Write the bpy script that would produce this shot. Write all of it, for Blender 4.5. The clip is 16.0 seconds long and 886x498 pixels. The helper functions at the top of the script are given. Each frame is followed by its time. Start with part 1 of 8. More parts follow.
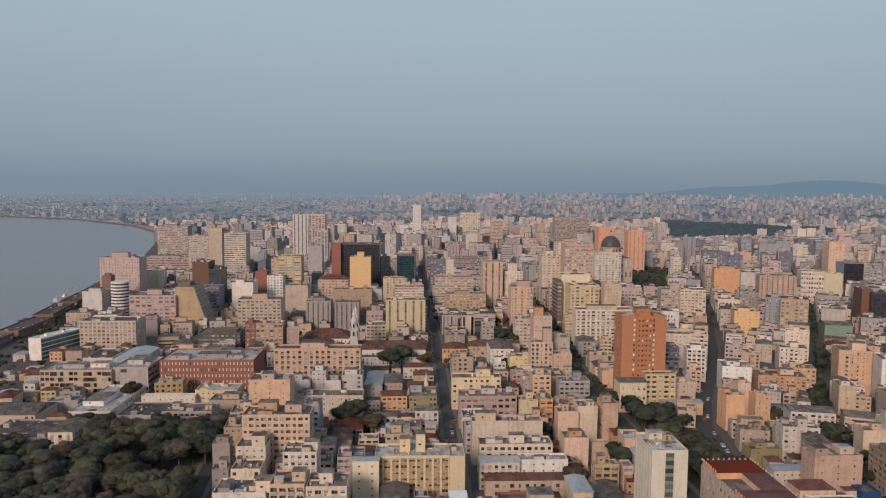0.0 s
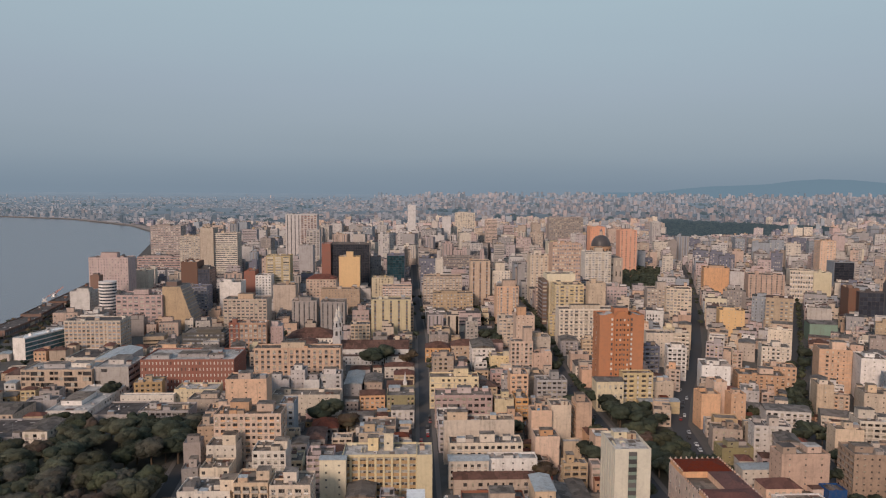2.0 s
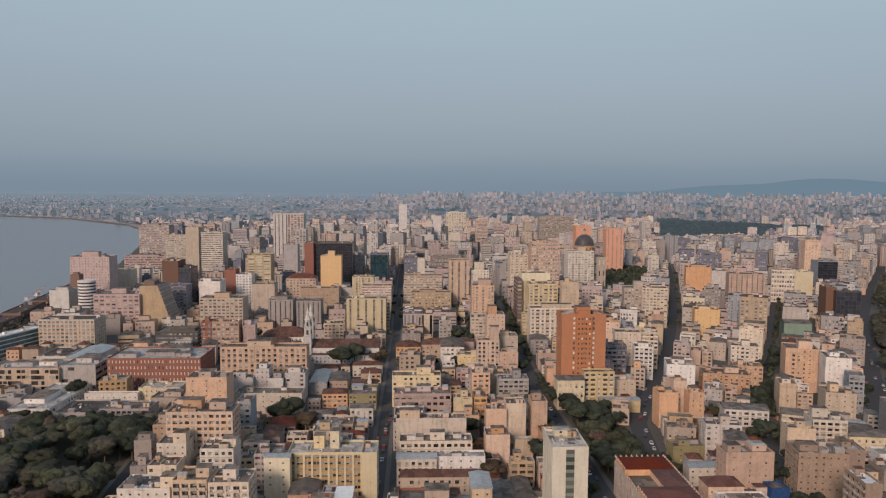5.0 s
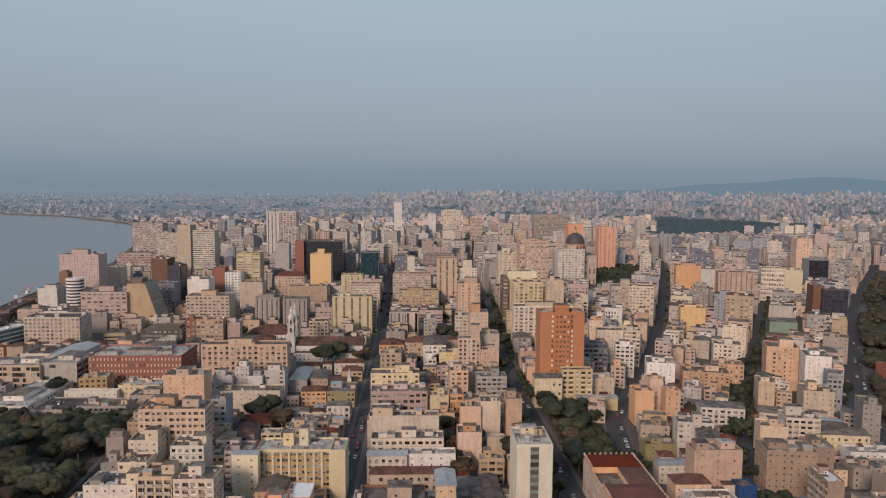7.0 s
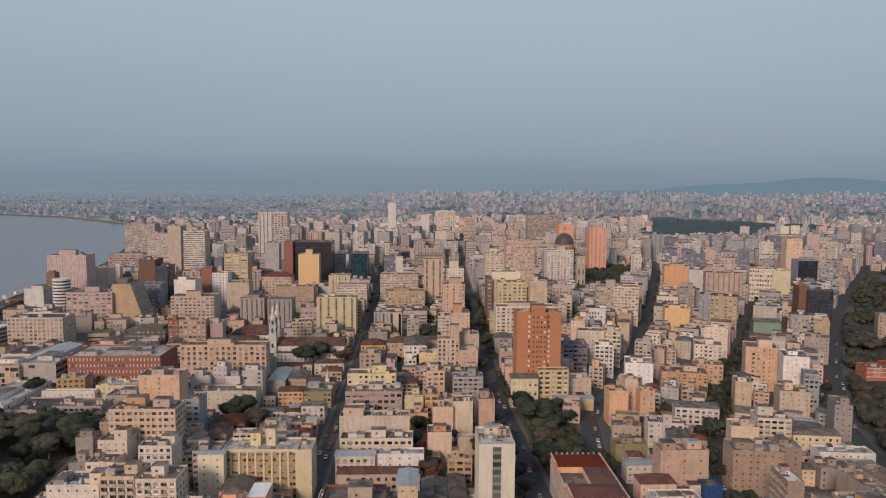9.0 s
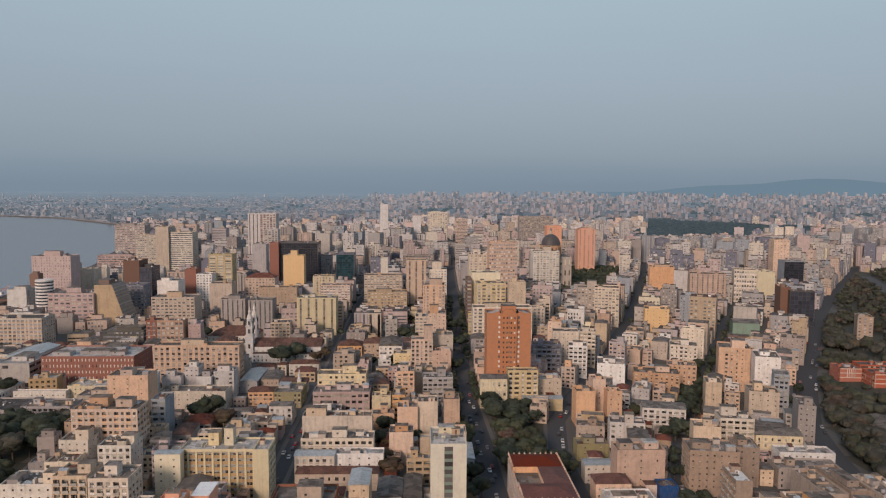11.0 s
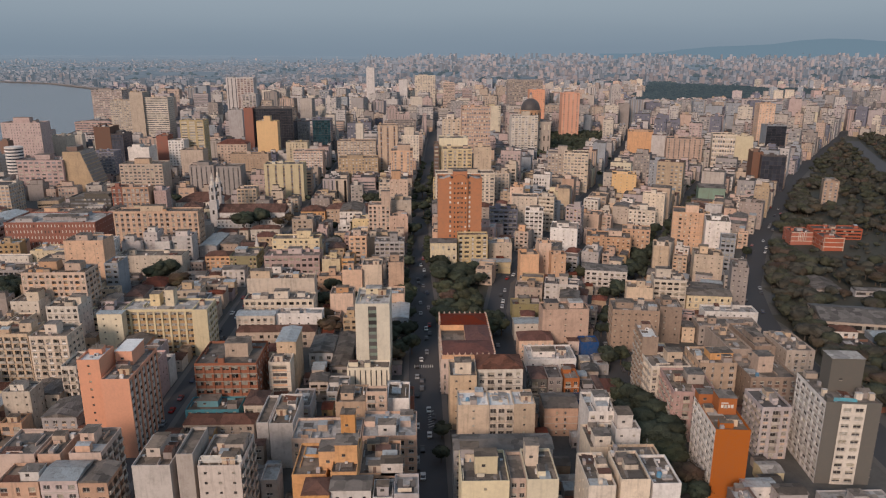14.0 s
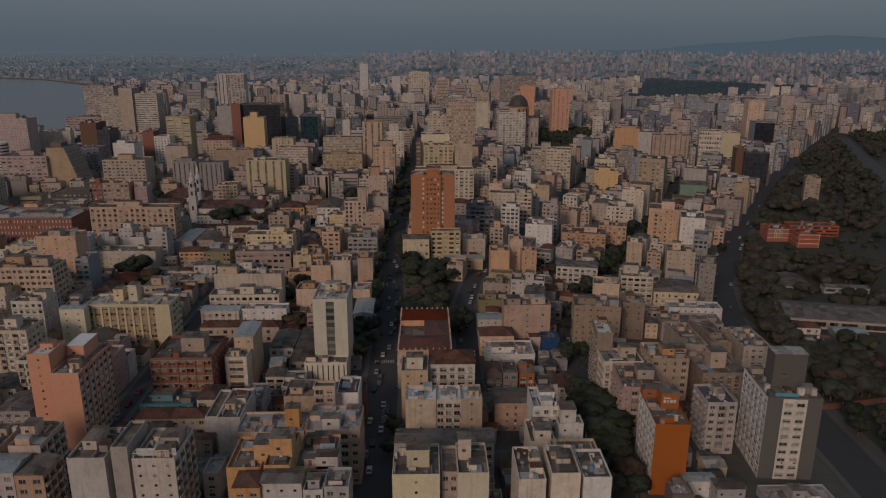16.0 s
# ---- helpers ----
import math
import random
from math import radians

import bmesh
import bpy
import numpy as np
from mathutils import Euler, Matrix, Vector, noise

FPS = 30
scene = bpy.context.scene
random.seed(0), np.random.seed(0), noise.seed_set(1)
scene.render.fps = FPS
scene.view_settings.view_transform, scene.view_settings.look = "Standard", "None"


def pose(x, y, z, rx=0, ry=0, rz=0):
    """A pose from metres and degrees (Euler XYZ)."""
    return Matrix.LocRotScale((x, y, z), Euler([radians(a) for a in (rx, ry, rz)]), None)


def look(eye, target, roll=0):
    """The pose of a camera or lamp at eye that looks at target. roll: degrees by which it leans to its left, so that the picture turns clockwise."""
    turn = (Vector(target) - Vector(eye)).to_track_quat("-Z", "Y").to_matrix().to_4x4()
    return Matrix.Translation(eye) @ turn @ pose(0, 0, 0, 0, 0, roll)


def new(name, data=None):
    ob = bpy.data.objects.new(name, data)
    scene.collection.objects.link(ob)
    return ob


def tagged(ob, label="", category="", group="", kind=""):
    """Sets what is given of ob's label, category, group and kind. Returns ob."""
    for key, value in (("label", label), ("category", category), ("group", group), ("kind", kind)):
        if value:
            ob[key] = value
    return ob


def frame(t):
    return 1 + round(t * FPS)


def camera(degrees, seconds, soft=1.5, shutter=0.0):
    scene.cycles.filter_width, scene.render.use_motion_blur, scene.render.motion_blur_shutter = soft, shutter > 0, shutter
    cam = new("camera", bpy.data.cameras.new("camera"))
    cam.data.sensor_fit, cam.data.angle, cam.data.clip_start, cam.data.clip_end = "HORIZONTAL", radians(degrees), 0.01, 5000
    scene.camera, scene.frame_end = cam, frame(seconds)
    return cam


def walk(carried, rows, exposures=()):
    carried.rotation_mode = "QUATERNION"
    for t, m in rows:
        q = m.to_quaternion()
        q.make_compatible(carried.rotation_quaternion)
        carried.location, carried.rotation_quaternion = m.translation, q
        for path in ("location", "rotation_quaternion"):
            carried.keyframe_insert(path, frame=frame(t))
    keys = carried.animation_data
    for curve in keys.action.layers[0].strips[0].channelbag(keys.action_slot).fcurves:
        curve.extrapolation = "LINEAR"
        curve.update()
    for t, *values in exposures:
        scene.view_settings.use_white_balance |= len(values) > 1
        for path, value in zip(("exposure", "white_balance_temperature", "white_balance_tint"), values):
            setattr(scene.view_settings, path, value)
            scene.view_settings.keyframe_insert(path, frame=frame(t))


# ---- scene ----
cam = camera(63.8, 16.0, soft=1.2)
METRES, EYE, TILT, LEAN, TURN = 140.0, 136.0, 0.0, 0.0, -2.3
ROWS = [
    (0.0, 0.0, 0.0, 0.0, 0.03, -4.75, -0.38),
    (0.5, 0.0268, -0.0021, -0.0001, 0.06, -4.77, -0.37),
    (1.0, 0.0526, -0.004, 0.0006, 0.09, -4.79, -0.34),
    (1.5, 0.0783, -0.0058, 0.0011, 0.11, -4.8, -0.32),
    (2.0, 0.1048, -0.0077, 0.0019, 0.13, -4.79, -0.3),
    (2.5, 0.1333, -0.0098, 0.0021, 0.16, -4.77, -0.31),
    (3.0, 0.1627, -0.012, 0.0024, 0.17, -4.76, -0.32),
    (3.5, 0.1938, -0.0145, 0.0025, 0.19, -4.76, -0.32),
    (4.0, 0.2243, -0.0164, 0.0027, 0.22, -4.76, -0.31),
    (6.5, 0.3613, -0.0245, 0.0035, 0.42, -5.0, -0.31),
    (7.0, 0.3851, -0.0253, 0.0036, 0.43, -4.99, -0.33),
    (7.5, 0.4098, -0.0264, 0.0038, 0.44, -4.99, -0.34),
    (8.0, 0.4356, -0.0273, 0.004, 0.45, -4.99, -0.34),
    (8.5, 0.4632, -0.0288, 0.0039, 0.46, -4.97, -0.33),
    (9.0, 0.4922, -0.0303, 0.0041, 0.47, -4.94, -0.32),
    (11.5, 0.6687, -0.0419, 0.0038, 0.55, -4.84, -0.3),
    (12.0, 0.7072, -0.0452, 0.001, 0.56, -5.83, -0.29),
    (12.5, 0.7476, -0.0491, -0.0014, 0.58, -8.57, -0.24),
    (13.0, 0.7878, -0.0511, 0.0006, 0.65, -11.8, -0.17),
    (13.5, 0.8271, -0.0535, 0.0009, 0.69, -14.18, -0.12),
    (14.0, 0.8655, -0.055, 0.0037, 0.73, -15.56, -0.1),
    (14.5, 0.9024, -0.0571, 0.004, 0.78, -15.67, -0.1),
    (15.0, 0.9369, -0.0589, 0.0037, 0.82, -15.71, -0.11),
    (15.5, 0.9692, -0.0606, 0.0036, 0.86, -15.75, -0.12),
    (16.0, 0.9976, -0.0622, 0.0036, 0.89, -15.83, -0.15),
]
LIGHT = [(0.0, 0.0), (15.4, 0.0), (15.7, -0.25), (16.0, -1.3)]
walk(cam, [(t, pose(0, 0, EYE, TILT, LEAN, TURN) @ pose(METRES * x, METRES * y, METRES * z, 90 + pitch, roll, yaw)) for t, x, y, z, yaw, pitch, roll in ROWS], LIGHT)

# ---- light: low warm sun behind the camera in a hazy evening sky ----
SUN_AZ, SUN_EL = radians(206), radians(26)
to_sun = Vector((math.sin(SUN_AZ) * math.cos(SUN_EL), math.cos(SUN_AZ) * math.cos(SUN_EL), math.sin(SUN_EL)))
sun = new("sun", bpy.data.lights.new("sun", "SUN"))
sun.data.energy, sun.data.angle, sun.data.color = 2.52, radians(15), (1.0, 0.760, 0.618)
sun.matrix_world = look(to_sun * 100, (0, 0, 0))

world = bpy.data.worlds.new("evening_sky")
scene.world = world
world.use_nodes = True
wn, wl = world.node_tree.nodes, world.node_tree.links
wn.clear()
sky = wn.new("ShaderNodeTexSky")
sky.sky_type, sky.sun_disc, sky.sun_elevation, sky.sun_rotation = "NISHITA", False, SUN_EL, SUN_AZ
sky.air_density, sky.dust_density, sky.ozone_density = 1.5, 4.0, 2.0
bg_sky, bg_haze, mix_sky, w_out = wn.new("ShaderNodeBackground"), wn.new("ShaderNodeBackground"), wn.new("ShaderNodeMixShader"), wn.new("ShaderNodeOutputWorld")
bg_sky.inputs["Strength"].default_value = 0.10
wl.new(sky.outputs[0], bg_sky.inputs["Color"])
co, sep, ramp = wn.new("ShaderNodeTexCoord"), wn.new("ShaderNodeSeparateXYZ"), wn.new("ShaderNodeValToRGB")
wl.new(co.outputs["Generated"], sep.inputs[0])
cloud, cadd = wn.new("ShaderNodeTexNoise"), wn.new("ShaderNodeMath")
cmap = wn.new("ShaderNodeMapping")
cmap.inputs["Scale"].default_value = (1.2, 1.2, 9.0)
wl.new(co.outputs["Generated"], cmap.inputs[0])
wl.new(cmap.outputs[0], cloud.inputs["Vector"])
cloud.inputs["Scale"].default_value, cloud.inputs["Detail"].default_value = 1.6, 3.0
cscale = wn.new("ShaderNodeMath")
cscale.operation, cscale.inputs[1].default_value = "MULTIPLY_ADD", 0.04
cscale.inputs[2].default_value = -0.02
wl.new(cloud.outputs[0], cscale.inputs[0])
wl.new(sep.outputs[2], cadd.inputs[0])
wl.new(cscale.outputs[0], cadd.inputs[1])
wl.new(cadd.outputs[0], ramp.inputs[0])
els = ramp.color_ramp.elements
els[0].position, els[0].color = 0.0, (0.232, 0.302, 0.380, 1)
els[1].position, els[1].color = 1.0, (0.215, 0.285, 0.415, 1)
for p, c in ((0.05, (0.288, 0.362, 0.442, 1)), (0.13, (0.341, 0.412, 0.502, 1)), (0.24, (0.392, 0.495, 0.563, 1)), (0.42, (0.360, 0.450, 0.535, 1))):
    e = els.new(p)
    e.color = c
wl.new(ramp.outputs[0], bg_haze.inputs["Color"])
mix_sky.inputs[0].default_value = 0.85
for a, b in ((bg_sky, 1), (bg_haze, 2)):
    wl.new(a.outputs[0], mix_sky.inputs[b])
wl.new(mix_sky.outputs[0], w_out.inputs[0])

# ---- materials ----
def nodes_of(name):
    m = bpy.data.materials.new(name)
    m.use_nodes = True
    t = m.node_tree
    return m, t.nodes, t.links, t.nodes["Principled BSDF"]


def noise_node(n, l, vec, scale, stretch=(1, 1, 1), detail=4.0, rough=0.6):
    mp, tx = n.new("ShaderNodeMapping"), n.new("ShaderNodeTexNoise")
    mp.inputs["Scale"].default_value = stretch
    l.new(vec, mp.inputs[0])
    l.new(mp.outputs[0], tx.inputs["Vector"])
    tx.inputs["Scale"].default_value, tx.inputs["Detail"].default_value, tx.inputs["Roughness"].default_value = scale, detail, rough
    return tx.outputs[0]


def remap(n, l, val, a, b, lo, hi):
    r = n.new("ShaderNodeMapRange")
    for i, v in enumerate((a, b, lo, hi)):
        r.inputs[1 + i].default_value = v
    l.new(val, r.inputs[0])
    return r.outputs[0]


def times(n, l, a, b):
    m = n.new("ShaderNodeMath")
    m.operation = "MULTIPLY"
    l.new(a, m.inputs[0])
    if isinstance(b, float):
        m.inputs[1].default_value = b
    else:
        l.new(b, m.inputs[1])
    return m.outputs[0]


def surface(name, color, rough=0.85, patch=0.34, streak=0.6, tint=0.11, bump=0.3, grain=1.2, dirt=(0.16, 0.13, 0.11), metal=0.0, wave=None, mottle=0.30, quilt=0.0):
    """Weathered opaque surface: broad patches, rain streaks, fine grain, small change from object to object."""
    m, n, l, bsdf = nodes_of(name)
    geo, info = n.new("ShaderNodeNewGeometry"), n.new("ShaderNodeObjectInfo")
    pos = geo.outputs["Position"]
    broad = remap(n, l, noise_node(n, l, pos, 0.16), 0.35, 0.7, 0.0, patch)
    runs = remap(n, l, noise_node(n, l, pos, 0.9, (1, 1, 0.07)), 0.52, 0.78, 0.0, streak)
    fine = remap(n, l, noise_node(n, l, pos, grain, detail=6.0), 0.3, 0.7, 0.0, 0.18)
    spots = remap(n, l, noise_node(n, l, pos, 0.55, detail=5.0, rough=0.7), 0.48, 0.66, 0.0, mottle)
    s0 = n.new("ShaderNodeMath")
    l.new(broad, s0.inputs[0]), l.new(spots, s0.inputs[1])
    broad = s0.outputs[0]
    s1, s2 = n.new("ShaderNodeMath"), n.new("ShaderNodeMath")
    s2.use_clamp = True
    l.new(broad, s1.inputs[0]), l.new(runs, s1.inputs[1])
    l.new(s1.outputs[0], s2.inputs[0]), l.new(fine, s2.inputs[1])
    mx = n.new("ShaderNodeMix")
    mx.data_type = "RGBA"
    mx.inputs[6].default_value, mx.inputs[7].default_value = (*color, 1), (*[0.35 * c + 0.65 * d for c, d in zip(color, dirt)], 1)
    l.new(s2.outputs[0], mx.inputs[0])
    hs = n.new("ShaderNodeHueSaturation")
    l.new(mx.outputs[2], hs.inputs["Color"])
    value = remap(n, l, info.outputs["Random"], 0, 1, 1 - 1.6 * tint, 1 + 1.6 * tint)
    if quilt:
        # mended fields of the roof skin, each of its own age
        vo, sep, mp2 = n.new("ShaderNodeTexVoronoi"), n.new("ShaderNodeSeparateColor"), n.new("ShaderNodeMapping")
        vo.distance, vo.inputs["Scale"].default_value = "CHEBYCHEV", 0.30
        mp2.inputs["Scale"].default_value = (1, 1, 0.02)
        l.new(pos, mp2.inputs[0]), l.new(mp2.outputs[0], vo.inputs["Vector"]), l.new(vo.outputs["Color"], sep.inputs[0])
        value = times(n, l, value, remap(n, l, sep.outputs[0], 0, 1, 1 - quilt, 1 + 0.9 * quilt))
    l.new(value, hs.inputs["Value"])
    wobble = n.new("ShaderNodeMath")
    wobble.operation, wobble.inputs[1].default_value = "FRACT", 0
    l.new(times(n, l, info.outputs["Random"], 17.3), wobble.inputs[0])
    l.new(remap(n, l, wobble.outputs[0], 0, 1, 1 - 3 * tint, 1 + 3 * tint), hs.inputs["Saturation"])
    l.new(hs.outputs[0], bsdf.inputs["Base Color"])
    bsdf.inputs["Roughness"].default_value, bsdf.inputs["Metallic"].default_value = rough, metal
    bsdf.inputs["Specular IOR Level"].default_value = 0.25
    bp = n.new("ShaderNodeBump")
    bp.inputs["Strength"].default_value, bp.inputs["Distance"].default_value = bump, 0.05
    height = fine
    if wave:
        tc, wv, mp = n.new("ShaderNodeTexCoord"), n.new("ShaderNodeTexWave"), n.new("ShaderNodeMapping")
        wv.bands_direction, wv.inputs["Scale"].default_value = wave[0], wave[1]
        l.new(tc.outputs["Object"], mp.inputs[0])
        l.new(mp.outputs[0], wv.inputs["Vector"])
        height = wv.outputs[1]
        bp.inputs["Strength"].default_value, bp.inputs["Distance"].default_value = 0.8, 0.12
    l.new(height, bp.inputs["Height"])
    l.new(bp.outputs[0], bsdf.inputs["Normal"])
    return m


WALLS = {
    "cream": surface("cream_render", (0.635, 0.512, 0.400)),
    "ivory": surface("ivory_render", (0.700, 0.614, 0.520)),
    "white": surface("white_paint", (0.760, 0.716, 0.684), streak=0.35),
    "beige": surface("beige_render", (0.520, 0.408, 0.325)),
    "pink": surface("pink_render", (0.605, 0.434, 0.348)),
    "salmon": surface("salmon_paint", (0.715, 0.365, 0.245), patch=0.08, streak=0.12, tint=0.02, mottle=0.1),
    "peach": surface("peach_render", (0.660, 0.438, 0.306)),
    "yellow": surface("pale_yellow_render", (0.690, 0.570, 0.375)),
    "ochre": surface("ochre_paint", (0.670, 0.375, 0.172), tint=0.03, mottle=0.4, dirt=(0.22, 0.12, 0.07)),
    "grey": surface("grey_concrete", (0.396, 0.374, 0.378)),
    "taupe": surface("taupe_render", (0.351, 0.306, 0.289)),
    "brown": surface("brown_facing", (0.204, 0.122, 0.096)),
    "rust": surface("rust_orange_paint", (0.400, 0.122, 0.028), patch=0.08, streak=0.15, mottle=0.1, tint=0.02),
    "orange_brick": surface("orange_brick", (0.470, 0.200, 0.100), patch=0.15, streak=0.2, tint=0.015),
    "clay": surface("clay_brick", (0.320, 0.118, 0.066), patch=0.25, streak=0.3, tint=0.02),
    "brick": surface("red_brick", (0.305, 0.116, 0.084), tint=0.02),
    "redbrick": surface("vivid_red_brick", (0.430, 0.122, 0.072), patch=0.25, tint=0.03),
    "charcoal": surface("charcoal_paint", (0.118, 0.112, 0.101), patch=0.15, streak=0.15),
    "dark": surface("dark_cladding", (0.070, 0.065, 0.072), rough=0.4),
    "bluegrey": surface("blue_grey_paint", (0.339, 0.374, 0.427)),
    "green": surface("green_render", (0.172, 0.280, 0.211)),
    "blue": surface("blue_paint", (0.035, 0.095, 0.240)),
    "turquoise": surface("turquoise_paint", (0.139, 0.341, 0.409)),
    "sand": surface("sand_paint", (0.740, 0.500, 0.270), tint=0.03, mottle=0.1, patch=0.1, streak=0.2),
    "tan": surface("tan_concrete", (0.500, 0.370, 0.242)),
    "lilac": surface("lilac_grey_render", (0.50, 0.43, 0.44)),
    "rose": surface("rose_render", (0.56, 0.42, 0.40)),
    "chalk": surface("chalk_render", (0.60, 0.56, 0.55)),
    "mauve": surface("mauve_grey_render", (0.530, 0.470, 0.430)),
    "olive": surface("olive_render", (0.300, 0.268, 0.165)),
    "fawn": surface("fawn_render", (0.385, 0.300, 0.246), mottle=0.45),
    "custard": surface("custard_render", (0.700, 0.618, 0.455), streak=0.35, mottle=0.14, patch=0.2),
    "slate": surface("slate_blue_tiles", (0.178, 0.191, 0.268)),
}
ROOFS = {
    "dark": surface("tarred_roof", (0.105, 0.090, 0.085), quilt=0.4, mottle=0.5, patch=0.4, dirt=(0.05, 0.045, 0.04)),
    "slab": surface("weathered_concrete_roof", (0.205, 0.168, 0.138), quilt=0.45, mottle=0.55, tint=0.11, patch=0.5, dirt=(0.07, 0.065, 0.06)),
    "pale": surface("pale_membrane_roof", (0.42, 0.405, 0.385), quilt=0.35, mottle=0.55, tint=0.11, patch=0.35),
    "sheet": surface("fibre_cement_sheet", (0.185, 0.162, 0.145), quilt=0.4, mottle=0.55, tint=0.11, patch=0.5, dirt=(0.10, 0.09, 0.08), wave=("X", 1.2)),
    "white": surface("white_sheet_roof", (0.74, 0.75, 0.74), patch=0.2, mottle=0.3, streak=0.0),
    "metal": surface("pale_steel_sheet", (0.52, 0.56, 0.58), mottle=0.55, rough=0.45, metal=0.3, wave=("X", 1.2)),
    "tile": surface("clay_tile", (0.180, 0.096, 0.074), quilt=0.3, mottle=0.55, tint=0.07, patch=0.5, dirt=(0.08, 0.05, 0.04), wave=("X", 1.6)),
    "maroon": surface("maroon_clay_tile", (0.225, 0.076, 0.057), mottle=0.5, patch=0.4, dirt=(0.07, 0.04, 0.035), wave=("X", 1.6)),
    "redtile": surface("red_clay_tile", (0.195, 0.078, 0.056), quilt=0.25, mottle=0.55, tint=0.07, patch=0.35, dirt=(0.12, 0.05, 0.04), wave=("X", 1.6)),
}
TRIM = surface("white_joinery", (0.62, 0.60, 0.56), patch=0.1, streak=0.1)
SHUTTER = surface("pale_roller_blind", (0.60, 0.55, 0.46), patch=0.1, streak=0.1, wave=("Z", 3.0))
RAIL = surface("balcony_slab", (0.50, 0.44, 0.38))
ASPHALT = surface("asphalt", (0.070, 0.071, 0.077), patch=0.4, streak=0.0, dirt=(0.09, 0.085, 0.08))
PAVING = surface("stone_paving", (0.135, 0.127, 0.120), patch=0.4, streak=0.0)
EARTH = surface("city_ground", (0.115, 0.105, 0.095), patch=0.5, streak=0.0, dirt=(0.05, 0.05, 0.04))
GRASS = surface("worn_grass", (0.052, 0.054, 0.036), patch=0.7, streak=0.0, dirt=(0.085, 0.068, 0.048), grain=0.5)
BARK = surface("bark", (0.10, 0.075, 0.055))
STEEL = surface("painted_steel", (0.32, 0.32, 0.32), rough=0.5)
MARK = surface("road_paint", (0.55, 0.55, 0.52), patch=0.4)
RUBBER = surface("tyre_rubber", (0.02, 0.02, 0.02))
TANK = surface("water_tank_plastic", (0.16, 0.30, 0.42), patch=0.1)


def glassy(name, color, rough=0.08, lo=0.3, hi=2.2):
    m, n, l, bsdf = nodes_of(name)
    info, geo = n.new("ShaderNodeObjectInfo"), n.new("ShaderNodeNewGeometry")
    hs, rgb = n.new("ShaderNodeHueSaturation"), n.new("ShaderNodeRGB")
    rgb.outputs[0].default_value = (*color, 1)
    l.new(rgb.outputs[0], hs.inputs["Color"])
    l.new(times(n, l, remap(n, l, info.outputs["Random"], 0, 1, 0.6, 1.5), remap(n, l, geo.outputs["Random Per Island"], 0, 1, lo, hi)), hs.inputs["Value"])
    l.new(hs.outputs[0], bsdf.inputs["Base Color"])
    bsdf.inputs["Roughness"].default_value = rough
    return m


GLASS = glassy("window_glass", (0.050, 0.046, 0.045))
# lighter, bluer than GLASS: haze and sky reflection put into the pane colour
HAZE_PANE = glassy("curtained_windows", (0.108, 0.110, 0.120), 0.3)
BLACKGLASS = glassy("dark_tinted_glass", (0.045, 0.049, 0.064), 0.15, 0.75, 1.3)
BLUEGLASS = glassy("blue_grey_glass", (0.062, 0.120, 0.138), 0.15, 0.7, 1.35)
TEALGLASS = glassy("teal_tinted_glass", (0.016, 0.040, 0.052), 0.12, 0.7, 1.4)


def leafy(name, color, vary=0.30):
    """Foliage: clump to clump and broad patches of lighter and darker leaf."""
    m, n, l, bsdf = nodes_of(name)
    geo, info, hs, rgb = n.new("ShaderNodeNewGeometry"), n.new("ShaderNodeObjectInfo"), n.new("ShaderNodeHueSaturation"), n.new("ShaderNodeRGB")
    rgb.outputs[0].default_value = (*color, 1)
    l.new(rgb.outputs[0], hs.inputs["Color"])
    clump = remap(n, l, geo.outputs["Random Per Island"], 0, 1, 1 - vary, 1 + vary)
    broad = remap(n, l, noise_node(n, l, geo.outputs["Position"], 0.22, detail=5.0), 0.3, 0.7, 0.72, 1.28)
    l.new(times(n, l, times(n, l, clump, broad), remap(n, l, info.outputs["Random"], 0, 1, 0.75, 1.25)), hs.inputs["Value"])
    l.new(remap(n, l, noise_node(n, l, geo.outputs["Position"], 0.07, detail=3.0), 0.3, 0.7, 0.455, 0.53), hs.inputs["Hue"])
    l.new(hs.outputs[0], bsdf.inputs["Base Color"])
    bp = n.new("ShaderNodeBump")
    bp.inputs["Strength"].default_value, bp.inputs["Distance"].default_value = 0.9, 0.8
    l.new(noise_node(n, l, geo.outputs["Position"], 0.9, detail=4.0, rough=0.65), bp.inputs["Height"])
    l.new(bp.outputs[0], bsdf.inputs["Normal"])
    bsdf.inputs["Roughness"].default_value = 0.85
    bsdf.inputs["Specular IOR Level"].default_value = 0.1
    return m


LEAVES = [leafy("dark_foliage", (0.043, 0.051, 0.036)), leafy("green_foliage", (0.062, 0.068, 0.042)), leafy("autumn_foliage", (0.098, 0.076, 0.048))]
PARK_LEAVES = [leafy("park_foliage", (0.064, 0.067, 0.046)), leafy("grey_park_foliage", (0.074, 0.071, 0.056)), leafy("brown_park_foliage", (0.088, 0.070, 0.051))]


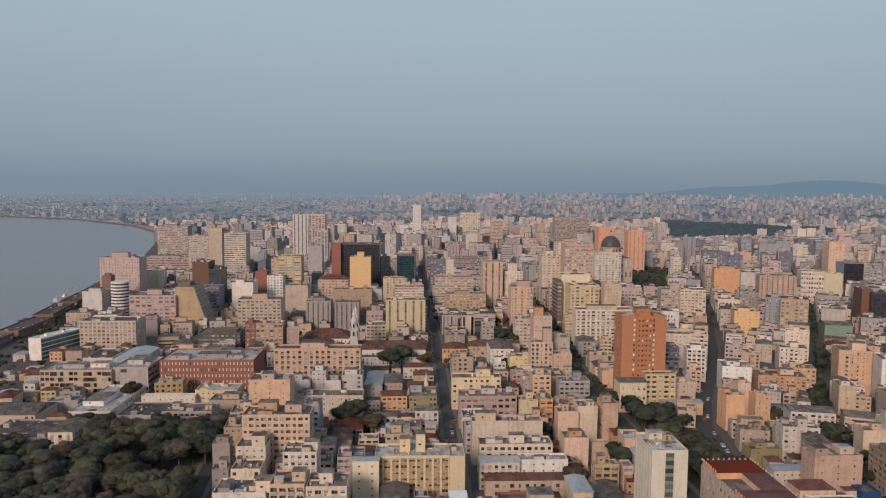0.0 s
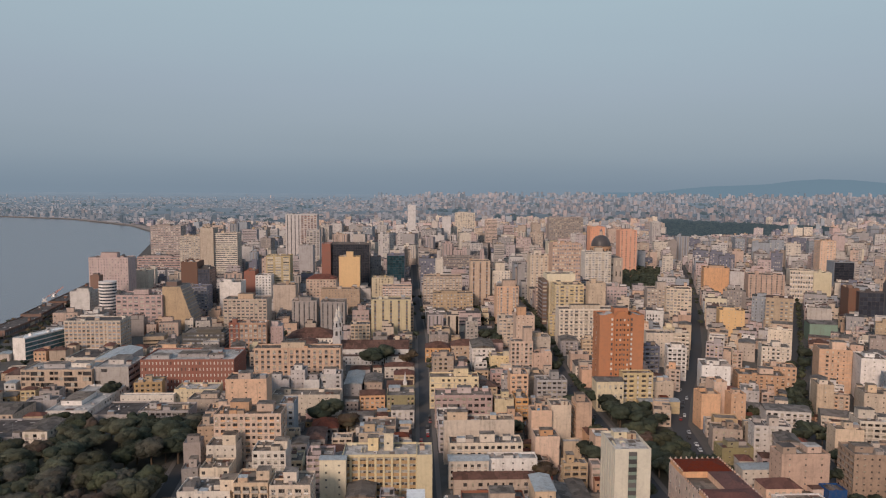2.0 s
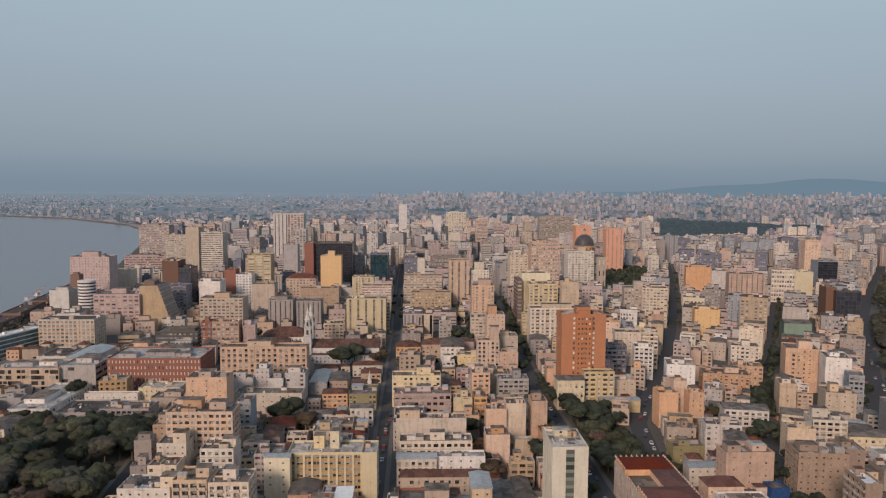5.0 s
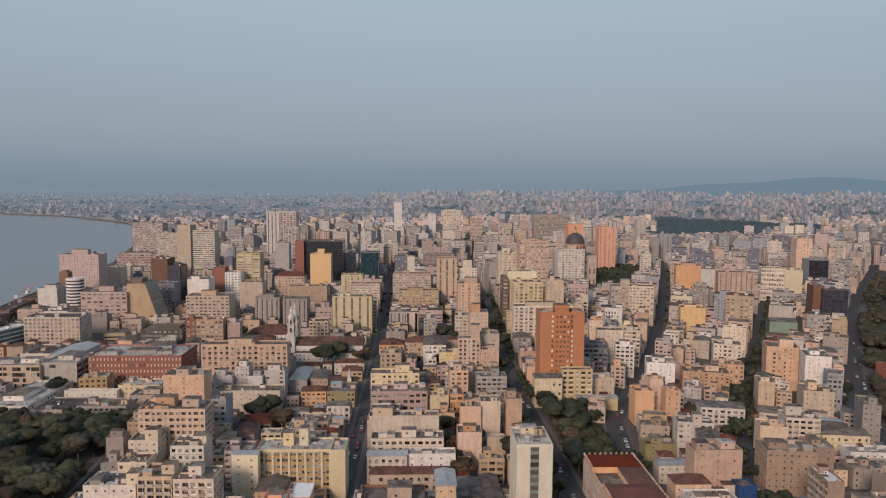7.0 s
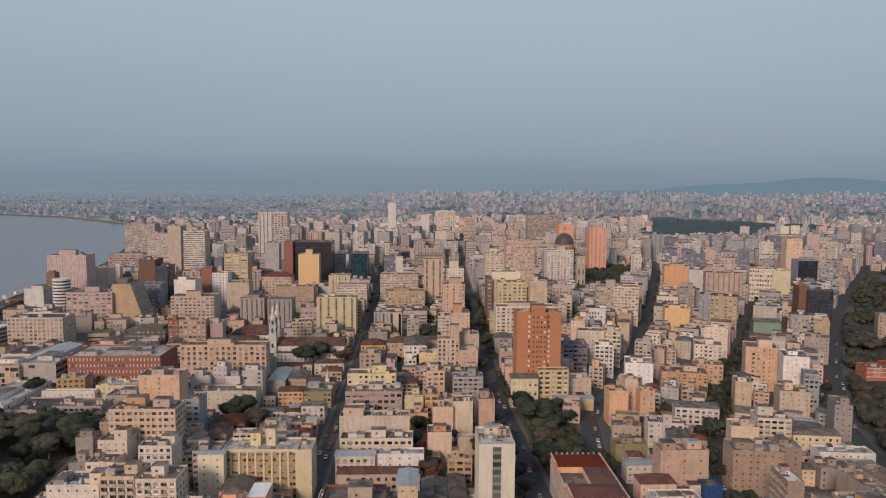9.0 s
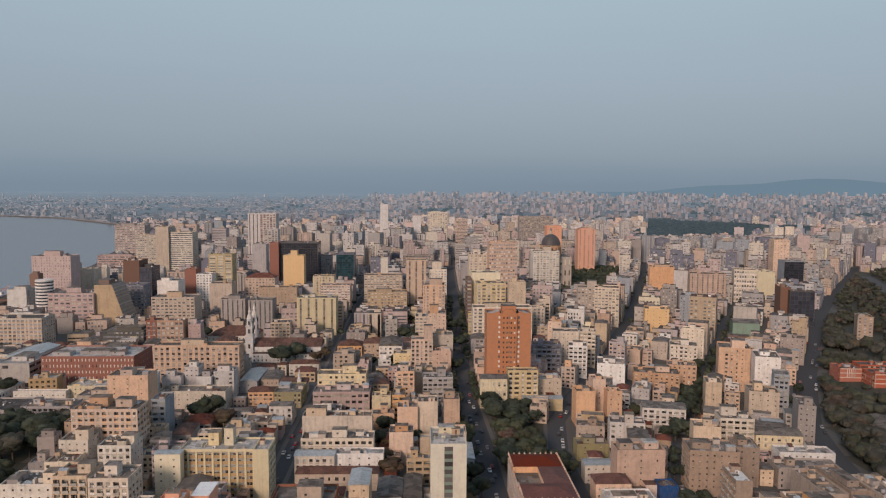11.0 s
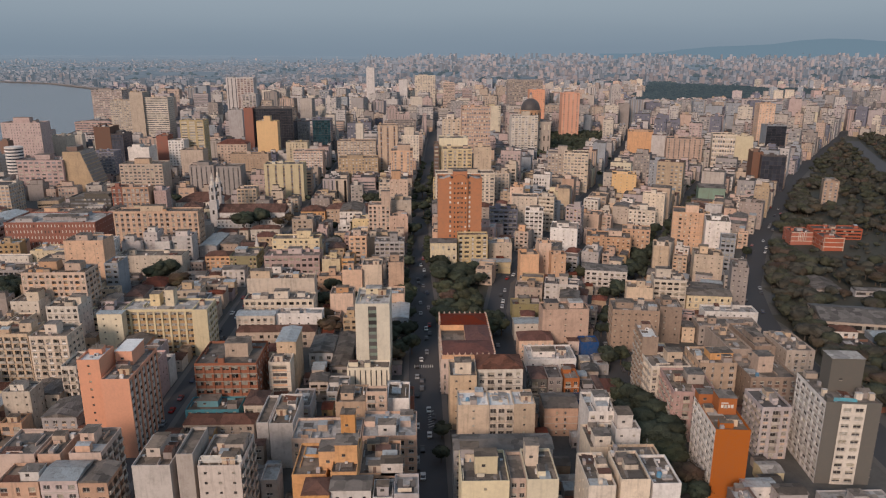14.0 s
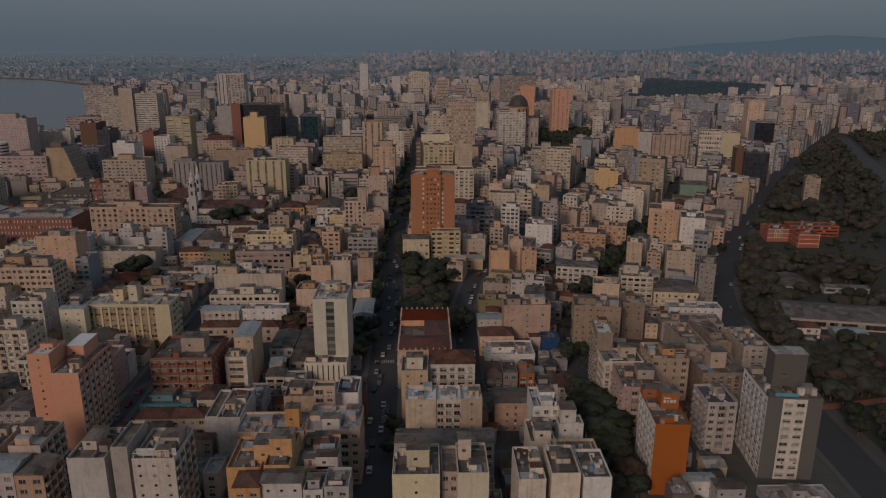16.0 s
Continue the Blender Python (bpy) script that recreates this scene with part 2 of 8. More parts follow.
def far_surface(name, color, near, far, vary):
    """Distance beyond the town: pale evening haze painted in as emission, stronger with distance."""
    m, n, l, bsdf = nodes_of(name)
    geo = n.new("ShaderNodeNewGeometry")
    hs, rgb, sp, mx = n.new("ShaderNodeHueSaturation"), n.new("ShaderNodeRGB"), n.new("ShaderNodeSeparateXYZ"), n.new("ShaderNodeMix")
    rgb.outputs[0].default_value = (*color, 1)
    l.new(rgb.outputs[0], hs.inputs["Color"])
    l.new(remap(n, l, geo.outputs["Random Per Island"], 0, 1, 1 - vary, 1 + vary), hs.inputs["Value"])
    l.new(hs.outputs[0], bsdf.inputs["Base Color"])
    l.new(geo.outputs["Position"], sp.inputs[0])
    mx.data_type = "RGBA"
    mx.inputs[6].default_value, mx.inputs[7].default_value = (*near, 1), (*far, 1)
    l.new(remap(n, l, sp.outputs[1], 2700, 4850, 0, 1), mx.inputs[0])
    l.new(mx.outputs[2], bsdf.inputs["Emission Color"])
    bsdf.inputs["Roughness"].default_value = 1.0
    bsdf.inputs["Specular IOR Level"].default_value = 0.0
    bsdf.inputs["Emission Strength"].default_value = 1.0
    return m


# second and third colours: haze glow at the near and far end
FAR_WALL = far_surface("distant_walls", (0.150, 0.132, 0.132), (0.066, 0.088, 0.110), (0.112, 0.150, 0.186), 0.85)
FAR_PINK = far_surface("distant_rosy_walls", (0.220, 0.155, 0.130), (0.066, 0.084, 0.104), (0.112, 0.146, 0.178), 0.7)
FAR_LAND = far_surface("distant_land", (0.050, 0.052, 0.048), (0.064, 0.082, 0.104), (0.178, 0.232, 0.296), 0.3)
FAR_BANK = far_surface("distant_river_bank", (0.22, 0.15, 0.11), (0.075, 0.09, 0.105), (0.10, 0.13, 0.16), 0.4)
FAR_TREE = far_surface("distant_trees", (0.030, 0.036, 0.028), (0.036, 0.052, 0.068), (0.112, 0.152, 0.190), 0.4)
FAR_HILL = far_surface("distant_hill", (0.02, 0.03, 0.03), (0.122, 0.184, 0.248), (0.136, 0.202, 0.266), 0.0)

m_water, n, l, bsdf = nodes_of("river_water")
bsdf.inputs["Base Color"].default_value = (0.150, 0.146, 0.165, 1)
bsdf.inputs["Roughness"].default_value = 0.22
geo = n.new("ShaderNodeNewGeometry")
bp = n.new("ShaderNodeBump")
bp.inputs["Strength"].default_value, bp.inputs["Distance"].default_value = 0.25, 0.3
l.new(noise_node(n, l, geo.outputs["Position"], 0.25, (1, 0.5, 1), 5.0), bp.inputs["Height"])
l.new(bp.outputs[0], bsdf.inputs["Normal"])
WATER = m_water


# ---- lie of the land ----
def ground_z(x, y):
    """Height of the ground: a ridge under the upper town and a dip towards the park."""
    ridge = 16 * math.exp(-((x - 165) / 95) ** 2 - ((y - 690) / 190) ** 2)
    dip = -10 * math.exp(-((x - 275) / 75) ** 2 - ((y - 450) / 105) ** 2)
    return ridge + dip


# ---- building kit ----
class Shape:
    """Collects faces with their materials, for one mesh."""

    def __init__(self):
        self.v, self.f, self.m, self.mats = [], [], [], []

    def slot(self, mat):
        if mat not in self.mats:
            self.mats.append(mat)
        return self.mats.index(mat)

    def face(self, pts, mat):
        k = len(self.v)
        self.v.extend(pts)
        self.f.append(tuple(range(k, k + len(pts))))
        self.m.append(self.slot(mat))

    def box(self, x0, y0, z0, x1, y1, z1, mat, top=None, bottom=False):
        a, b, c, d = (x0, y0), (x1, y0), (x1, y1), (x0, y1)
        for p, q in ((a, b), (b, c), (c, d), (d, a)):
            self.face([(*p, z0), (*q, z0), (*q, z1), (*p, z1)], mat)
        self.face([(*a, z1), (*b, z1), (*c, z1), (*d, z1)], top or mat)
        if bottom:
            self.face([(*d, z0), (*c, z0), (*b, z0), (*a, z0)], mat)

    def drum(self, x, y, z0, z1, r0, r1, mat, n=10, cap=True):
        ring = [(math.cos(2 * math.pi * i / n), math.sin(2 * math.pi * i / n)) for i in range(n)]
        for i in range(n):
            (a, b), (c, d) = ring[i], ring[(i + 1) % n]
            pts = [(x + r0 * a, y + r0 * b, z0), (x + r0 * c, y + r0 * d, z0), (x + r1 * c, y + r1 * d, z1), (x + r1 * a, y + r1 * b, z1)]
            self.face(pts if r1 > 0.001 else pts[:3], mat)
        if cap and r1 > 0.001:
            self.face([(x + r1 * a, y + r1 * b, z1) for a, b in ring], mat)

    def mesh(self, name, weld=False):
        me = bpy.data.meshes.new(name)
        if weld:
            seen, idx, pts = {}, [], []
            for p in self.v:
                k = (round(p[0], 3), round(p[1], 3), round(p[2], 3))
                if k not in seen:
                    seen[k] = len(pts)
                    pts.append(p)
                idx.append(seen[k])
            me.from_pydata(pts, [], [tuple(idx[i] for i in f) for f in self.f])
        else:
            me.from_pydata(self.v, [], self.f)
        for mat in self.mats:
            me.materials.append(mat)
        me.polygons.foreach_set("material_index", self.m)
        me.update()
        return me


def part(name, shape, parent, label="", at=None, me=None):
    ob = new(name, me or shape.mesh(name, name in ("wall", "roof", "nave")))
    ob.parent = parent
    if at:
        ob.matrix_basis = at
    return tagged(ob, label)


rnd = random.Random(7)
var = random.Random(31)
WINDOW_MESHES = {}


def window_mesh(w, h, kind, var):
    w, h = round(w, 1), round(h, 1)
    key = (w, h, kind, var)
    if key not in WINDOW_MESHES:
        s, b = Shape(), 0.07
        x0, x1 = -w / 2, w / 2
        s.face([(x0, 0, 0), (x1, 0, 0), (x1, 0, h), (x0, 0, h)], BLACKGLASS if kind == "tint" else GLASS)
        s.box(x0, -0.05, 0, x1, 0.0, b, TRIM)
        s.box(x0, -0.05, h - b, x1, 0.0, h, TRIM, bottom=True)
        for a in ((x0, x0 + b), (-b / 2, b / 2), (x1 - b, x1)):
            s.box(a[0], -0.05, b, a[1], 0.0, h - b, TRIM)
        if var > 0:
            drop = (0, 0.35, 0.6, 1.0)[var] * (h - 2 * b)
            s.box(x0 + b, -0.035, h - b - drop, x1 - b, -0.01, h - b, SHUTTER, bottom=True)
        s.box(x0 - 0.06, -0.32, -0.09, x1 + 0.06, -0.02, -0.005, RAIL, bottom=True)
        WINDOW_MESHES[key] = s.mesh("window")
    return WINDOW_MESHES[key]


def wall_unit():
    """Small outdoor cooler on brackets, against a wall."""
    if "wall_unit" not in WINDOW_MESHES:
        s = Shape()
        s.box(-0.42, -0.36, 0.06, 0.42, -0.02, 0.62, WALLS["chalk"], bottom=True)
        s.box(-0.36, -0.375, 0.12, 0.12, -0.36, 0.56, WALLS["dark"])
        s.box(-0.34, -0.34, 0.0, -0.28, 0.0, 0.06, STEEL, bottom=True)
        s.box(0.28, -0.34, 0.0, 0.34, 0.0, 0.06, STEEL, bottom=True)
        WINDOW_MESHES["wall_unit"] = s.mesh("air_conditioner")
    return WINDOW_MESHES["wall_unit"]


def balcony_mesh(w):
    w = round(w, 1)
    key = ("balcony", w)
    if key not in WINDOW_MESHES:
        s = Shape()
        x0, x1 = -w / 2, w / 2
        s.box(x0, -0.5, -0.12, x1, 0.0, 0.02, RAIL, bottom=True)
        s.box(x0, -0.5, 0.03, x1, -0.4, 0.98, RAIL)
        s.box(x0, -0.39, 0.03, x0 + 0.1, 0.0, 0.98, RAIL)
        s.box(x1 - 0.1, -0.39, 0.03, x1, 0.0, 0.98, RAIL)
        WINDOW_MESHES[key] = s.mesh("balcony")
    return WINDOW_MESHES[key]


def facade(s, gl, spots, O, u, W, H, style, nf, nb, wall, accent, fine, z_base=0.0, blinds=0.3, glaze=None):
    """One wall of a building with its openings, recessed; spots takes windows that become parts of their own."""
    n = (u[1], -u[0])
    glaze = glaze or GLASS

    def pt(a, z, r=0.0):
        return (O[0] + u[0] * a - n[0] * r, O[1] + u[1] * a - n[1] * r, z)

    def quad(a0, a1, z0, z1, r=0.0, mat=None, to=None):
        if a1 - a0 > 1e-4 and z1 - z0 > 1e-4:
            (to or s).face([pt(a0, z0, r), pt(a1, z0, r), pt(a1, z1, r), pt(a0, z1, r)], mat or wall)

    def hole(a0, a1, z0, z1, r, mat):
        s.face([pt(a0, z0), pt(a1, z0), pt(a1, z0, r), pt(a0, z0, r)], mat)
        s.face([pt(a0, z1, r), pt(a1, z1, r), pt(a1, z1), pt(a0, z1)], mat)
        s.face([pt(a0, z0), pt(a0, z0, r), pt(a0, z1, r), pt(a0, z1)], mat)
        s.face([pt(a1, z0, r), pt(a1, z0), pt(a1, z1), pt(a1, z1, r)], mat)

    if style == "blank" or W < 3 or nf < 1:
        quad(0, W, z_base, H)
        return
    dress = WALLS[var.choice(("white", "beige", "taupe", "mauve", "peach", "brown", "tan"))] if accent is None and style in ("apt", "dense", "mixed", "balc") and var.random() < 0.4 else None
    ledge = style == "apt" and var.random() < 0.45
    stair = var.randrange(nb) if nb > 3 and style in ("apt", "mixed", "dense") and var.random() < 0.35 else -1
    rhythm = [rnd.choice((0.5, 0.5, 0.55, 0.4, 0.26, 0.0)) for _ in range(nb)] if style == "apt" and nb > 2 and not (nf >= 6 and nb > 11) else [0.5] * nb
    for b in range(nb // 2):
        rhythm[nb - 1 - b] = rhythm[b]
    top = 0.9 if H > 7 else 0.4
    fh = (H - top - z_base) / nf
    quad(0, W, H - top, H)
    bay = W / nb
    if style in ("ribs", "panels", "glass"):
        m = 0.35
        pane = {"ribs": glaze, "panels": glaze}.get(style, accent)
        lo, hi = (0.38, 0.62) if style == "ribs" else (0.13, 0.87)
        za, zb = z_base + (0.0 if style != "glass" else 0.3), H - top - 0.3
        quad(0, W, z_base, za), quad(0, W, zb, H - top)
        if style != "glass":
            a = 0.0
            for b in range(nb):
                c0, c1 = b * bay + lo * bay, b * bay + hi * bay
                quad(a, c0, za, zb)
                hole(c0, c1, za, zb, 0.4, wall)
                for k in range(nf):
                    z0 = za + k * (zb - za) / nf
                    zm, z1 = z0 + 0.42 * (zb - za) / nf, z0 + (zb - za) / nf
                    zt = z1 - 0.12 * (z1 - z0)
                    quad(c0, c1, z0, zm, 0.4, accent or wall)
                    quad(c0, c1, zm, zt if style == "panels" else z1, 0.4, accent or wall)
                    if style == "panels":
                        cm = (c0 + c1) / 2
                        quad(c0, c1, zt, z1, 0.4, accent or wall)
                        for e0, e1 in ((c0, cm - 0.06), (cm + 0.06, c1)):
                            zd = zt - (zt - zm) * rnd.choice((0, 0.4, 0.6, 1.0, 1.0) if blinds > 0.6 else (0, 0, 0.3, 0.5, 1.0))
                            quad(e0, e1, zm, zd, 0.37, pane, gl), quad(e0, e1, zd, zt, 0.35, SHUTTER, gl)
                        quad(cm - 0.06, cm + 0.06, zm, zt, 0.33, TRIM, gl)
                    else:
                        quad(c0, c1, zm, z1, 0.37, pane, gl)
                a = c1
            quad(a, W, za, zb)
            for k in range(nf + 1 if style == "panels" and accent is wall else 0):
                z0, e = za + k * (zb - za) / nf, 0.1
                gl.face([pt(0, z0 - 0.2, -e), pt(W, z0 - 0.2, -e), pt(W, z0 + 0.2, -e), pt(0, z0 + 0.2, -e)], SHUTTER)
                gl.face([pt(0, z0 + 0.2, -e), pt(W, z0 + 0.2, -e), pt(W, z0 + 0.2), pt(0, z0 + 0.2)], SHUTTER)
        else:
            quad(0, m, za, zb), quad(W - m, W, za, zb)
            hole(m, W - m, za, zb, 0.25, wall)
            for k in range(nf):
                for b in range(nb):
                    g0, g1 = m + b * (W - 2 * m) / nb, m + (b + 1) * (W - 2 * m) / nb
                    z0, z1 = za + k * (zb - za) / nf, za + (k + 1) * (zb - za) / nf
                    quad(g0 + 0.08, g1 - 0.08, z0 + 0.1, z1 - 0.1, 0.2, pane, gl)
                    quad(g0, g1, z0, z1, 0.25, WALLS["dark"])
        return
    for k in range(nf):
        zb = z_base + k * fh
        zt = zb + fh
        ops = []
        if style == "glassband":
            ops = [(0.3, W - 0.3, zb + 0.16 * fh, zb + 0.96 * fh, 0.3, "strip")]
        elif style == "band":
            ops = [(0.5, W - 0.5, zb + 0.36 * fh, zb + 0.82 * fh, 0.3, "strip")]
        elif style == "wide":
            # glazed runs of one to three bays, left out here and there
            b = 0
            while b < nb:
                run = var.choice((1, 1, 2, 3))
                if var.random() < 0.62:
                    ops.append((b * bay + 0.25, min(b + run, nb) * bay - 0.25, zb + (0.3 if run < 2 else 0.14) * fh, zb + 0.86 * fh, 0.35, "strip"))
                b += run + 1 if run > 1 else run
        elif style == "few":
            if k > 0 or nf < 4:
                ops = [((b + 0.5) * bay - 0.4, (b + 0.5) * bay + 0.4, zb + 1.2, zb + 2.0, 0.2, "small") for b in range(nb)]
        else:
            for b in range(nb):
                c = (b + 0.5) * bay
                deep = style == "balc" or (style == "mixed" and b % 2 == (1 if nb > 2 else 0)) or (style == "ends" and b in (0, nb - 1))
                if deep and k > 0:
                    ww = 0.74 * bay
                    ops.append((c - ww / 2, c + ww / 2, zb + 0.12, zb + 2.3 * fh / 2.9, 1.0, "balcony"))
                else:
                    ww = {"dense": 0.66 * bay, "slit": 0.3 * bay}.get(style, min(1.9, rhythm[b] * bay))
                    if ww < 0.3:
                        continue
                    if b == stair:
                        ww *= 0.55
                    tall = 0.33 if b != stair else 0.55
                    ops.append((c - ww / 2, c + ww / 2, zb + tall * fh, zb + 0.8 * fh, 0.22, "window"))
                    if var.random() < 0.16 and ww > 0.8 and b != stair:
                        ac = c + var.uniform(-0.25, 0.25) * ww
                        if fine:
                            spots.append((pt(ac, zb + 0.08 * fh), math.atan2(u[1], u[0]), 0, 0, "ac", None))
                            continue
                        for e0, e1, z0, z1, m in ((ac - 0.42, ac + 0.42, zb + 0.08 * fh, zb + 0.27 * fh, WALLS[var.choice(("white", "grey", "chalk"))]),):
                            gl.face([pt(e0, z0, -0.34), pt(e1, z0, -0.34), pt(e1, z1, -0.34), pt(e0, z1, -0.34)], m)
                            gl.face([pt(e0, z1, -0.34), pt(e1, z1, -0.34), pt(e1, z1), pt(e0, z1)], m)
                            gl.face([pt(e0, z0), pt(e1, z0), pt(e1, z0, -0.34), pt(e0, z0, -0.34)], m)
                            gl.face([pt(e0, z0), pt(e0, z0, -0.34), pt(e0, z1, -0.34), pt(e0, z1)], m)
                            gl.face([pt(e1, z0, -0.34), pt(e1, z0), pt(e1, z1), pt(e1, z1, -0.34)], m)
        if k > 0 and (ledge or style in ("mixed", "balc", "dense", "ends")) and W > 5:
            e = 0.16
            gl.face([pt(0, zb - 0.1, -e), pt(W, zb - 0.1, -e), pt(W, zb + 0.08, -e), pt(0, zb + 0.08, -e)], RAIL)
            gl.face([pt(0, zb + 0.08, -e), pt(W, zb + 0.08, -e), pt(W, zb + 0.08), pt(0, zb + 0.08)], RAIL)
            gl.face([pt(0, zb - 0.1), pt(W, zb - 0.1), pt(W, zb - 0.1, -e), pt(0, zb - 0.1, -e)], RAIL)
        if not ops:
            quad(0, W, zb, zt)
            continue
        a = 0.0
        for (a0, a1, z0, z1, r, kind) in ops:
            quad(a, a0, zb, zt)
            quad(a0, a1, zb, z0, 0, accent if style in ("dense", "band") and accent else (dress or wall)), quad(a0, a1, z1, zt)
            own = fine and kind in ("window", "balcony")
            hole(a0, a1, z0, z1, r + 0.03 if own else r, wall)
            a = a1
            if kind == "strip":
                step = max(1, int((a1 - a0) / 1.8))
                for i in range(step):
                    b0, b1 = a0 + i * (a1 - a0) / step, a0 + (i + 1) * (a1 - a0) / step
                    quad(b0, b1, z0, z1, r, accent if style == "glassband" else SHUTTER if rnd.random() < 0.15 else glaze, gl)
            elif own:
                q = pt((a0 + a1) / 2, z0 + (0.0 if kind == "window" else 0.03), r)
                spots.append((q, math.atan2(u[1], u[0]), a1 - a0, z1 - z0 - (0 if kind == "window" else 0.05), kind, pt((a0 + a1) / 2, zb + 0.03, 0.02)))
                quad(a0, a1, z0, z1, r + 0.03)
            else:
                mid = z1 - (z1 - z0) * ((rnd.choice((0.4, 0.6, 1, 1)) if blinds < 0.85 else 1.0) if rnd.random() < blinds else 0)
                quad(a0, a1, z0, mid, r, glaze, gl), quad(a0, a1, mid, z1, r - 0.03, SHUTTER if blinds < 0.85 else TRIM, gl)
                if kind == "balcony":
                    quad(a0, a1, z0, zb + 1.05, 0.02, accent or wall, gl)
        quad(a, W, zb, zt)


def gear():
    out = []
    q = Shape()
    q.box(0, 0, 0, 1.3, 0.8, 0.9, WALLS["white"])
    q.box(0.1, -0.02, 0.1, 0.8, 0, 0.8, WALLS["dark"])
    out.append(("air_conditioner", q.mesh("air_conditioner")))
    q = Shape()
    q.drum(0, 0, 0, 1.2, 0.75, 0.66, TANK, 12), q.drum(0, 0, 1.2, 1.4, 0.7, 0.2, TANK, 12)
    out.append(("water_tank", q.mesh("water_tank")))
    q = Shape()
    q.box(-1.4, -0.8, 0, 1.4, 0.8, 0.5, WALLS["grey"], ROOFS["sheet"])
    q.box(-1.5, -0.9, 0.5, 1.5, 0.9, 0.6, WALLS["grey"], ROOFS["pale"], True)
    out.append(("skylight", q.mesh("skylight")))
    q = Shape()
    q.drum(0, 0, 0, 4.5, 0.06, 0.04, STEEL, 5)
    for k in range(4):
        q.box(-0.7 + 0.1 * k, -0.02, 3.2 + 0.3 * k, 0.7 - 0.1 * k, 0.02, 3.24 + 0.3 * k, STEEL, bottom=True)
    out.append(("antenna", q.mesh("antenna")))
    q = Shape()
    q.box(-1.7, -1.3, 0, 1.7, 1.3, 2.3, WALLS["cream"])
    q.box(-1.9, -1.5, 2.3, 1.9, 1.5, 2.45, WALLS["cream"], ROOFS["slab"], True)
    q.box(-0.45, -1.33, 0, 0.45, -1.3, 2.0, WALLS["brown"])
    out.append(("stair_house", q.mesh("stair_house")))
    for nm, mt in (("roof_sheet", "sheet"), ("roof_sheet", "pale"), ("roof_sheet", "tile"), ("roof_sheet", "metal")):
        q = Shape()
        q.box(-2.2, -1.5, 0.02, 2.2, 1.5, 0.12, ROOFS[mt])
        q.face([(-2.4, -1.6, 0.13), (2.4, -1.6, 0.13), (2.4, 1.6, 0.55), (-2.4, 1.6, 0.55)], ROOFS[mt])
        q.face([(2.4, -1.6, 0.13), (2.4, 1.6, 0.13), (2.4, 1.6, 0.55)], ROOFS[mt])
        q.face([(-2.4, 1.6, 0.13), (-2.4, -1.6, 0.13), (-2.4, 1.6, 0.55)], ROOFS[mt])
        out.append((nm, q.mesh(nm)))
    q = Shape()
    q.box(-1.8, -0.12, 0, 1.8, 0.12, 1.1, WALLS["ivory"])
    out.append(("parapet_wall", q.mesh("parapet_wall")))
    return out


GEAR = gear()
FLOOR_WORDS = {1: "single-storey", 2: "two-storey", 3: "three-storey", 4: "four-storey", 5: "five-storey", 6: "six-storey", 7: "seven-storey", 8: "eight-storey"}
STYLE_WORDS = {"apt": "with punched windows", "balc": "with recessed balconies", "mixed": "with balconies and windows", "ends": "with corner balconies", "dense": "with close rows of windows", "band": "with long window bands",
               "ribs": "with tall concrete ribs", "panels": "with ribbed window panels", "glass": "with a glazed curtain wall", "blank": "with a blank party wall", "few": "with small vent windows", "slit": "with narrow windows", "wide": "with irregular wide glazed panels", "glassband": "with teal glazed bands"}
COLOR_WORDS = {"orange_brick": "orange brick", "redbrick": "vivid red brick", "brick": "dark red brick", "rust": "rust-orange painted", "white": "dingy white", "bluegrey": "blue-grey", "charcoal": "charcoal and white",
               "taupe": "taupe rendered", "dark": "black-clad", "slate": "slate-blue tiled", "sand": "sand-yellow painted", "clay": "clay-red brick"}
ROOF_WORDS = {"slab": "flat concrete roof", "pale": "pale flat roof", "sheet": "fibre-cement sheet roof", "metal": "pale metal roof", "tile": "clay tile roof", "dark": "dark tarred roof", "redtile": "red tile roof", "white": "white sheeted flat roof"}
FOOT = []
TALL = []


def inside(px, py, r, grow=0.0):
    x, y, w, d, c, s = r
    a, b = (px - x) * c + (py - y) * s, -(px - x) * s + (py - y) * c
    return -grow < a < w + grow and -grow < b < d + grow


def rect(x, y, w, d, yaw):
    return (x, y, w, d, math.cos(radians(yaw)), math.sin(radians(yaw)))


def corners(r, g=0.0):
    x, y, w, d, c, s = r
    return [(x + a * c - b * s, y + a * s + b * c) for a in (g, w / 2, w - g) for b in (g, d / 2, d - g)]


def is_free(r, grow=0.4):
    for o in FOOT:
        if abs(o[0] - r[0]) > 130 or abs(o[1] - r[1]) > 130:
            continue
        if any(inside(*p, o, grow) for p in corners(r)) or any(inside(*p, r, grow) for p in corners(o)):
            return False
    return True


def sight_cap(x0, x1, y):
    """Height that a house at this spot may reach without hiding the lower part of the known buildings behind it."""
    cap = 99.0
    for (a, b, ly, lh, lz) in MARKS:
        if ly <= y + 3 or ly > 1300:
            continue
        for cx in (0.0, 70.0, 138.0):
            k = y / ly
            if cx + (a - cx) * k < x1 - 0.5 and cx + (b - cx) * k > x0 + 0.5:
                cap = min(cap, EYE - (EYE - lz - 0.30 * lh) * k)
                break
    return max(5.5, cap - ground_z((x0 + x1) / 2, y))


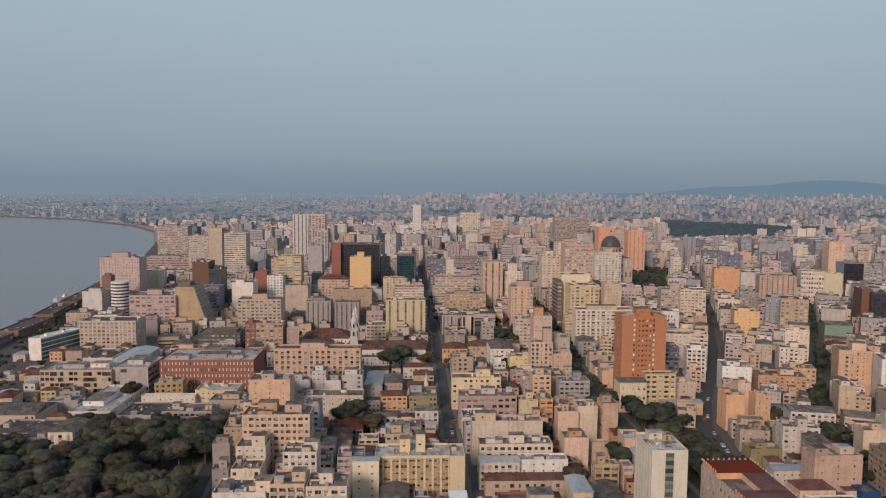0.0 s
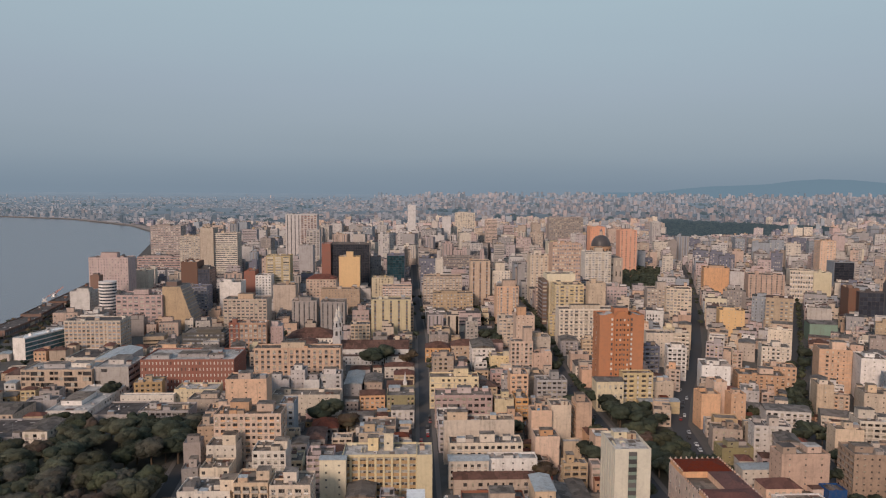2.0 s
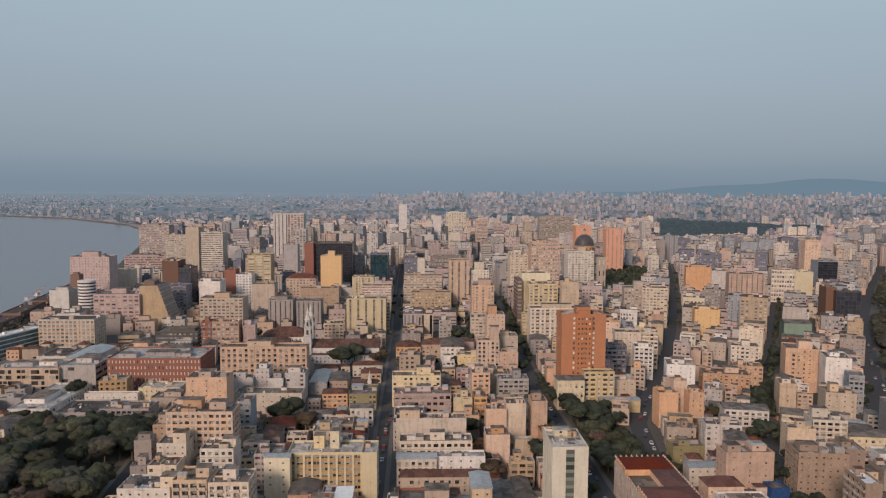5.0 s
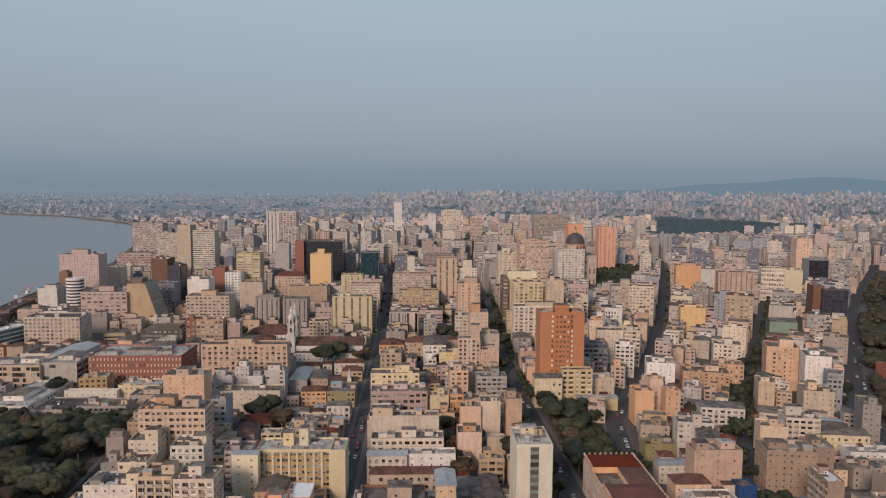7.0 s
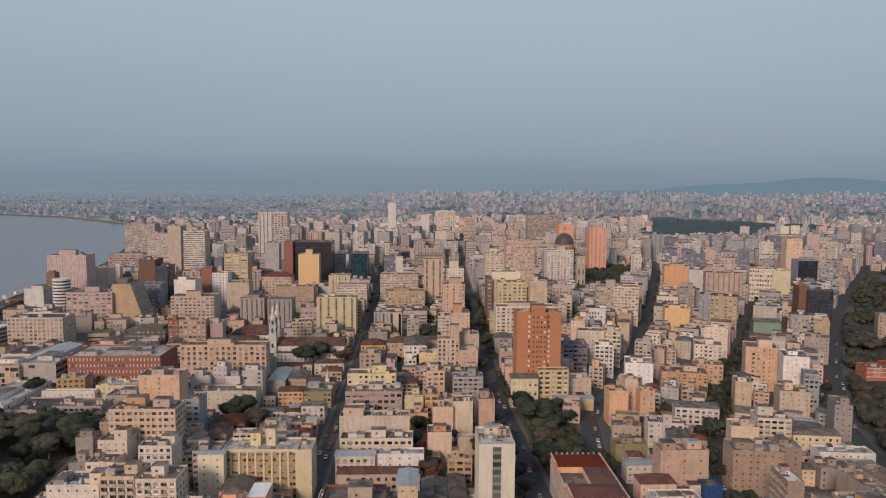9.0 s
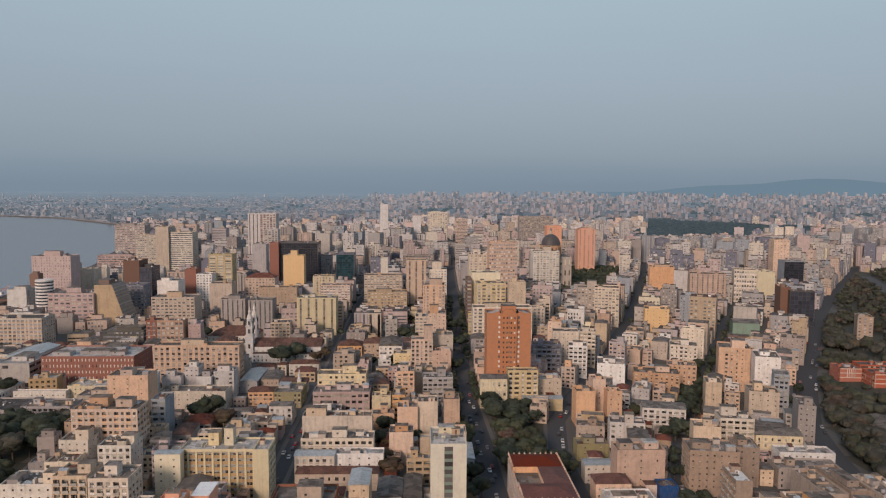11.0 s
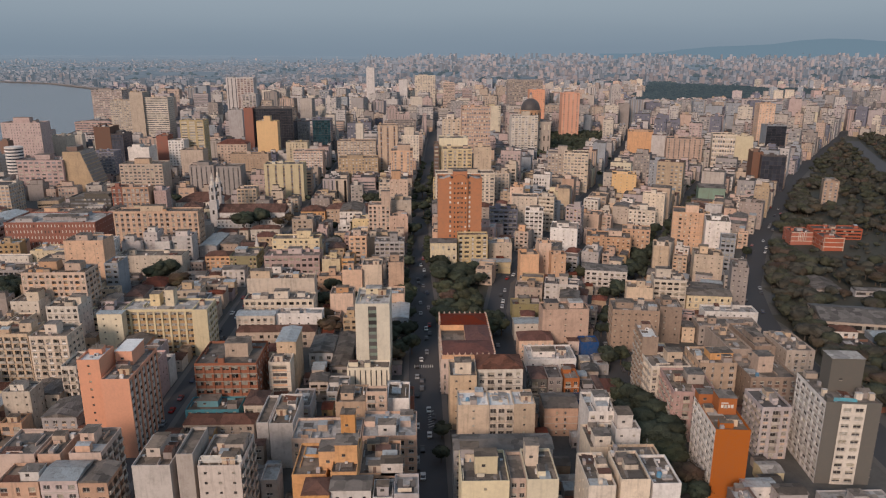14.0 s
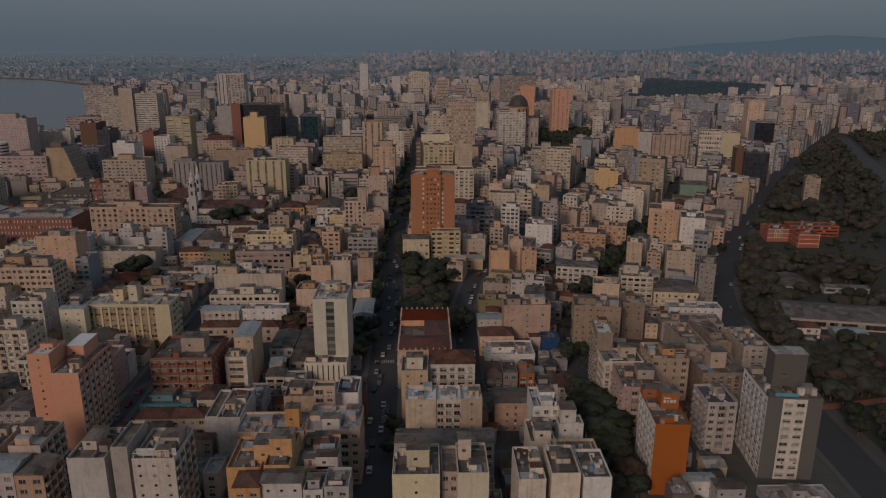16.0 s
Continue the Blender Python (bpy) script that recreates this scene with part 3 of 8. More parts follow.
def hip(s, w, d, z, rise, over, mat, gable=False):
    a, b, c, e = (-over, -over, z), (w + over, -over, z), (w + over, d + over, z), (-over, d + over, z)
    if w >= d:
        k = over if gable else d / 2
        p, q = (k if not gable else -over, d / 2, z + rise), (w - k if not gable else w + over, d / 2, z + rise)
        for f in ([a, b, q, p], [c, e, p, q], [b, c, q], [e, a, p]):
            s.face(f, mat)
    else:
        k = w / 2
        p, q = (w / 2, k if not gable else -over, z + rise), (w / 2, d - k if not gable else d + over, z + rise)
        for f in ([b, c, q, p], [e, a, p, q], [a, b, p], [c, e, q]):
            s.face(f, mat)
    s.face([e, c, b, a], mat)


def roof_wear(s, w, d, z, dz, wall, boxes, y):
    """Low walls, mended sheets, ducts, hatches and lean-tos on a flat roof, kept clear of its housings."""
    taken = [(b[0] * w - 0.3, b[1] * d - 0.3, b[0] * w + b[2] + 0.3, b[1] * d + b[3] + 0.3) for b in boxes]
    for i in range(int(min(30, w * d / 8)) if y < 230 else int(min(22, w * d / 11)) if y < 360 else int(min(12, w * d / 18))):
        kind = var.choice(("patch", "patch", "ridge", "ridge", "box", "box", "duct", "lean", "lean", "hatch"))
        bw, bd = {"patch": (var.uniform(2, 5), var.uniform(1.5, 4)), "ridge": (var.uniform(2, 6), 0.2), "box": (var.uniform(0.6, 1.6), var.uniform(0.6, 1.4)), "duct": (0.35, var.uniform(2, 5)),
                  "lean": (var.uniform(2, 4.5), var.uniform(1.6, 3)), "hatch": (0.9, 0.9)}[kind]
        if kind in ("ridge", "duct", "patch") and var.random() < 0.5:
            bw, bd = bd, bw
        if bw > w - 0.8 or bd > d - 0.8:
            continue
        a, b = var.uniform(0.3, w - bw - 0.3), var.uniform(0.3, d - bd - 0.3)
        if any(a < q[2] and a + bw > q[0] and b < q[3] and b + bd > q[1] for q in taken):
            continue
        taken.append((a - 0.1, b - 0.1, a + bw + 0.1, b + bd + 0.1))
        if kind == "patch":
            s.box(a, b, z, a + bw, b + bd, z + 0.06, ROOFS[var.choice(("slab", "pale", "sheet", "tile"))])
        elif kind == "ridge":
            s.box(a, b, z, a + bw, b + bd, z + var.uniform(0.4, 1.1), wall)
        elif kind == "box":
            s.box(a, b, z, a + bw, b + bd, z + var.uniform(0.5, 1.6), var.choice((wall, WALLS["grey"], WALLS["white"], WALLS["taupe"])))
        elif kind == "duct":
            s.box(a, b, z + 0.15, a + bw, b + bd, z + 0.5, STEEL, bottom=True)
        elif kind == "hatch":
            s.box(a, b, z, a + bw, b + bd, z + 0.35, WALLS["grey"], ROOFS["metal"])
        else:
            h0, h1 = var.uniform(1.7, 2.2), var.uniform(2.2, 2.9)
            rf = ROOFS[var.choice(("sheet", "tile", "sheet", "metal", "slab"))]
            m = var.choice((wall, wall, WALLS["beige"], WALLS["taupe"]))
            s.box(a, b, z, a + bw, b + bd, z + h0, m)
            s.face([(a, b, z + h0 + 0.02), (a + bw, b, z + h0 + 0.02), (a + bw, b + bd, z + h1), (a, b + bd, z + h1)], rf)
            s.face([(a + bw, b, z + h0), (a + bw, b + bd, z + h0), (a + bw, b + bd, z + h1)], m)
            s.face([(a, b + bd, z + h0), (a, b, z + h0), (a, b + bd, z + h1)], m)
            s.face([(a + bw, b + bd, z + h0), (a, b + bd, z + h0), (a, b + bd, z + h1), (a + bw, b + bd, z + h1)], m)


def block(x, y, w, d, h, wall="cream", front="apt", left="few", right="apt", nf=0, nb=0, yaw=0.0, roof="slab", boxes=(), accent=None, detail=2, name="apartment_building", label="", category="building",
          group="", z=None, clutter=True, back="blank", base=None, sides=None, annex=(), blinds=0.4):
    """A building: front-left corner x, y; width, depth and height; walls with recessed openings; roof; boxes on the roof (share of width and depth, size, height, wall)."""
    FOOT.append(rect(x, y, w, d, yaw))
    if z is None:
        mid = corners(FOOT[-1])[4]
        z = ground_z(*mid)
    TALL.append((x, x + w * math.cos(radians(yaw)), y, h, z))
    nf = nf or max(1, round((h - 0.6) / 3.0))
    nb = nb or max(1, round(w / 3.3))
    sb = max(1, round(d / 3.6))
    wm, am = WALLS[wall], (WALLS.get(accent) or {"tint": BLACKGLASS, "teal": TEALGLASS, "pane": BLUEGLASS}.get(accent))
    if not boxes and roof in ("slab", "pale") and w > 8 and d > 8 and detail and clutter and rnd.random() < 0.65:
        boxes = [(rnd.uniform(0.1, 0.3), rnd.uniform(0.2, 0.35), w * rnd.uniform(0.35, 0.6), d * rnd.uniform(0.35, 0.55), rnd.uniform(1.6, 2.4))] if rnd.random() < 0.5 else [(rnd.uniform(0.1, 0.55), rnd.uniform(0.25, 0.5), rnd.uniform(3, 5), rnd.uniform(3, 4.5), rnd.uniform(1.8, 3.2))]
    sheets = roof in ("tile", "redtile", "sheet", "metal")
    thing = None
    joined = detail == 0
    s, gl, spots = Shape(), Shape(), []
    g2 = s if joined else gl
    fine = detail == 2
    if not label:
        words = FLOOR_WORDS.get(nf, "tall" if nf > 11 else "mid-rise")
        label = f"{COLOR_WORDS.get(wall, wall + ' rendered')} {words} block {STYLE_WORDS[front]}, {ROOF_WORDS[roof]}"
    if len(label.split()) > 12:
        label = label.split(",")[0]
    z0 = 0.0
    if base:
        facade(s, g2, spots, (0, 0), (1, 0), w, base[0], base[1], 1, nb, WALLS[base[2]], am, False)
        facade(s, g2, spots, (w, 0), (0, 1), d, base[0], "blank", 1, 1, WALLS[base[2]], am, False)
        facade(s, g2, spots, (0, d), (0, -1), d, base[0], "blank", 1, 1, WALLS[base[2]], am, False)
        z0 = base[0]
    for O, u, W, st, k in (((0, 0), (1, 0), w, front, nb), ((w, 0), (0, 1), d, right, sb), ((w, d), (-1, 0), w, back, nb), ((0, d), (0, -1), d, left, sb)):
        facade(s, g2, spots, O, u, W, h, st, nf, k, WALLS[sides] if sides and u[0] == 0 else wm, am, fine, z0, blinds, GLASS if y < 560 else HAZE_PANE)
    for p0, p1 in (((0, 0), (w, 0)), ((w, 0), (w, d)), ((w, d), (0, d)), ((0, d), (0, 0))):
        s.face([(*p0, -5), (*p1, -5), (*p1, 0), (*p0, 0)], wm)
    rs = s if joined else Shape()
    if sheets:
        rise = {"tile": 0.24, "redtile": 0.26, "sheet": 0.12, "metal": 0.1}[roof] * min(w, d)
        hip(rs, w, d, h + 0.003, rise, 0.35, ROOFS[roof], roof in ("sheet", "metal"))
    else:
        t, dz = 0.22, 0.85 if h > 7 else 0.4
        for (x0, y0), (x1, y1), (a0, b0), (a1, b1) in (((0, 0), (w, 0), (t, t), (w - t, t)), ((w, 0), (w, d), (w - t, t), (w - t, d - t)), ((w, d), (0, d), (w - t, d - t), (t, d - t)), ((0, d), (0, 0), (t, d - t), (t, t))):
            s.face([(x0, y0, h), (x1, y1, h), (a1, b1, h), (a0, b0, h)], wm)
            s.face([(a0, b0, h), (a1, b1, h), (a1, b1, h - dz), (a0, b0, h - dz)], wm)
        zr = h - dz
        rs.face([(t, t, zr), (w - t, t, zr), (w - t, d - t, zr), (t, d - t, zr)], ROOFS[roof])
        if detail and clutter and w > 5 and d > 5:
            roof_wear(rs, w, d, zr, dz, wm, boxes, y)
    place = pose(x, y, z, 0, 0, yaw)
    if joined:
        eq = s
    else:
        thing = new(name)
        thing.empty_display_size = 1.0
        thing.matrix_basis = place
        part("wall", s, thing)
        part("roof", rs, thing)
        if gl.f:
            tagged(part("glazing", gl, thing, "dark glazing with pale blinds and thin ledges"), kind="stuff")
        eq = None
    for bx in boxes:
        u, v, bw, bd, bh = bx[:5]
        bm = WALLS[bx[5]] if len(bx) > 5 else wm
        q = eq or Shape()
        X, Y, zr = u * w, v * d, (h - 0.84 if not sheets else h - 0.5)
        q.box(X, Y, zr, X + bw, Y + bd, h + bh - 0.16, bm)
        q.box(X - 0.2, Y - 0.2, h + bh - 0.16, X + bw + 0.2, Y + bd + 0.2, h + bh, bm, ROOFS[bx[6] if len(bx) > 6 else "slab"], True)
        if not joined:
            housing = part("roof_housing", q, thing)
            if bw > 2.5 and bh > 1.2 and y < 480:
                q = Shape()
                q.box(X + 0.3 * bw, Y - 0.04, h + 0.30 * bh, X + 0.3 * bw + 1.0, Y - 0.002, h + 0.30 * bh + 0.75, GLASS, bottom=True)
                q.box(X + 0.3 * bw - 0.08, Y - 0.10, h + 0.30 * bh - 0.1, X + 0.3 * bw + 1.08, Y - 0.002, h + 0.30 * bh - 0.01, RAIL, bottom=True)
                part("vent_window", q, housing, "small dark vent window")
    for (ax, ay, aw, ad, ah, awall, aroof) in annex:
        q = Shape()
        am2 = WALLS[awall]
        q.box(ax, ay, -4, ax + aw, ay + ad, ah, am2, ROOFS[aroof])
        if aroof in ("tile", "sheet", "metal"):
            q.face([(ax - 0.2, ay - 0.2, ah + 0.05), (ax + aw + 0.2, ay - 0.2, ah + 0.05), (ax + aw + 0.2, ay + ad, ah + 0.22 * ad), (ax - 0.2, ay + ad, ah + 0.22 * ad)], ROOFS[aroof])
            q.face([(ax + aw, ay, ah), (ax + aw, ay + ad, ah), (ax + aw, ay + ad, ah + 0.22 * ad)], am2)
            q.face([(ax, ay + ad, ah), (ax, ay, ah), (ax, ay + ad, ah + 0.22 * ad)], am2)
            q.face([(ax + aw, ay + ad, ah), (ax, ay + ad, ah), (ax, ay + ad, ah + 0.22 * ad), (ax + aw, ay + ad, ah + 0.22 * ad)], am2)
        else:
            for e in ((ax, ay, ax + aw, ay + 0.2), (ax, ay + ad - 0.2, ax + aw, ay + ad), (ax, ay + 0.2, ax + 0.2, ay + ad - 0.2), (ax + aw - 0.2, ay + 0.2, ax + aw, ay + ad - 0.2)):
                q.box(e[0], e[1], ah, e[2], e[3], ah + 0.5, am2)
        for k in range(int(ah / 3)):
            for b in range(max(1, int(aw / 3))):
                q.box(ax + 1.0 + 3 * b, ay - 0.04, 1 + 3 * k, ax + 1.0 + 3 * b + 1.1, ay, 2.3 + 3 * k, GLASS)
        part("annex", q, thing)
    if clutter and not sheets and not joined and w > 6 and d > 6 and y < 420:
        for i in range(rnd.randint(2, 4) if y < 235 else 1):
            a, b, c = rnd.uniform(2.7, max(2.8, w - 2.7)), rnd.uniform(2.0, max(2.1, d - 2.0)), rnd.randrange(len(GEAR))
            part(GEAR[c][0], None, thing, at=pose(a, b, h - 0.845, 0, 0, rnd.choice((0, 90))), me=GEAR[c][1])
    for (p, ang, ww, hh, kind, lip) in spots:
        if kind == "ac":
            part("air_conditioner", None, thing, at=pose(*p, 0, 0, math.degrees(ang)), me=wall_unit())
            continue
        if kind == "balcony":
            part("balcony", None, thing, at=pose(*lip, 0, 0, math.degrees(ang)), me=balcony_mesh(ww + 0.1))
        part("window", None, thing, at=pose(*p, 0, 0, math.degrees(ang)), me=window_mesh(ww, hh, "sash", rnd.choice((0, 0, 0, 1, 1, 2, 3))))
    if joined:
        me = s.mesh(name)
        thing = new(name, me)
        thing.matrix_basis = place
    return tagged(thing, label, category, group)


# ---- ground, river, streets ----
SHORE = [(-330, -400), (-360, 300), (-386, 671), (-402, 760), (-430, 924), (-490, 1266), (-644, 1793), (-812, 2262), (-1001, 2595), (-1470, 3130), (-1929, 3394), (-4500, 3560)]
PARKS = [
    [(-236, 150), (-99, 150), (-101, 300), (-111, 392), (-200, 392), (-236, 360)],
    [(129, 306), (154, 306), (157, 350), (162, 412), (128, 418)],
    [(302, 150), (303, 310), (332, 395), (392, 502), (480, 650), (560, 776), (684, 959), (850, 1200), (1250, 1200), (1250, 150)],
]


def in_poly(x, y, poly):
    hit = False
    for (x0, y0), (x1, y1) in zip(poly, poly[1:] + poly[:1]):
        if (y0 > y) != (y1 > y) and x < x0 + (x1 - x0) * (y - y0) / (y1 - y0):
            hit = not hit
    return hit


X0, X1, Y0, Y1, CELL = -320, 900, 120, 1250, 10
g = Shape()
left = [p for p in SHORE if p[1] < Y1]
g.face([(x, y, 0) for x, y in reversed([(X0, Y0), *[p for p in left if p[1] > Y0], (-487, Y1), (X0, Y1)][::-1])][::-1], EARTH)
g.face([(x, y, 0) for x, y in ((-330, -400), (4500, -400), (4500, Y0), (-347, Y0))], EARTH)
g.face([(-347, Y0, 0), (X0, Y0, 0), (-360, 300, 0)], EARTH)
g.face([(x, y, 0) for x, y in ((X1, Y0), (4500, Y0), (4500, Y1), (X1, Y1))], EARTH)
g.face([(x, y, 0) for x, y in [(-487, Y1), (4500, Y1), (4500, 4950), (-4500, 4950)] + [p for p in SHORE if p[1] > Y1][::-1]], EARTH)
for i in range((X1 - X0) // CELL):
    for j in range((Y1 - Y0) // CELL):
        q = [(X0 + CELL * (i + a), Y0 + CELL * (j + b)) for a, b in ((0, 0), (1, 0), (1, 1), (0, 1))]
        green = any(in_poly(q[0][0] + CELL / 2, q[0][1] + CELL / 2, k) for k in PARKS)
        g.face([(x, y, ground_z(x, y)) for x, y in q], GRASS if green else EARTH)
for (x0, y0), (x1, y1) in zip(SHORE, SHORE[1:]):
    g.face([(x0, y0, 0), (x1, y1, 0), (x1, y1, -4), (x0, y0, -4)], PAVING)
tagged(new("ground", g.mesh("ground")), "grey-brown city ground with worn park lawns", "ground", kind="structure")
g = Shape()
g.face([(-4800, -600, -2.2), (200, -600, -2.2), (200, 4900, -2.2), (-4800, 4900, -2.2)], WATER)
tagged(new("water", g.mesh("water")), "broad calm grey river beside the city", "river", kind="structure")


def lerp_line(pts, y):
    for (x0, y0), (x1, y1) in zip(pts, pts[1:]):
        if y <= y1:
            break
    return x0 + (x1 - x0) * (y - y0) / (y1 - y0), math.degrees(math.atan2(x1 - x0, y1 - y0))


STREETS = {
    "west": ([(-92, 100), (-96, 300), (-108, 420), (-150, 640), (-190, 900), (-215, 1250)], 11.0),
    "long": ([(21, 100), (20, 640), (16, 815), (12, 1250), (8, 1900)], 11.5),
    "middle": ([(122, 100), (120, 360), (117, 440), (118, 560), (121, 650), (124, 715), (127, 800), (130, 966), (140, 1300), (155, 1800)], 18.0),
    "fan": ([(157, 240), (160, 350), (168, 398), (189, 448), (211, 495), (248, 575), (318, 755), (362, 880), (445, 1116), (532, 1396), (640, 1750)], 15.0),
    "tree_lined": ([(199, 100), (202, 240), (206, 275), (214, 318), (250, 413), (275, 474), (304, 523), (335, 581), (366, 639), (470, 835), (540, 985), (690, 1300)], 16.0),
    "avenue": ([(280, 100), (288, 250), (296, 320), (306, 356), (323, 405), (353, 463), (380, 512), (460, 645), (542, 776), (666, 959), (860, 1230)], 20.0),
}


def ribbon(s, pts, wid, z, mat, off=0.0):
    row, fine = [], []
    for (x0, y0), (x1, y1) in zip(pts, pts[1:]):
        k = max(1, int(math.hypot(x1 - x0, y1 - y0) / 10))
        fine += [(x0 + (x1 - x0) * i / k, y0 + (y1 - y0) * i / k) for i in range(k)]
    pts = fine + [pts[-1]]
    for i, (x, y) in enumerate(pts):
        a, b = pts[max(0, i - 1)], pts[min(len(pts) - 1, i + 1)]
        t = Vector((b[0] - a[0], b[1] - a[1])).normalized()
        a, b = (x + t.y * (off - wid / 2), y - t.x * (off - wid / 2)), (x + t.y * (off + wid / 2), y - t.x * (off + wid / 2))
        row.append(((*a, z + ground_z(*a)), (*b, z + ground_z(*b))))
    for (a, b), (c, d) in zip(row, row[1:]):
        s.face([a, b, d, c], mat)


for key, (pts, wid) in STREETS.items():
    s = Shape()
    ribbon(s, pts, wid - 4.5, 0.06, ASPHALT)
    tagged(new("road", s.mesh("road")), "dark worn asphalt street between rows of buildings", "road", kind="structure")
    s = Shape()
    for side in ((-1, 1) if key != "avenue" else (-1,)):
        ribbon(s, pts, 2.2, 0.2, PAVING, side * (wid / 2 - 1.1))
        ribbon(s, pts, 0.02, 0.19, PAVING, side * (wid / 2 - 2.21))
    tagged(new("pavement", s.mesh("pavement")), "grey stone pavement along the street", "pavement", kind="structure")
CROSS = [(152, 0), (207, 0), (300, 0), (420, 0), (535, 0), (640, 0), (760, 0), (880, 0), (1010, 0)]


# ---- landmarks and fitted buildings ----

# streets nearest the path
block(11.9, 209.1, 9.4, 26.0, 30.0, wall='salmon', front='blank', right='panels', left='blank', accent='white', boxes=[(0.0, 0.5, 5.8, 11, 4.5, 'salmon', 'white')])
block(3.5, 211.6, 7.5, 12.0, 36.0, wall='salmon', front='few', nb=1, right='blank', left='few', roof='white')
block(0.8, 166.4, 10.9, 14.0, 28.0, wall='pink', front='blank', right='balc', left='blank')
block(12.7, 166.2, 6.2, 14.0, 28.0, wall='pink', front='blank', right='blank', left='blank')
block(21.1, 166.6, 8.9, 14.0, 28.0, wall='pink', front='blank', right='balc', left='blank', boxes=[(0.1, 0.4, 4, 5, 3)])
block(6.6, 156.0, 11.2, 9.5, 25.8, wall='pink', front='apt', right='balc', left='blank', roof='slab', boxes=[(0.5, 0.2, 5, 4, 2, 'white')])
block(18.2, 156.0, 9.8, 9.5, 26.3, wall='rose', front='apt', right='few', left='blank', roof='metal')
block(28.2, 156.0, 7.7, 9.5, 25.5, wall='pink', front='apt', right='balc', left='blank', roof='sheet')
block(43.3, 155.1, 10.0, 16.0, 31.0, wall='mauve', front='blank', nb=2, right='blank', left='few')
block(55.0, 155.5, 4.4, 14.0, 34.0, wall='mauve', front='blank', right='blank', left='blank')
block(60.7, 154.6, 11.3, 16.0, 31.0, wall='mauve', front='few', nb=3, right='balc', left='blank', boxes=[(0.5, 0.4, 5, 5, 2.5)])
block(85.0, 156.0, 9.2, 16.0, 27.0, wall='ochre', front='apt', nb=3, right='blank', left='blank', boxes=[(0.75, 0.2, 6.5, 6, 5, 'ochre')])
block(95.7, 153.8, 6.9, 17.0, 29.0, wall='ochre', front='blank', right='blank', left='blank', roof='slab', boxes=[(0.1, 0.3, 6, 6, 5, 'ochre')])
block(102.6, 159.2, 11.0, 17.0, 25.0, wall='peach', front='mixed', right='apt', left='blank', boxes=[(0.55, 0.0, 6, 4, 3, 'white')])
block(89.4, 146.0, 6.9, 7.5, 27.6, wall='ochre', front='apt', right='apt', left='blank', roof='tile')
block(96.4, 147.0, 10.4, 6.5, 28.1, wall='white', front='few', right='few', left='few', roof='sheet')
block(107.3, 146.0, 5.1, 8.0, 26.6, wall='white', front='apt', right='apt', left='blank', roof='slab', boxes=[(0.2, 0.2, 3, 3, 2, 'grey')])
block(112.7, 146.0, 6.4, 9.0, 27.5, wall='grey', front='apt', right='apt', left='blank', roof='pale')
block(79.1, 186.5, 21.5, 13.0, 20.0, wall='peach', front='apt', right='blank', left='blank', roof='pale', boxes=[(0.7, 0.3, 4.5, 4, 6, 'ochre')])
block(100.9, 187.4, 17.2, 16.0, 20.0, wall='pink', front='mixed', right='apt', left='blank', roof='pale', boxes=[(0.3, 0.1, 5.5, 4, 3, 'white')])
block(90.2, 208.4, 10.4, 13.0, 21.0, wall='beige', front='few', nb=2, right='blank', left='few')
block(100.8, 207.8, 7.1, 4.3, 25.0, wall='peach', front='mixed', nb=2, right='few', left='blank')
block(107.7, 212.4, 7.7, 12.9, 20.0, wall='white', front='blank', right='few', left='blank')
block(114.9, 225.6, 1.9, 8.0, 14.0, wall='brick', front='blank', right='blank', left='blank')
block(68.9, 201.4, 7.9, 21.2, 17.0, wall='white', front='blank', right='few', left='blank')
block(63.6, 205.6, 4.0, 20.0, 15.0, wall='white', front='blank', right='blank', left='few')
block(32.1, 241.8, 23.8, 22.0, 20.5, wall='clay', front='panels', nf=6, nb=7, right='apt', left='few', accent='clay', blinds=0.8, boxes=[(0.42, 0.35, 9, 7, 5, 'beige')])
block(58.5, 250.0, 8.7, 8.5, 17.0, wall='ivory', front='dense', nf=5, nb=1, right='few', left='blank')
block(60.3, 258.8, 7.8, 16.0, 22.0, wall='cream', front='few', nb=2, right='few', left='blank', roof='metal')
block(30.8, 231.1, 20.0, 10.4, 6.5, wall='turquoise', front='apt', right='blank', left='blank', roof='slab')
block(33.9, 219.1, 25.2, 8.2, 7.0, wall='beige', front='apt', right='blank', left='blank', roof='tile')
block(33.1, 201.2, 33.4, 4.1, 9.0, wall='beige', front='apt', right='blank', left='blank', roof='tile')
block(53.7, 227.6, 7.9, 12.0, 10.0, wall='ivory', front='mixed', right='apt', left='blank', roof='tile')
block(71.8, 223.0, 7.2, 14.0, 12.0, wall='grey', front='apt', right='apt', left='blank')
block(82.7, 239.8, 7.9, 14.0, 9.0, wall='white', front='dense', accent='turquoise', right='blank', left='blank')
block(-25.6, 289.9, 11.0, 5.0, 23.0, wall='custard', front='few', nb=2, right='blank', left='apt', roof='metal')
block(-16.6, 295.3, 31.8, 15.0, 23.0, wall='custard', front='panels', nf=8, nb=9, right='apt', left='blank', accent='tan', blinds=0.8, roof='pale', boxes=[(0.33, 0.45, 4.5, 5, 5, 'yellow'), (0.55, 0.45, 4.0, 5, 7, 'yellow')], detail=1)
block(15.3, 294.6, 6.6, 15.0, 23.0, wall='custard', front='blank', right='mixed', left='blank', roof='pale', detail=1)
block(-54.5, 262.5, 13.2, 14.0, 25.0, wall='cream', front='balc', right='apt', left='blank', boxes=[(0.6, 0.3, 5, 5, 3)])
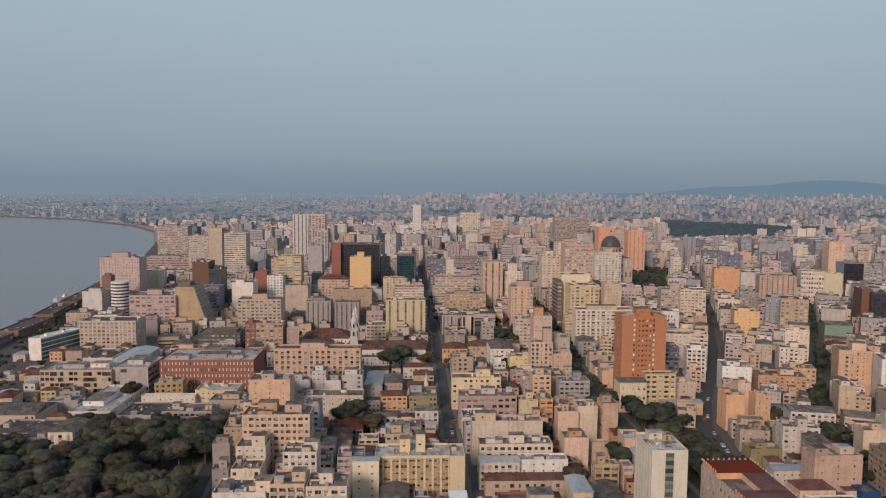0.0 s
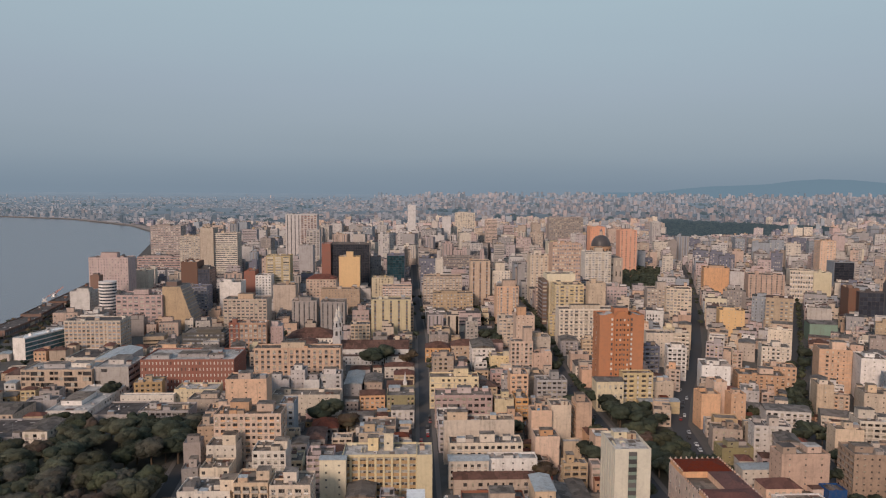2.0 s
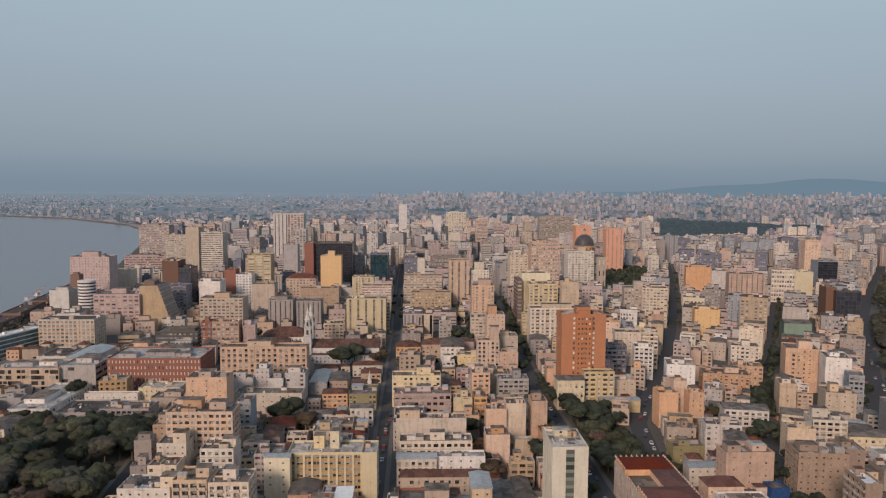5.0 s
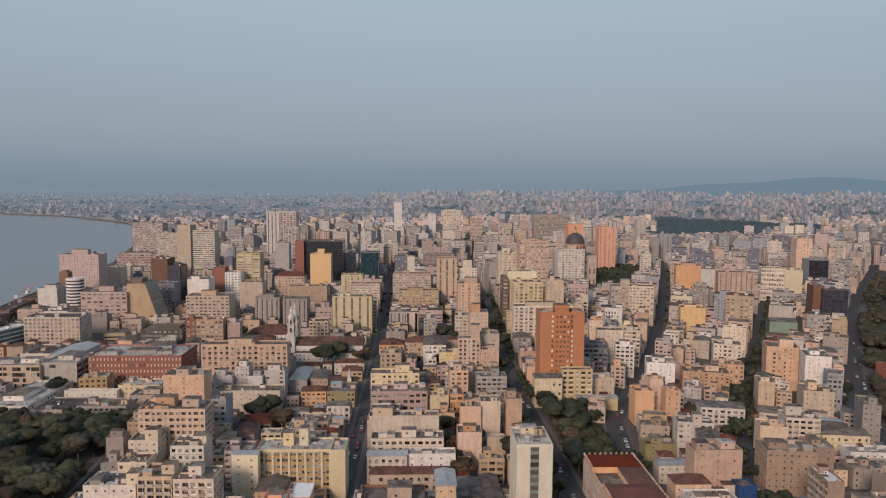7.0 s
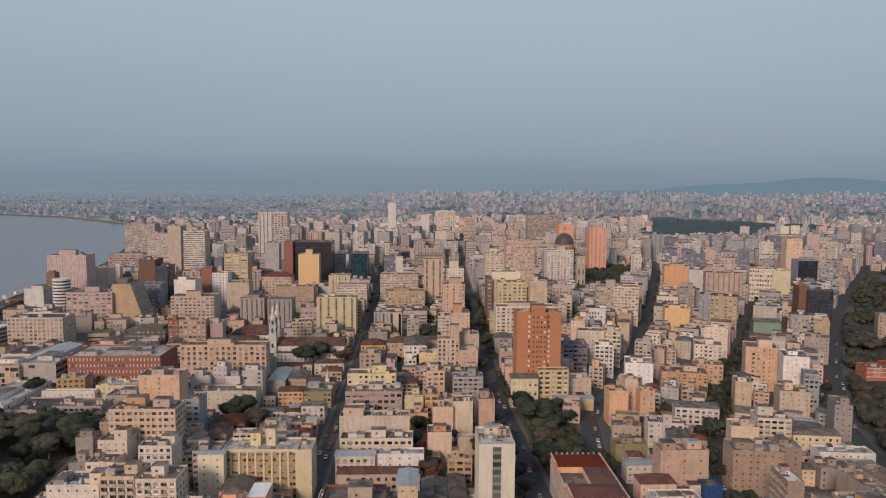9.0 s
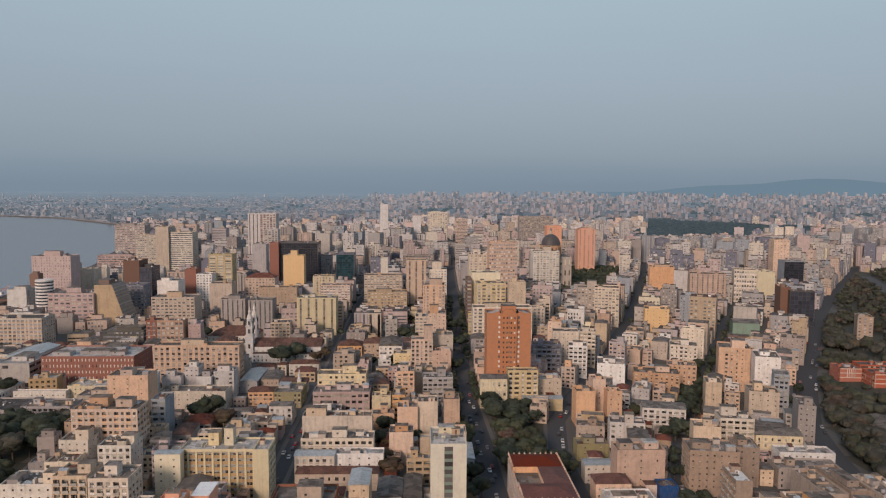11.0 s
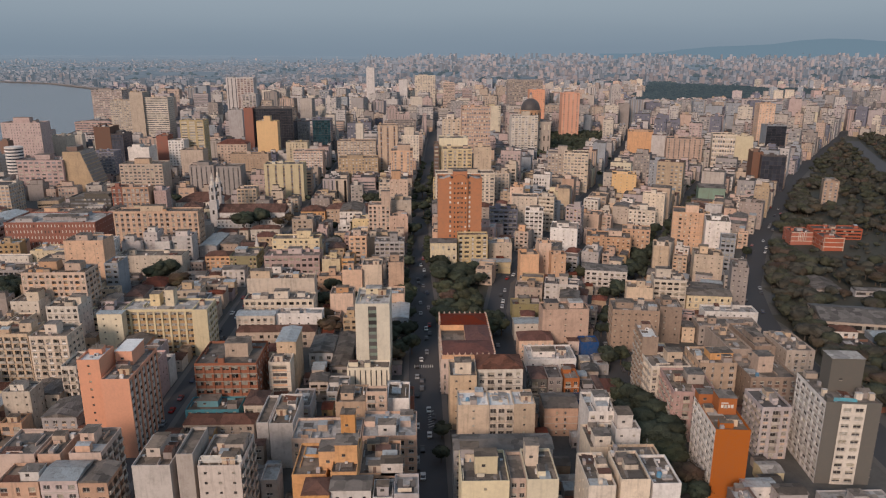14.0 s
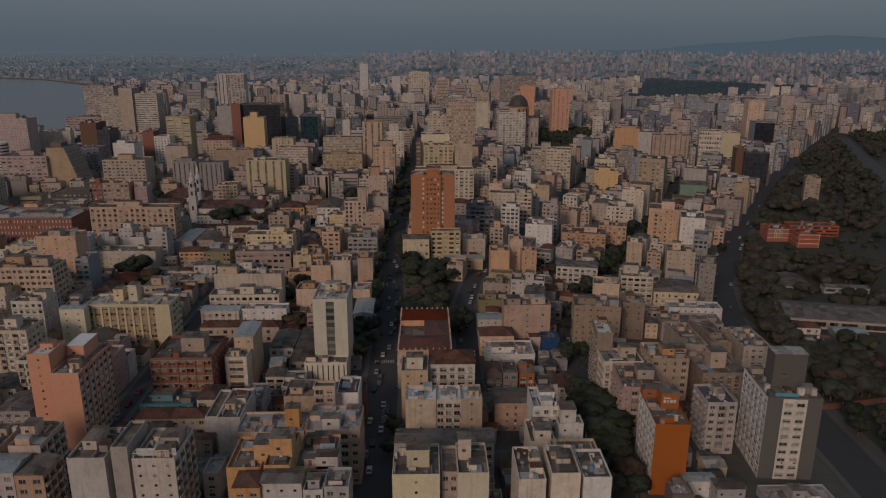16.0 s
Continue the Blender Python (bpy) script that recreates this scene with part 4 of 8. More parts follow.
block(-40.8, 262.2, 15.5, 14.0, 24.0, wall='cream', front='mixed', right='apt', left='blank', boxes=[(0.3, 0.3, 5, 5, 3.5)])
block(-18.6, 241.7, 5.8, 14.0, 20.0, wall='ivory', front='balc', right='balc', left='blank')
block(-34.2, 228.7, 10.2, 9.0, 16.0, wall='ivory', front='few', nb=3, right='few', left='blank')
block(-26.8, 238.0, 8.1, 12.0, 10.0, wall='ivory', front='apt', right='few', left='blank', roof='sheet')
block(-17.5, 222.2, 12.5, 14.0, 9.0, wall='grey', front='apt', right='few', left='blank', roof='sheet')

# white tower and the houses round it
block(92.2, 264.6, 14.2, 21.0, 36.0, wall='custard', front='ribs', nb=1, nf=11, roof='pale', right='few', left='ribs', accent='green', boxes=[(0.25, 0.68, 6.5, 5, 1.8, 'custard', 'pale')], name='apartment_tower', label='cream apartment tower with a glazed central slot')
block(88.9, 256.8, 17.4, 7.5, 11.0, wall='custard', front='ribs', nf=2, nb=8, right='blank', left='ribs', accent='dark')
block(72.7, 332.2, 11.8, 12.0, 17.0, wall='peach', front='blank', right='blank', left='few', roof='slab', detail=1, z=0.2)
block(101.8, 331.3, 8.9, 12.0, 17.0, wall='peach', front='blank', right='few', left='blank', detail=1, z=0.3)
block(104.1, 310.1, 9.0, 20.9, 12.0, wall='bluegrey', front='apt', right='apt', left='blank', roof='metal', detail=1, z=0.2)
block(28.7, 341.5, 35.0, 9.0, 22.5, wall='cream', front='blank', right='blank', left='few', boxes=[(0.05, 0.2, 10, 5, 3.5, 'cream')], detail=1, z=0.1)
block(30.8, 324.6, 34.7, 11.0, 17.0, wall='ivory', front='mixed', right='apt', left='apt', boxes=[(0.42, 0.3, 7, 5, 3)], detail=1)
block(29.8, 312.6, 18.4, 8.0, 13.0, wall='ivory', front='apt', right='blank', left='blank', roof='metal', detail=1)
block(48.3, 315.1, 22.5, 8.0, 13.0, wall='white', front='few', nb=5, right='blank', left='blank', roof='pale', detail=1, z=0.1)
block(31.7, 303.7, 37.3, 8.6, 8.0, wall='beige', front='apt', right='blank', left='blank', roof='tile', detail=1)
block(25.9, 395.5, 32.7, 14.0, 19.0, wall='rose', front='dense', nf=5, nb=9, right='few', left='mixed', boxes=[(0.4, 0.5, 8, 5, 2.5)], detail=1, z=0.3)
block(23.5, 430.8, 30.3, 12.0, 20.0, wall='yellow', front='apt', right='apt', left='few', boxes=[(0.5, 0.4, 9, 6, 4)], detail=1, z=0.5)
block(71.8, 394.5, 7.4, 14.0, 17.0, wall='ochre', front='balc', right='few', left='few', detail=1, z=0.6)
block(75.7, 362.8, 10.9, 10.0, 20.0, wall='peach', front='blank', right='blank', left='blank', detail=1, z=0.4)
block(86.7, 365.3, 10.6, 12.0, 22.0, wall='cream', front='blank', right='balc', left='blank', detail=1, z=0.5)
block(100.9, 368.9, 8.5, 12.0, 22.0, wall='peach', front='blank', right='few', left='balc', boxes=[(0.1, 0.4, 5, 5, 3, 'fawn')], detail=1, z=0.7)
block(73.1, 427.0, 11.1, 14.0, 22.0, wall='peach', front='mixed', right='balc', left='few', boxes=[(0.2, 0.3, 5, 5, 3)], detail=1, z=1.1)
block(89.5, 426.1, 18.7, 12.0, 18.0, wall='grey', front='balc', right='apt', left='blank', boxes=[(0.5, 0.4, 5, 5, 4)], detail=1, z=1.5)
block(81.3, 485.5, 15.3, 12.2, 28.0, wall='peach', front='apt', right='few', left='apt', boxes=[(0.6, 0.3, 6, 6, 9, 'peach')], detail=1, z=2.8)
block(96.7, 499.7, 14.9, 14.0, 27.0, wall='cream', front='few', nb=2, right='few', left='few', detail=1, z=4.1)
block(96.7, 482.3, 12.8, 11.0, 20.0, wall='pink', front='few', nb=2, right='few', left='apt', accent='redbrick', detail=1, z=3.3)
block(68.3, 497.9, 19.9, 12.0, 15.0, wall='yellow', front='few', right='few', left='blank', detail=1, z=2.7)
block(56.8, 518.3, 17.1, 30.0, 16.0, wall='white', front='apt', right='few', left='apt', roof='sheet', detail=1, z=2.7)
block(22.3, 547.4, 19.4, 16.0, 11.0, wall='ochre', front='apt', right='few', left='blank', roof='tile', detail=1, z=1.4)
block(42.3, 550.2, 23.1, 16.0, 11.0, wall='beige', front='apt', right='few', left='blank', roof='tile', detail=1, z=2.5)

block(80.9, 265.8, 7.6, 38.0, 7.5, wall='taupe', front='band', nf=2, right='few', left='few', roof='sheet', name='hall', category='hall', label='long low hall with a worn grey pitched sheet roof')
block(69.8, 279.0, 10.4, 20.0, 8.0, wall='chalk', front='apt', right='few', left='few', roof='sheet')

# red-roofed palace and its neighbours
block(140.6, 231.0, 17.0, 13.0, 22.0, wall='ivory', front='mixed', nf=7, right='apt', left='blank', roof='tile', boxes=[])
block(130.0, 225.6, 9.9, 14.0, 22.0, wall='cream', front='few', nb=2, right='blank', left='few', boxes=[(0.2, 0.2, 6, 5, 4, 'ivory')])
block(132.1, 205.0, 10.5, 11.0, 21.0, wall='cream', front='few', nb=1, right='blank', left='few', roof='white', boxes=[])
block(142.7, 205.5, 8.5, 11.0, 20.6, wall='cream', front='balc', nb=3, right='blank', left='blank', roof='white')
block(151.1, 205.3, 7.3, 11.0, 21.0, wall='cream', front='few', nb=1, right='few', left='blank', roof='white')
block(130.2, 148.8, 12.5, 15.0, 29.0, wall='custard', front='few', nb=1, right='blank', left='few', boxes=[(0.3, 0.3, 6, 4, 4.5, 'custard'), (0.02, 0.7, 5, 4, 3, 'grey')])
block(143.2, 151.3, 4.3, 13.0, 28.0, wall='pink', front='dense', nb=2, right='blank', left='blank')
block(147.4, 149.2, 8.3, 15.0, 29.0, wall='custard', front='blank', right='few', left='blank', boxes=[(0.05, 0.5, 3.5, 4, 5.5, 'cream')])
block(129.7, 182.0, 30.7, 9.0, 18.0, wall='grey', front='apt', right='few', left='blank', roof='sheet')
block(171.2, 179.2, 7.8, 14.0, 20.0, wall='ivory', front='blank', right='few', left='blank', boxes=[(0.2, 0.1, 5, 5, 3)])
block(181.9, 189.8, 8.0, 5.8, 20.0, wall='white', front='few', nb=2, right='apt', left='blank', boxes=[(0.1, 0.3, 5, 6, 4)])
block(174.4, 196.0, 8.8, 14.0, 23.0, wall='white', front='apt', right='blank', left='few', boxes=[(0.3, 0.3, 5, 5, 3)])
block(163.6, 149.0, 7.2, 16.0, 27.0, wall='ivory', front='blank', right='few', left='few')
block(172.4, 150.1, 7.8, 14.0, 28.0, wall='ivory', front='blank', right='blank', left='blank')
block(181.3, 151.1, 7.6, 14.0, 26.0, wall='white', front='blank', right='few', left='blank')
block(176.7, 171.2, 13.8, 7.8, 21.0, wall='cream', front='few', right='few', left='blank')
block(176.8, 246.2, 6.0, 9.0, 10.5, wall='rust', front='mixed', nb=2, right='few', left='blank')
block(163.5, 247.0, 6.3, 12.0, 10.0, wall='charcoal', front='mixed', right='few', left='apt', roof='tile')
block(170.2, 247.0, 5.9, 12.0, 10.5, wall='taupe', front='apt', right='few', left='few', roof='dark')
block(165.8, 270.6, 20.9, 15.1, 8.0, wall='white', front='few', nb=5, right='blank', left='blank', roof='pale')
block(175.9, 296.9, 21.7, 10.8, 21.0, wall='pink', front='few', nb=3, right='few', left='few', boxes=[(0.08, 0.25, 6, 6, 2.2, 'fawn', 'dark'), (0.6, 0.3, 6.5, 6, 2.0, 'pink', 'pale')], detail=1, z=-0.1)
block(167.0, 337.0, 16.0, 10.0, 9.0, wall='olive', front='few', nb=2, right='apt', left='few', roof='slab', detail=1)
block(163.8, 286.0, 15.5, 10.6, 10.0, wall='peach', front='apt', right='few', left='few', roof='redtile')
block(164.6, 309.5, 17.1, 8.0, 9.0, wall='ivory', front='few', right='few', left='blank', roof='metal', detail=1)
block(192.7, 288.6, 8.2, 8.0, 8.0, wall='blue', front='blank', right='blank', left='blank', roof='dark', z=-0.2)
block(187.6, 292.3, 5.0, 4.3, 7.0, wall='pink', front='few', right='blank', left='blank', roof='tile', detail=1, z=-0.1)
block(196.2, 308.1, 6.6, 8.0, 7.0, wall='beige', front='few', right='few', left='blank', roof='tile', detail=1, z=-0.4)
block(195.2, 270.5, 5.9, 11.0, 5.0, wall='grey', front='few', right='few', left='few', roof='pale', z=-0.1)
block(183.4, 245.0, 6.1, 10.0, 6.0, wall='grey', front='apt', right='few', left='few', roof='dark')
block(189.8, 244.9, 2.5, 12.0, 6.5, wall='white', front='apt', right='few', left='few', roof='tile')
block(192.2, 242.8, 5.4, 12.0, 6.0, wall='ivory', front='apt', right='apt', left='few', roof='redtile')
block(175.6, 238.4, 11.6, 6.3, 5.0, wall='blue', front='few', right='few', left='few', roof='dark')
block(177.9, 390.3, 11.1, 12.0, 21.0, wall='peach', front='blank', right='blank', left='few', detail=1, z=-0.3)
block(190.9, 403.8, 7.6, 12.0, 25.0, wall='peach', front='few', nb=1, right='blank', left='blank', detail=1, z=-1.1)
block(197.2, 394.8, 8.8, 8.6, 21.0, wall='peach', front='few', nb=2, right='few', left='blank', roof='slab', detail=1, z=-1.7)
block(124.8, 419.0, 16.7, 12.0, 18.4, wall='yellow', front='apt', nf=3, nb=5, right='apt', left='few', roof='sheet', accent='yellow', detail=1, z=1.8)
block(142.4, 425.0, 19.1, 8.0, 22.3, wall='yellow', front='mixed', nb=5, right='few', left='few', detail=1, z=1.7)
block(163.2, 435.5, 15.2, 14.0, 14.0, wall='cream', front='few', nb=3, right='few', left='blank', roof='pale', detail=1, z=1.5)
block(151.1, 416.3, 24.3, 8.4, 7.0, wall='yellow', front='apt', right='few', left='few', roof='metal', detail=1, z=1.2)
orange_tower = block(130.0, 435.0, 28.1, 17.0, 55.9, wall='orange_brick', front='blank', nf=16, nb=6, blinds=0.75, right='apt', left='apt', boxes=[(0.35, 0.2, 9, 8, 4, 'orange_brick')], name='apartment_tower', detail=1, z=2.4)

# tree-lined street and the avenue
rust_tower = block(209.8, 180.2, 10.7, 22.0, 25.0, yaw=-4, wall='rust', sides='white', front='blank', right='few', left='dense', boxes=[(0.40, 0.50, 5.6, 6.0, 5.0, 'rust'), (0.0, 0.8, 5, 4, 3, 'rust')], name='apartment_tower')
grey_tower = block(248.2, 188.6, 17.3, 22.0, 29.4, yaw=-5, wall='charcoal', sides='white', front='blank', right='apt', left='dense', boxes=[(0.26, 0.42, 10.5, 6.5, 11.0, 'charcoal', 'pale')], name='apartment_tower', label='charcoal and white apartment tower with a roof terrace')
block(235.6, 203.0, 10.2, 14.0, 20.0, wall='lilac', front='mixed', nb=3, nf=7, right='few', left='balc', roof='dark')
block(209.5, 215.3, 15.2, 20.0, 20.0, yaw=-4, wall='rose', front='mixed', right='few', left='balc', boxes=[(0.45, 0.4, 6, 6, 3, 'beige')])
block(208.0, 236.6, 15.4, 13.0, 20.0, wall='ivory', front='apt', right='few', left='balc', boxes=[(0.5, 0.4, 6, 5, 3.5, 'cream')])
block(225.7, 234.5, 14.6, 16.0, 22.0, wall='beige', front='apt', nb=4, right='few', left='balc', boxes=[(0.4, 0.3, 9, 6, 2, 'ochre')], z=-0.1)
block(245.2, 232.2, 17.9, 20.0, 17.0, wall='fawn', front='apt', nb=6, right='apt', left='few', boxes=[(0.28, 0.3, 6, 6, 6, 'peach')], z=-0.2)
block(246.3, 255.0, 9.4, 26.0, 19.0, wall='fawn', front='blank', right='apt', left='blank', z=-0.4)
block(258.2, 257.9, 8.8, 26.0, 19.0, wall='fawn', front='few', nb=2, right='apt', left='blank', z=-0.5)
block(274.3, 262.1, 12.2, 22.0, 15.0, wall='beige', front='apt', right='apt', left='few', z=-0.6)
block(207.7, 248.8, 6.3, 15.5, 27.0, yaw=-5, wall='fawn', front='blank', right='apt', left='balc', roof='white')
block(208.8, 297.4, 21.5, 16.0, 21.0, yaw=-8, wall='fawn', front='few', right='apt', left='balc', boxes=[(0.1, 0.3, 8, 6, 2)], detail=1, z=-0.5)
block(234.7, 308.2, 10.6, 14.0, 19.0, yaw=-8, wall='fawn', front='few', nb=2, right='apt', left='few', detail=1, z=-1.2)
block(245.1, 350.0, 17.0, 14.0, 21.4, yaw=-10, wall='ivory', front='balc', nb=5, right='few', left='apt', boxes=[(0.1, 0.5, 8, 5, 4)], detail=1, z=-3.5)
block(228.8, 344.6, 13.7, 12.0, 18.0, yaw=-12, wall='cream', front='blank', right='few', left='few', detail=1, z=-2.4)
block(262.3, 346.0, 23.4, 14.0, 14.0, yaw=-8, wall='yellow', front='apt', right='apt', left='few', roof='sheet', detail=1, z=-3.9)
block(253.8, 305.4, 29.1, 14.0, 10.0, yaw=-6, wall='fawn', front='apt', right='few', left='few', roof='slab', detail=1, z=-1.5)
block(263.1, 323.1, 26.4, 10.0, 12.0, yaw=-6, wall='white', front='few', right='apt', left='few', roof='pale', detail=1, z=-2.4)
block(295.2, 424.0, 17.7, 18.0, 19.4, yaw=-16, wall='cream', front='few', nb=4, right='apt', left='few', boxes=[(0.2, 0.3, 5, 6, 4)], detail=1, z=-8.7)
block(272.7, 437.4, 10.0, 16.0, 22.0, yaw=-16, wall='cream', front='few', nb=1, right='few', left='blank', boxes=[(0.2, 0.2, 5, 5, 2)], detail=1, z=-9.1)
block(301.0, 485.0, 21.1, 20.0, 31.8, yaw=-18, wall='peach', front='apt', nf=10, nb=6, right='apt', left='few', boxes=[(0.4, 0.1, 9, 9, 5)], detail=1, z=-6.7)
block(315.6, 460.2, 16.0, 22.0, 31.0, yaw=-18, wall='white', front='few', nb=3, right='apt', left='few', detail=1, z=-6.8)
block(316.1, 434.3, 8.9, 14.0, 26.0, yaw=-20, wall='bluegrey', front='balc', right='balc', left='apt', detail=1, z=-7.1)
block(234.9, 468.0, 30.3, 18.0, 16.1, yaw=-14, wall='peach', front='apt', nf=7, nb=9, right='apt', left='apt', boxes=[(0.5, 0.4, 9, 6, 3)], detail=1, z=-4.4)
block(218.1, 394.8, 24.5, 14.0, 13.0, yaw=-12, wall='white', front='mixed', right='apt', left='few', roof='sheet', detail=1, z=-3.4)
block(208.8, 466.0, 18.6, 20.0, 19.1, yaw=-14, wall='white', front='few', nb=3, right='apt', left='few', detail=1, z=-0.7)
block(281.7, 530.0, 20.4, 18.0, 20.0, yaw=-18, wall='ivory', front='apt', nb=6, right='few', left='few', boxes=[(0.4, 0.3, 6, 6, 3)], detail=1, z=-3.0)
block(266.8, 492.1, 20.0, 14.0, 17.0, yaw=-16, wall='peach', front='apt', right='few', left='apt', detail=1, z=-6.1)
block(188.2, 520.1, 19.3, 14.0, 24.0, yaw=-8, wall='cream', front='few', right='few', left='few', detail=1, z=5.7)
block(208.6, 520.7, 12.0, 12.0, 26.0, yaw=-14, wall='ivory', front='balc', right='apt', left='apt', detail=1, z=3.5)
block(194.7, 492.4, 13.1, 14.0, 22.0, yaw=-10, wall='white', front='balc', right='balc', left='apt', detail=1, z=2.8)
block(169.0, 495.9, 20.6, 12.0, 20.0, yaw=-4, wall='slate', front='balc', right='balc', left='few', detail=1, z=4.9)

# gate house, pool hut and low wing by the park
block(244.0, 168.0, 21.0, 12.0, 3.2, wall='grey', front='blank', right='blank', left='blank', roof='pale', name='garage')
block(317.0, 293.0, 15.5, 8.0, 4.5, yaw=-8, wall='brown', front='apt', right='few', left='few', roof='dark', name='pavilion', detail=1)
block(321.0, 306.0, 11.0, 8.0, 6.0, yaw=-8, wall='white', front='apt', right='few', left='few', roof='tile', name='house', category='house', detail=1)
block(340.0, 305.0, 15.0, 9.0, 3.0, yaw=-8, wall='bluegrey', front='blank', right='blank', left='blank', roof='metal', name='pavilion', detail=1)

# public school and pavilions in the park
school_wing_a = block(390.5, 486.1, 15.2, 16.0, 10.0, yaw=-6, wall='redbrick', front='blank', nf=3, roof='dark', boxes=[(0.4, 0.4, 4, 3, 1.2, 'grey')], right='apt', left='apt', detail=1, name='school_building', z=-0.8)
school_wing_b = block(404.4, 468.3, 14.6, 17.5, 10.0, yaw=-6, wall='redbrick', front='blank', nf=3, roof='dark', boxes=[(0.4, 0.4, 4, 3, 1.2, 'grey')], right='apt', left='apt', detail=1, name='school_building', z=-0.5)
block(413.9, 500.0, 35.9, 12.0, 8.5, yaw=-6, wall='redbrick', front='band', nf=3, roof='dark', boxes=[(0.4, 0.4, 4, 3, 1.2, 'grey')], right='few', left='few', detail=1, name='school_building', z=-0.2)
block(352.4, 381.0, 16.0, 24.0, 4.0, yaw=-8, wall='taupe', front='apt', right='few', left='few', roof='sheet', detail=1, name='pavilion', z=-3.2)
block(323.7, 321.7, 58.0, 27.0, 6.0, yaw=-13, wall='beige', front='band', nf=1, right='few', left='few', roof='sheet', detail=1, name='pavilion', z=-1.7)
block(371.5, 372.4, 24.6, 7.0, 4.0, yaw=-8, wall='grey', front='band', right='few', left='few', roof='sheet', detail=1, name='pavilion', z=-1.2)
block(489.0, 624.6, 12.8, 16.0, 22.0, yaw=-22, wall='fawn', front='apt', nb=3, right='apt', left='few', detail=1)

# square, customs street and river side
block(-81.6, 333.7, 31.9, 15.0, 29.0, wall='peach', front='mixed', nf=9, nb=11, right='mixed', left='blank', boxes=[(0.2, 0.4, 9, 6, 4), (0.6, 0.4, 8, 6, 3)], detail=1)
block(-94.6, 403.9, 23.4, 15.3, 27.0, wall='peach', front='few', nb=3, right='blank', left='few', boxes=[(0.3, 0.1, 7, 7, 3, 'pink')], detail=1)
block(-57.9, 373.3, 7.5, 14.0, 22.0, wall='bluegrey', front='mixed', right='apt', left='blank', detail=1)
block(-81.8, 321.7, 13.6, 12.0, 18.0, wall='ivory', front='few', right='few', left='few', boxes=[(0.5, 0.2, 6, 6, 4)], detail=1)
block(-77.1, 266.7, 20.3, 14.0, 20.0, wall='ivory', front='few', right='few', left='few', boxes=[(0.8, 0.1, 6, 6, 4)])
block(-58.0, 308.8, 14.9, 14.0, 20.0, wall='ivory', front='apt', right='few', left='few', boxes=[(0.6, 0.3, 6, 6, 3)], detail=1)
block(-79.9, 305.0, 12.7, 12.0, 14.0, wall='ivory', front='apt', right='few', left='few', detail=1)
block(-94.4, 475.0, 58.2, 13.0, 29.0, wall='peach', front='apt', nf=8, nb=15, right='apt', left='apt', boxes=[(0.3, 0.3, 16, 6, 3, 'cream')], name='hotel_building', detail=1)
block(-78.6, 446.0, 12.5, 11.0, 15.0, wall='chalk', front='blank', nb=3, right='few', left='few', boxes=[(0.1, 0.3, 6, 5, 3, 'chalk')], detail=1)
block(-65.6, 451.0, 9.0, 12.0, 20.0, wall='chalk', front='few', nb=3, right='few', left='few', boxes=[(0.2, 0.3, 5, 5, 2.5, 'white')], detail=1)
block(-56.0, 444.1, 9.5, 12.0, 15.5, wall='white', front='blank', right='few', left='few', boxes=[(0.3, 0.3, 5, 5, 2.5, 'grey')], detail=1)
block(-46.0, 448.0, 13.0, 12.0, 18.0, wall='chalk', front='apt', nb=3, right='few', left='few', boxes=[(0.1, 0.3, 8, 6, 2.5, 'chalk')], detail=1)
block(-71.7, 419.5, 41.0, 14.0, 13.0, wall='ivory', front='few', nb=8, right='few', left='few', detail=1)
block(-170.1, 475.0, 62.4, 34.0, 21.5, wall='brick', front='slit', nf=5, nb=26, right='few', left='few', roof='pale', blinds=0.9, boxes=[(0.1, 0.1, 12, 8, 2, 'grey'), (0.35, 0.3, 20, 10, 1.5, 'grey'), (0.7, 0.2, 10, 6, 1.6, 'grey'), (0.55, 0.6, 14, 8, 2, 'bluegrey')], accent='brick', name='office_building', detail=1)
block(-246.4, 470.6, 46.2, 24.0, 16.0, wall='beige', front='wide', nf=4, nb=15, right='few', left='few', roof='pale', name='office_building', boxes=[(0.25, 0.3, 14, 8, 2, 'grey'), (0.62, 0.4, 12, 8, 2, 'ivory')], detail=1)
block(-200.2, 473.7, 22.9, 30.0, 17.0, wall='mauve', front='wide', nf=4, nb=5, right='band', left='few', roof='pale', name='office_building', detail=1)
block(-198.4, 407.3, 23.9, 55.0, 8.0, wall='white', front='apt', right='apt', left='blank', roof='pale', name='warehouse', detail=1)
block(-187.5, 363.2, 12.5, 20.0, 11.0, wall='ivory', front='apt', nb=3, right='apt', left='few', roof='sheet', name='warehouse', detail=1)
block(-223.0, 363.8, 34.5, 30.0, 8.0, wall='grey', front='blank', right='few', left='few', roof='dark', name='warehouse', detail=1)
block(-247.1, 404.1, 31.9, 25.0, 7.0, wall='beige', front='apt', right='few', left='few', roof='sheet', name='warehouse', detail=1)
block(-166.8, 396.4, 23.9, 25.0, 9.0, wall='taupe', front='blank', right='few', left='few', roof='dark', name='warehouse', detail=1)
block(-142.8, 399.9, 28.1, 16.0, 10.0, wall='grey', front='balc', nf=3, right='few', left='few', roof='slab', name='parking_building', detail=1)
block(-137.3, 443.3, 26.3, 16.0, 10.0, wall='yellow', front='few', right='few', left='few', roof='pale', detail=1)
block(-168.6, 438.3, 32.8, 4.7, 8.0, wall='ivory', front='few', right='few', left='few', roof='pale', detail=1)
block(-124.3, 428.1, 23.8, 15.0, 8.0, wall='beige', front='few', right='few', left='few', roof='slab', detail=1)
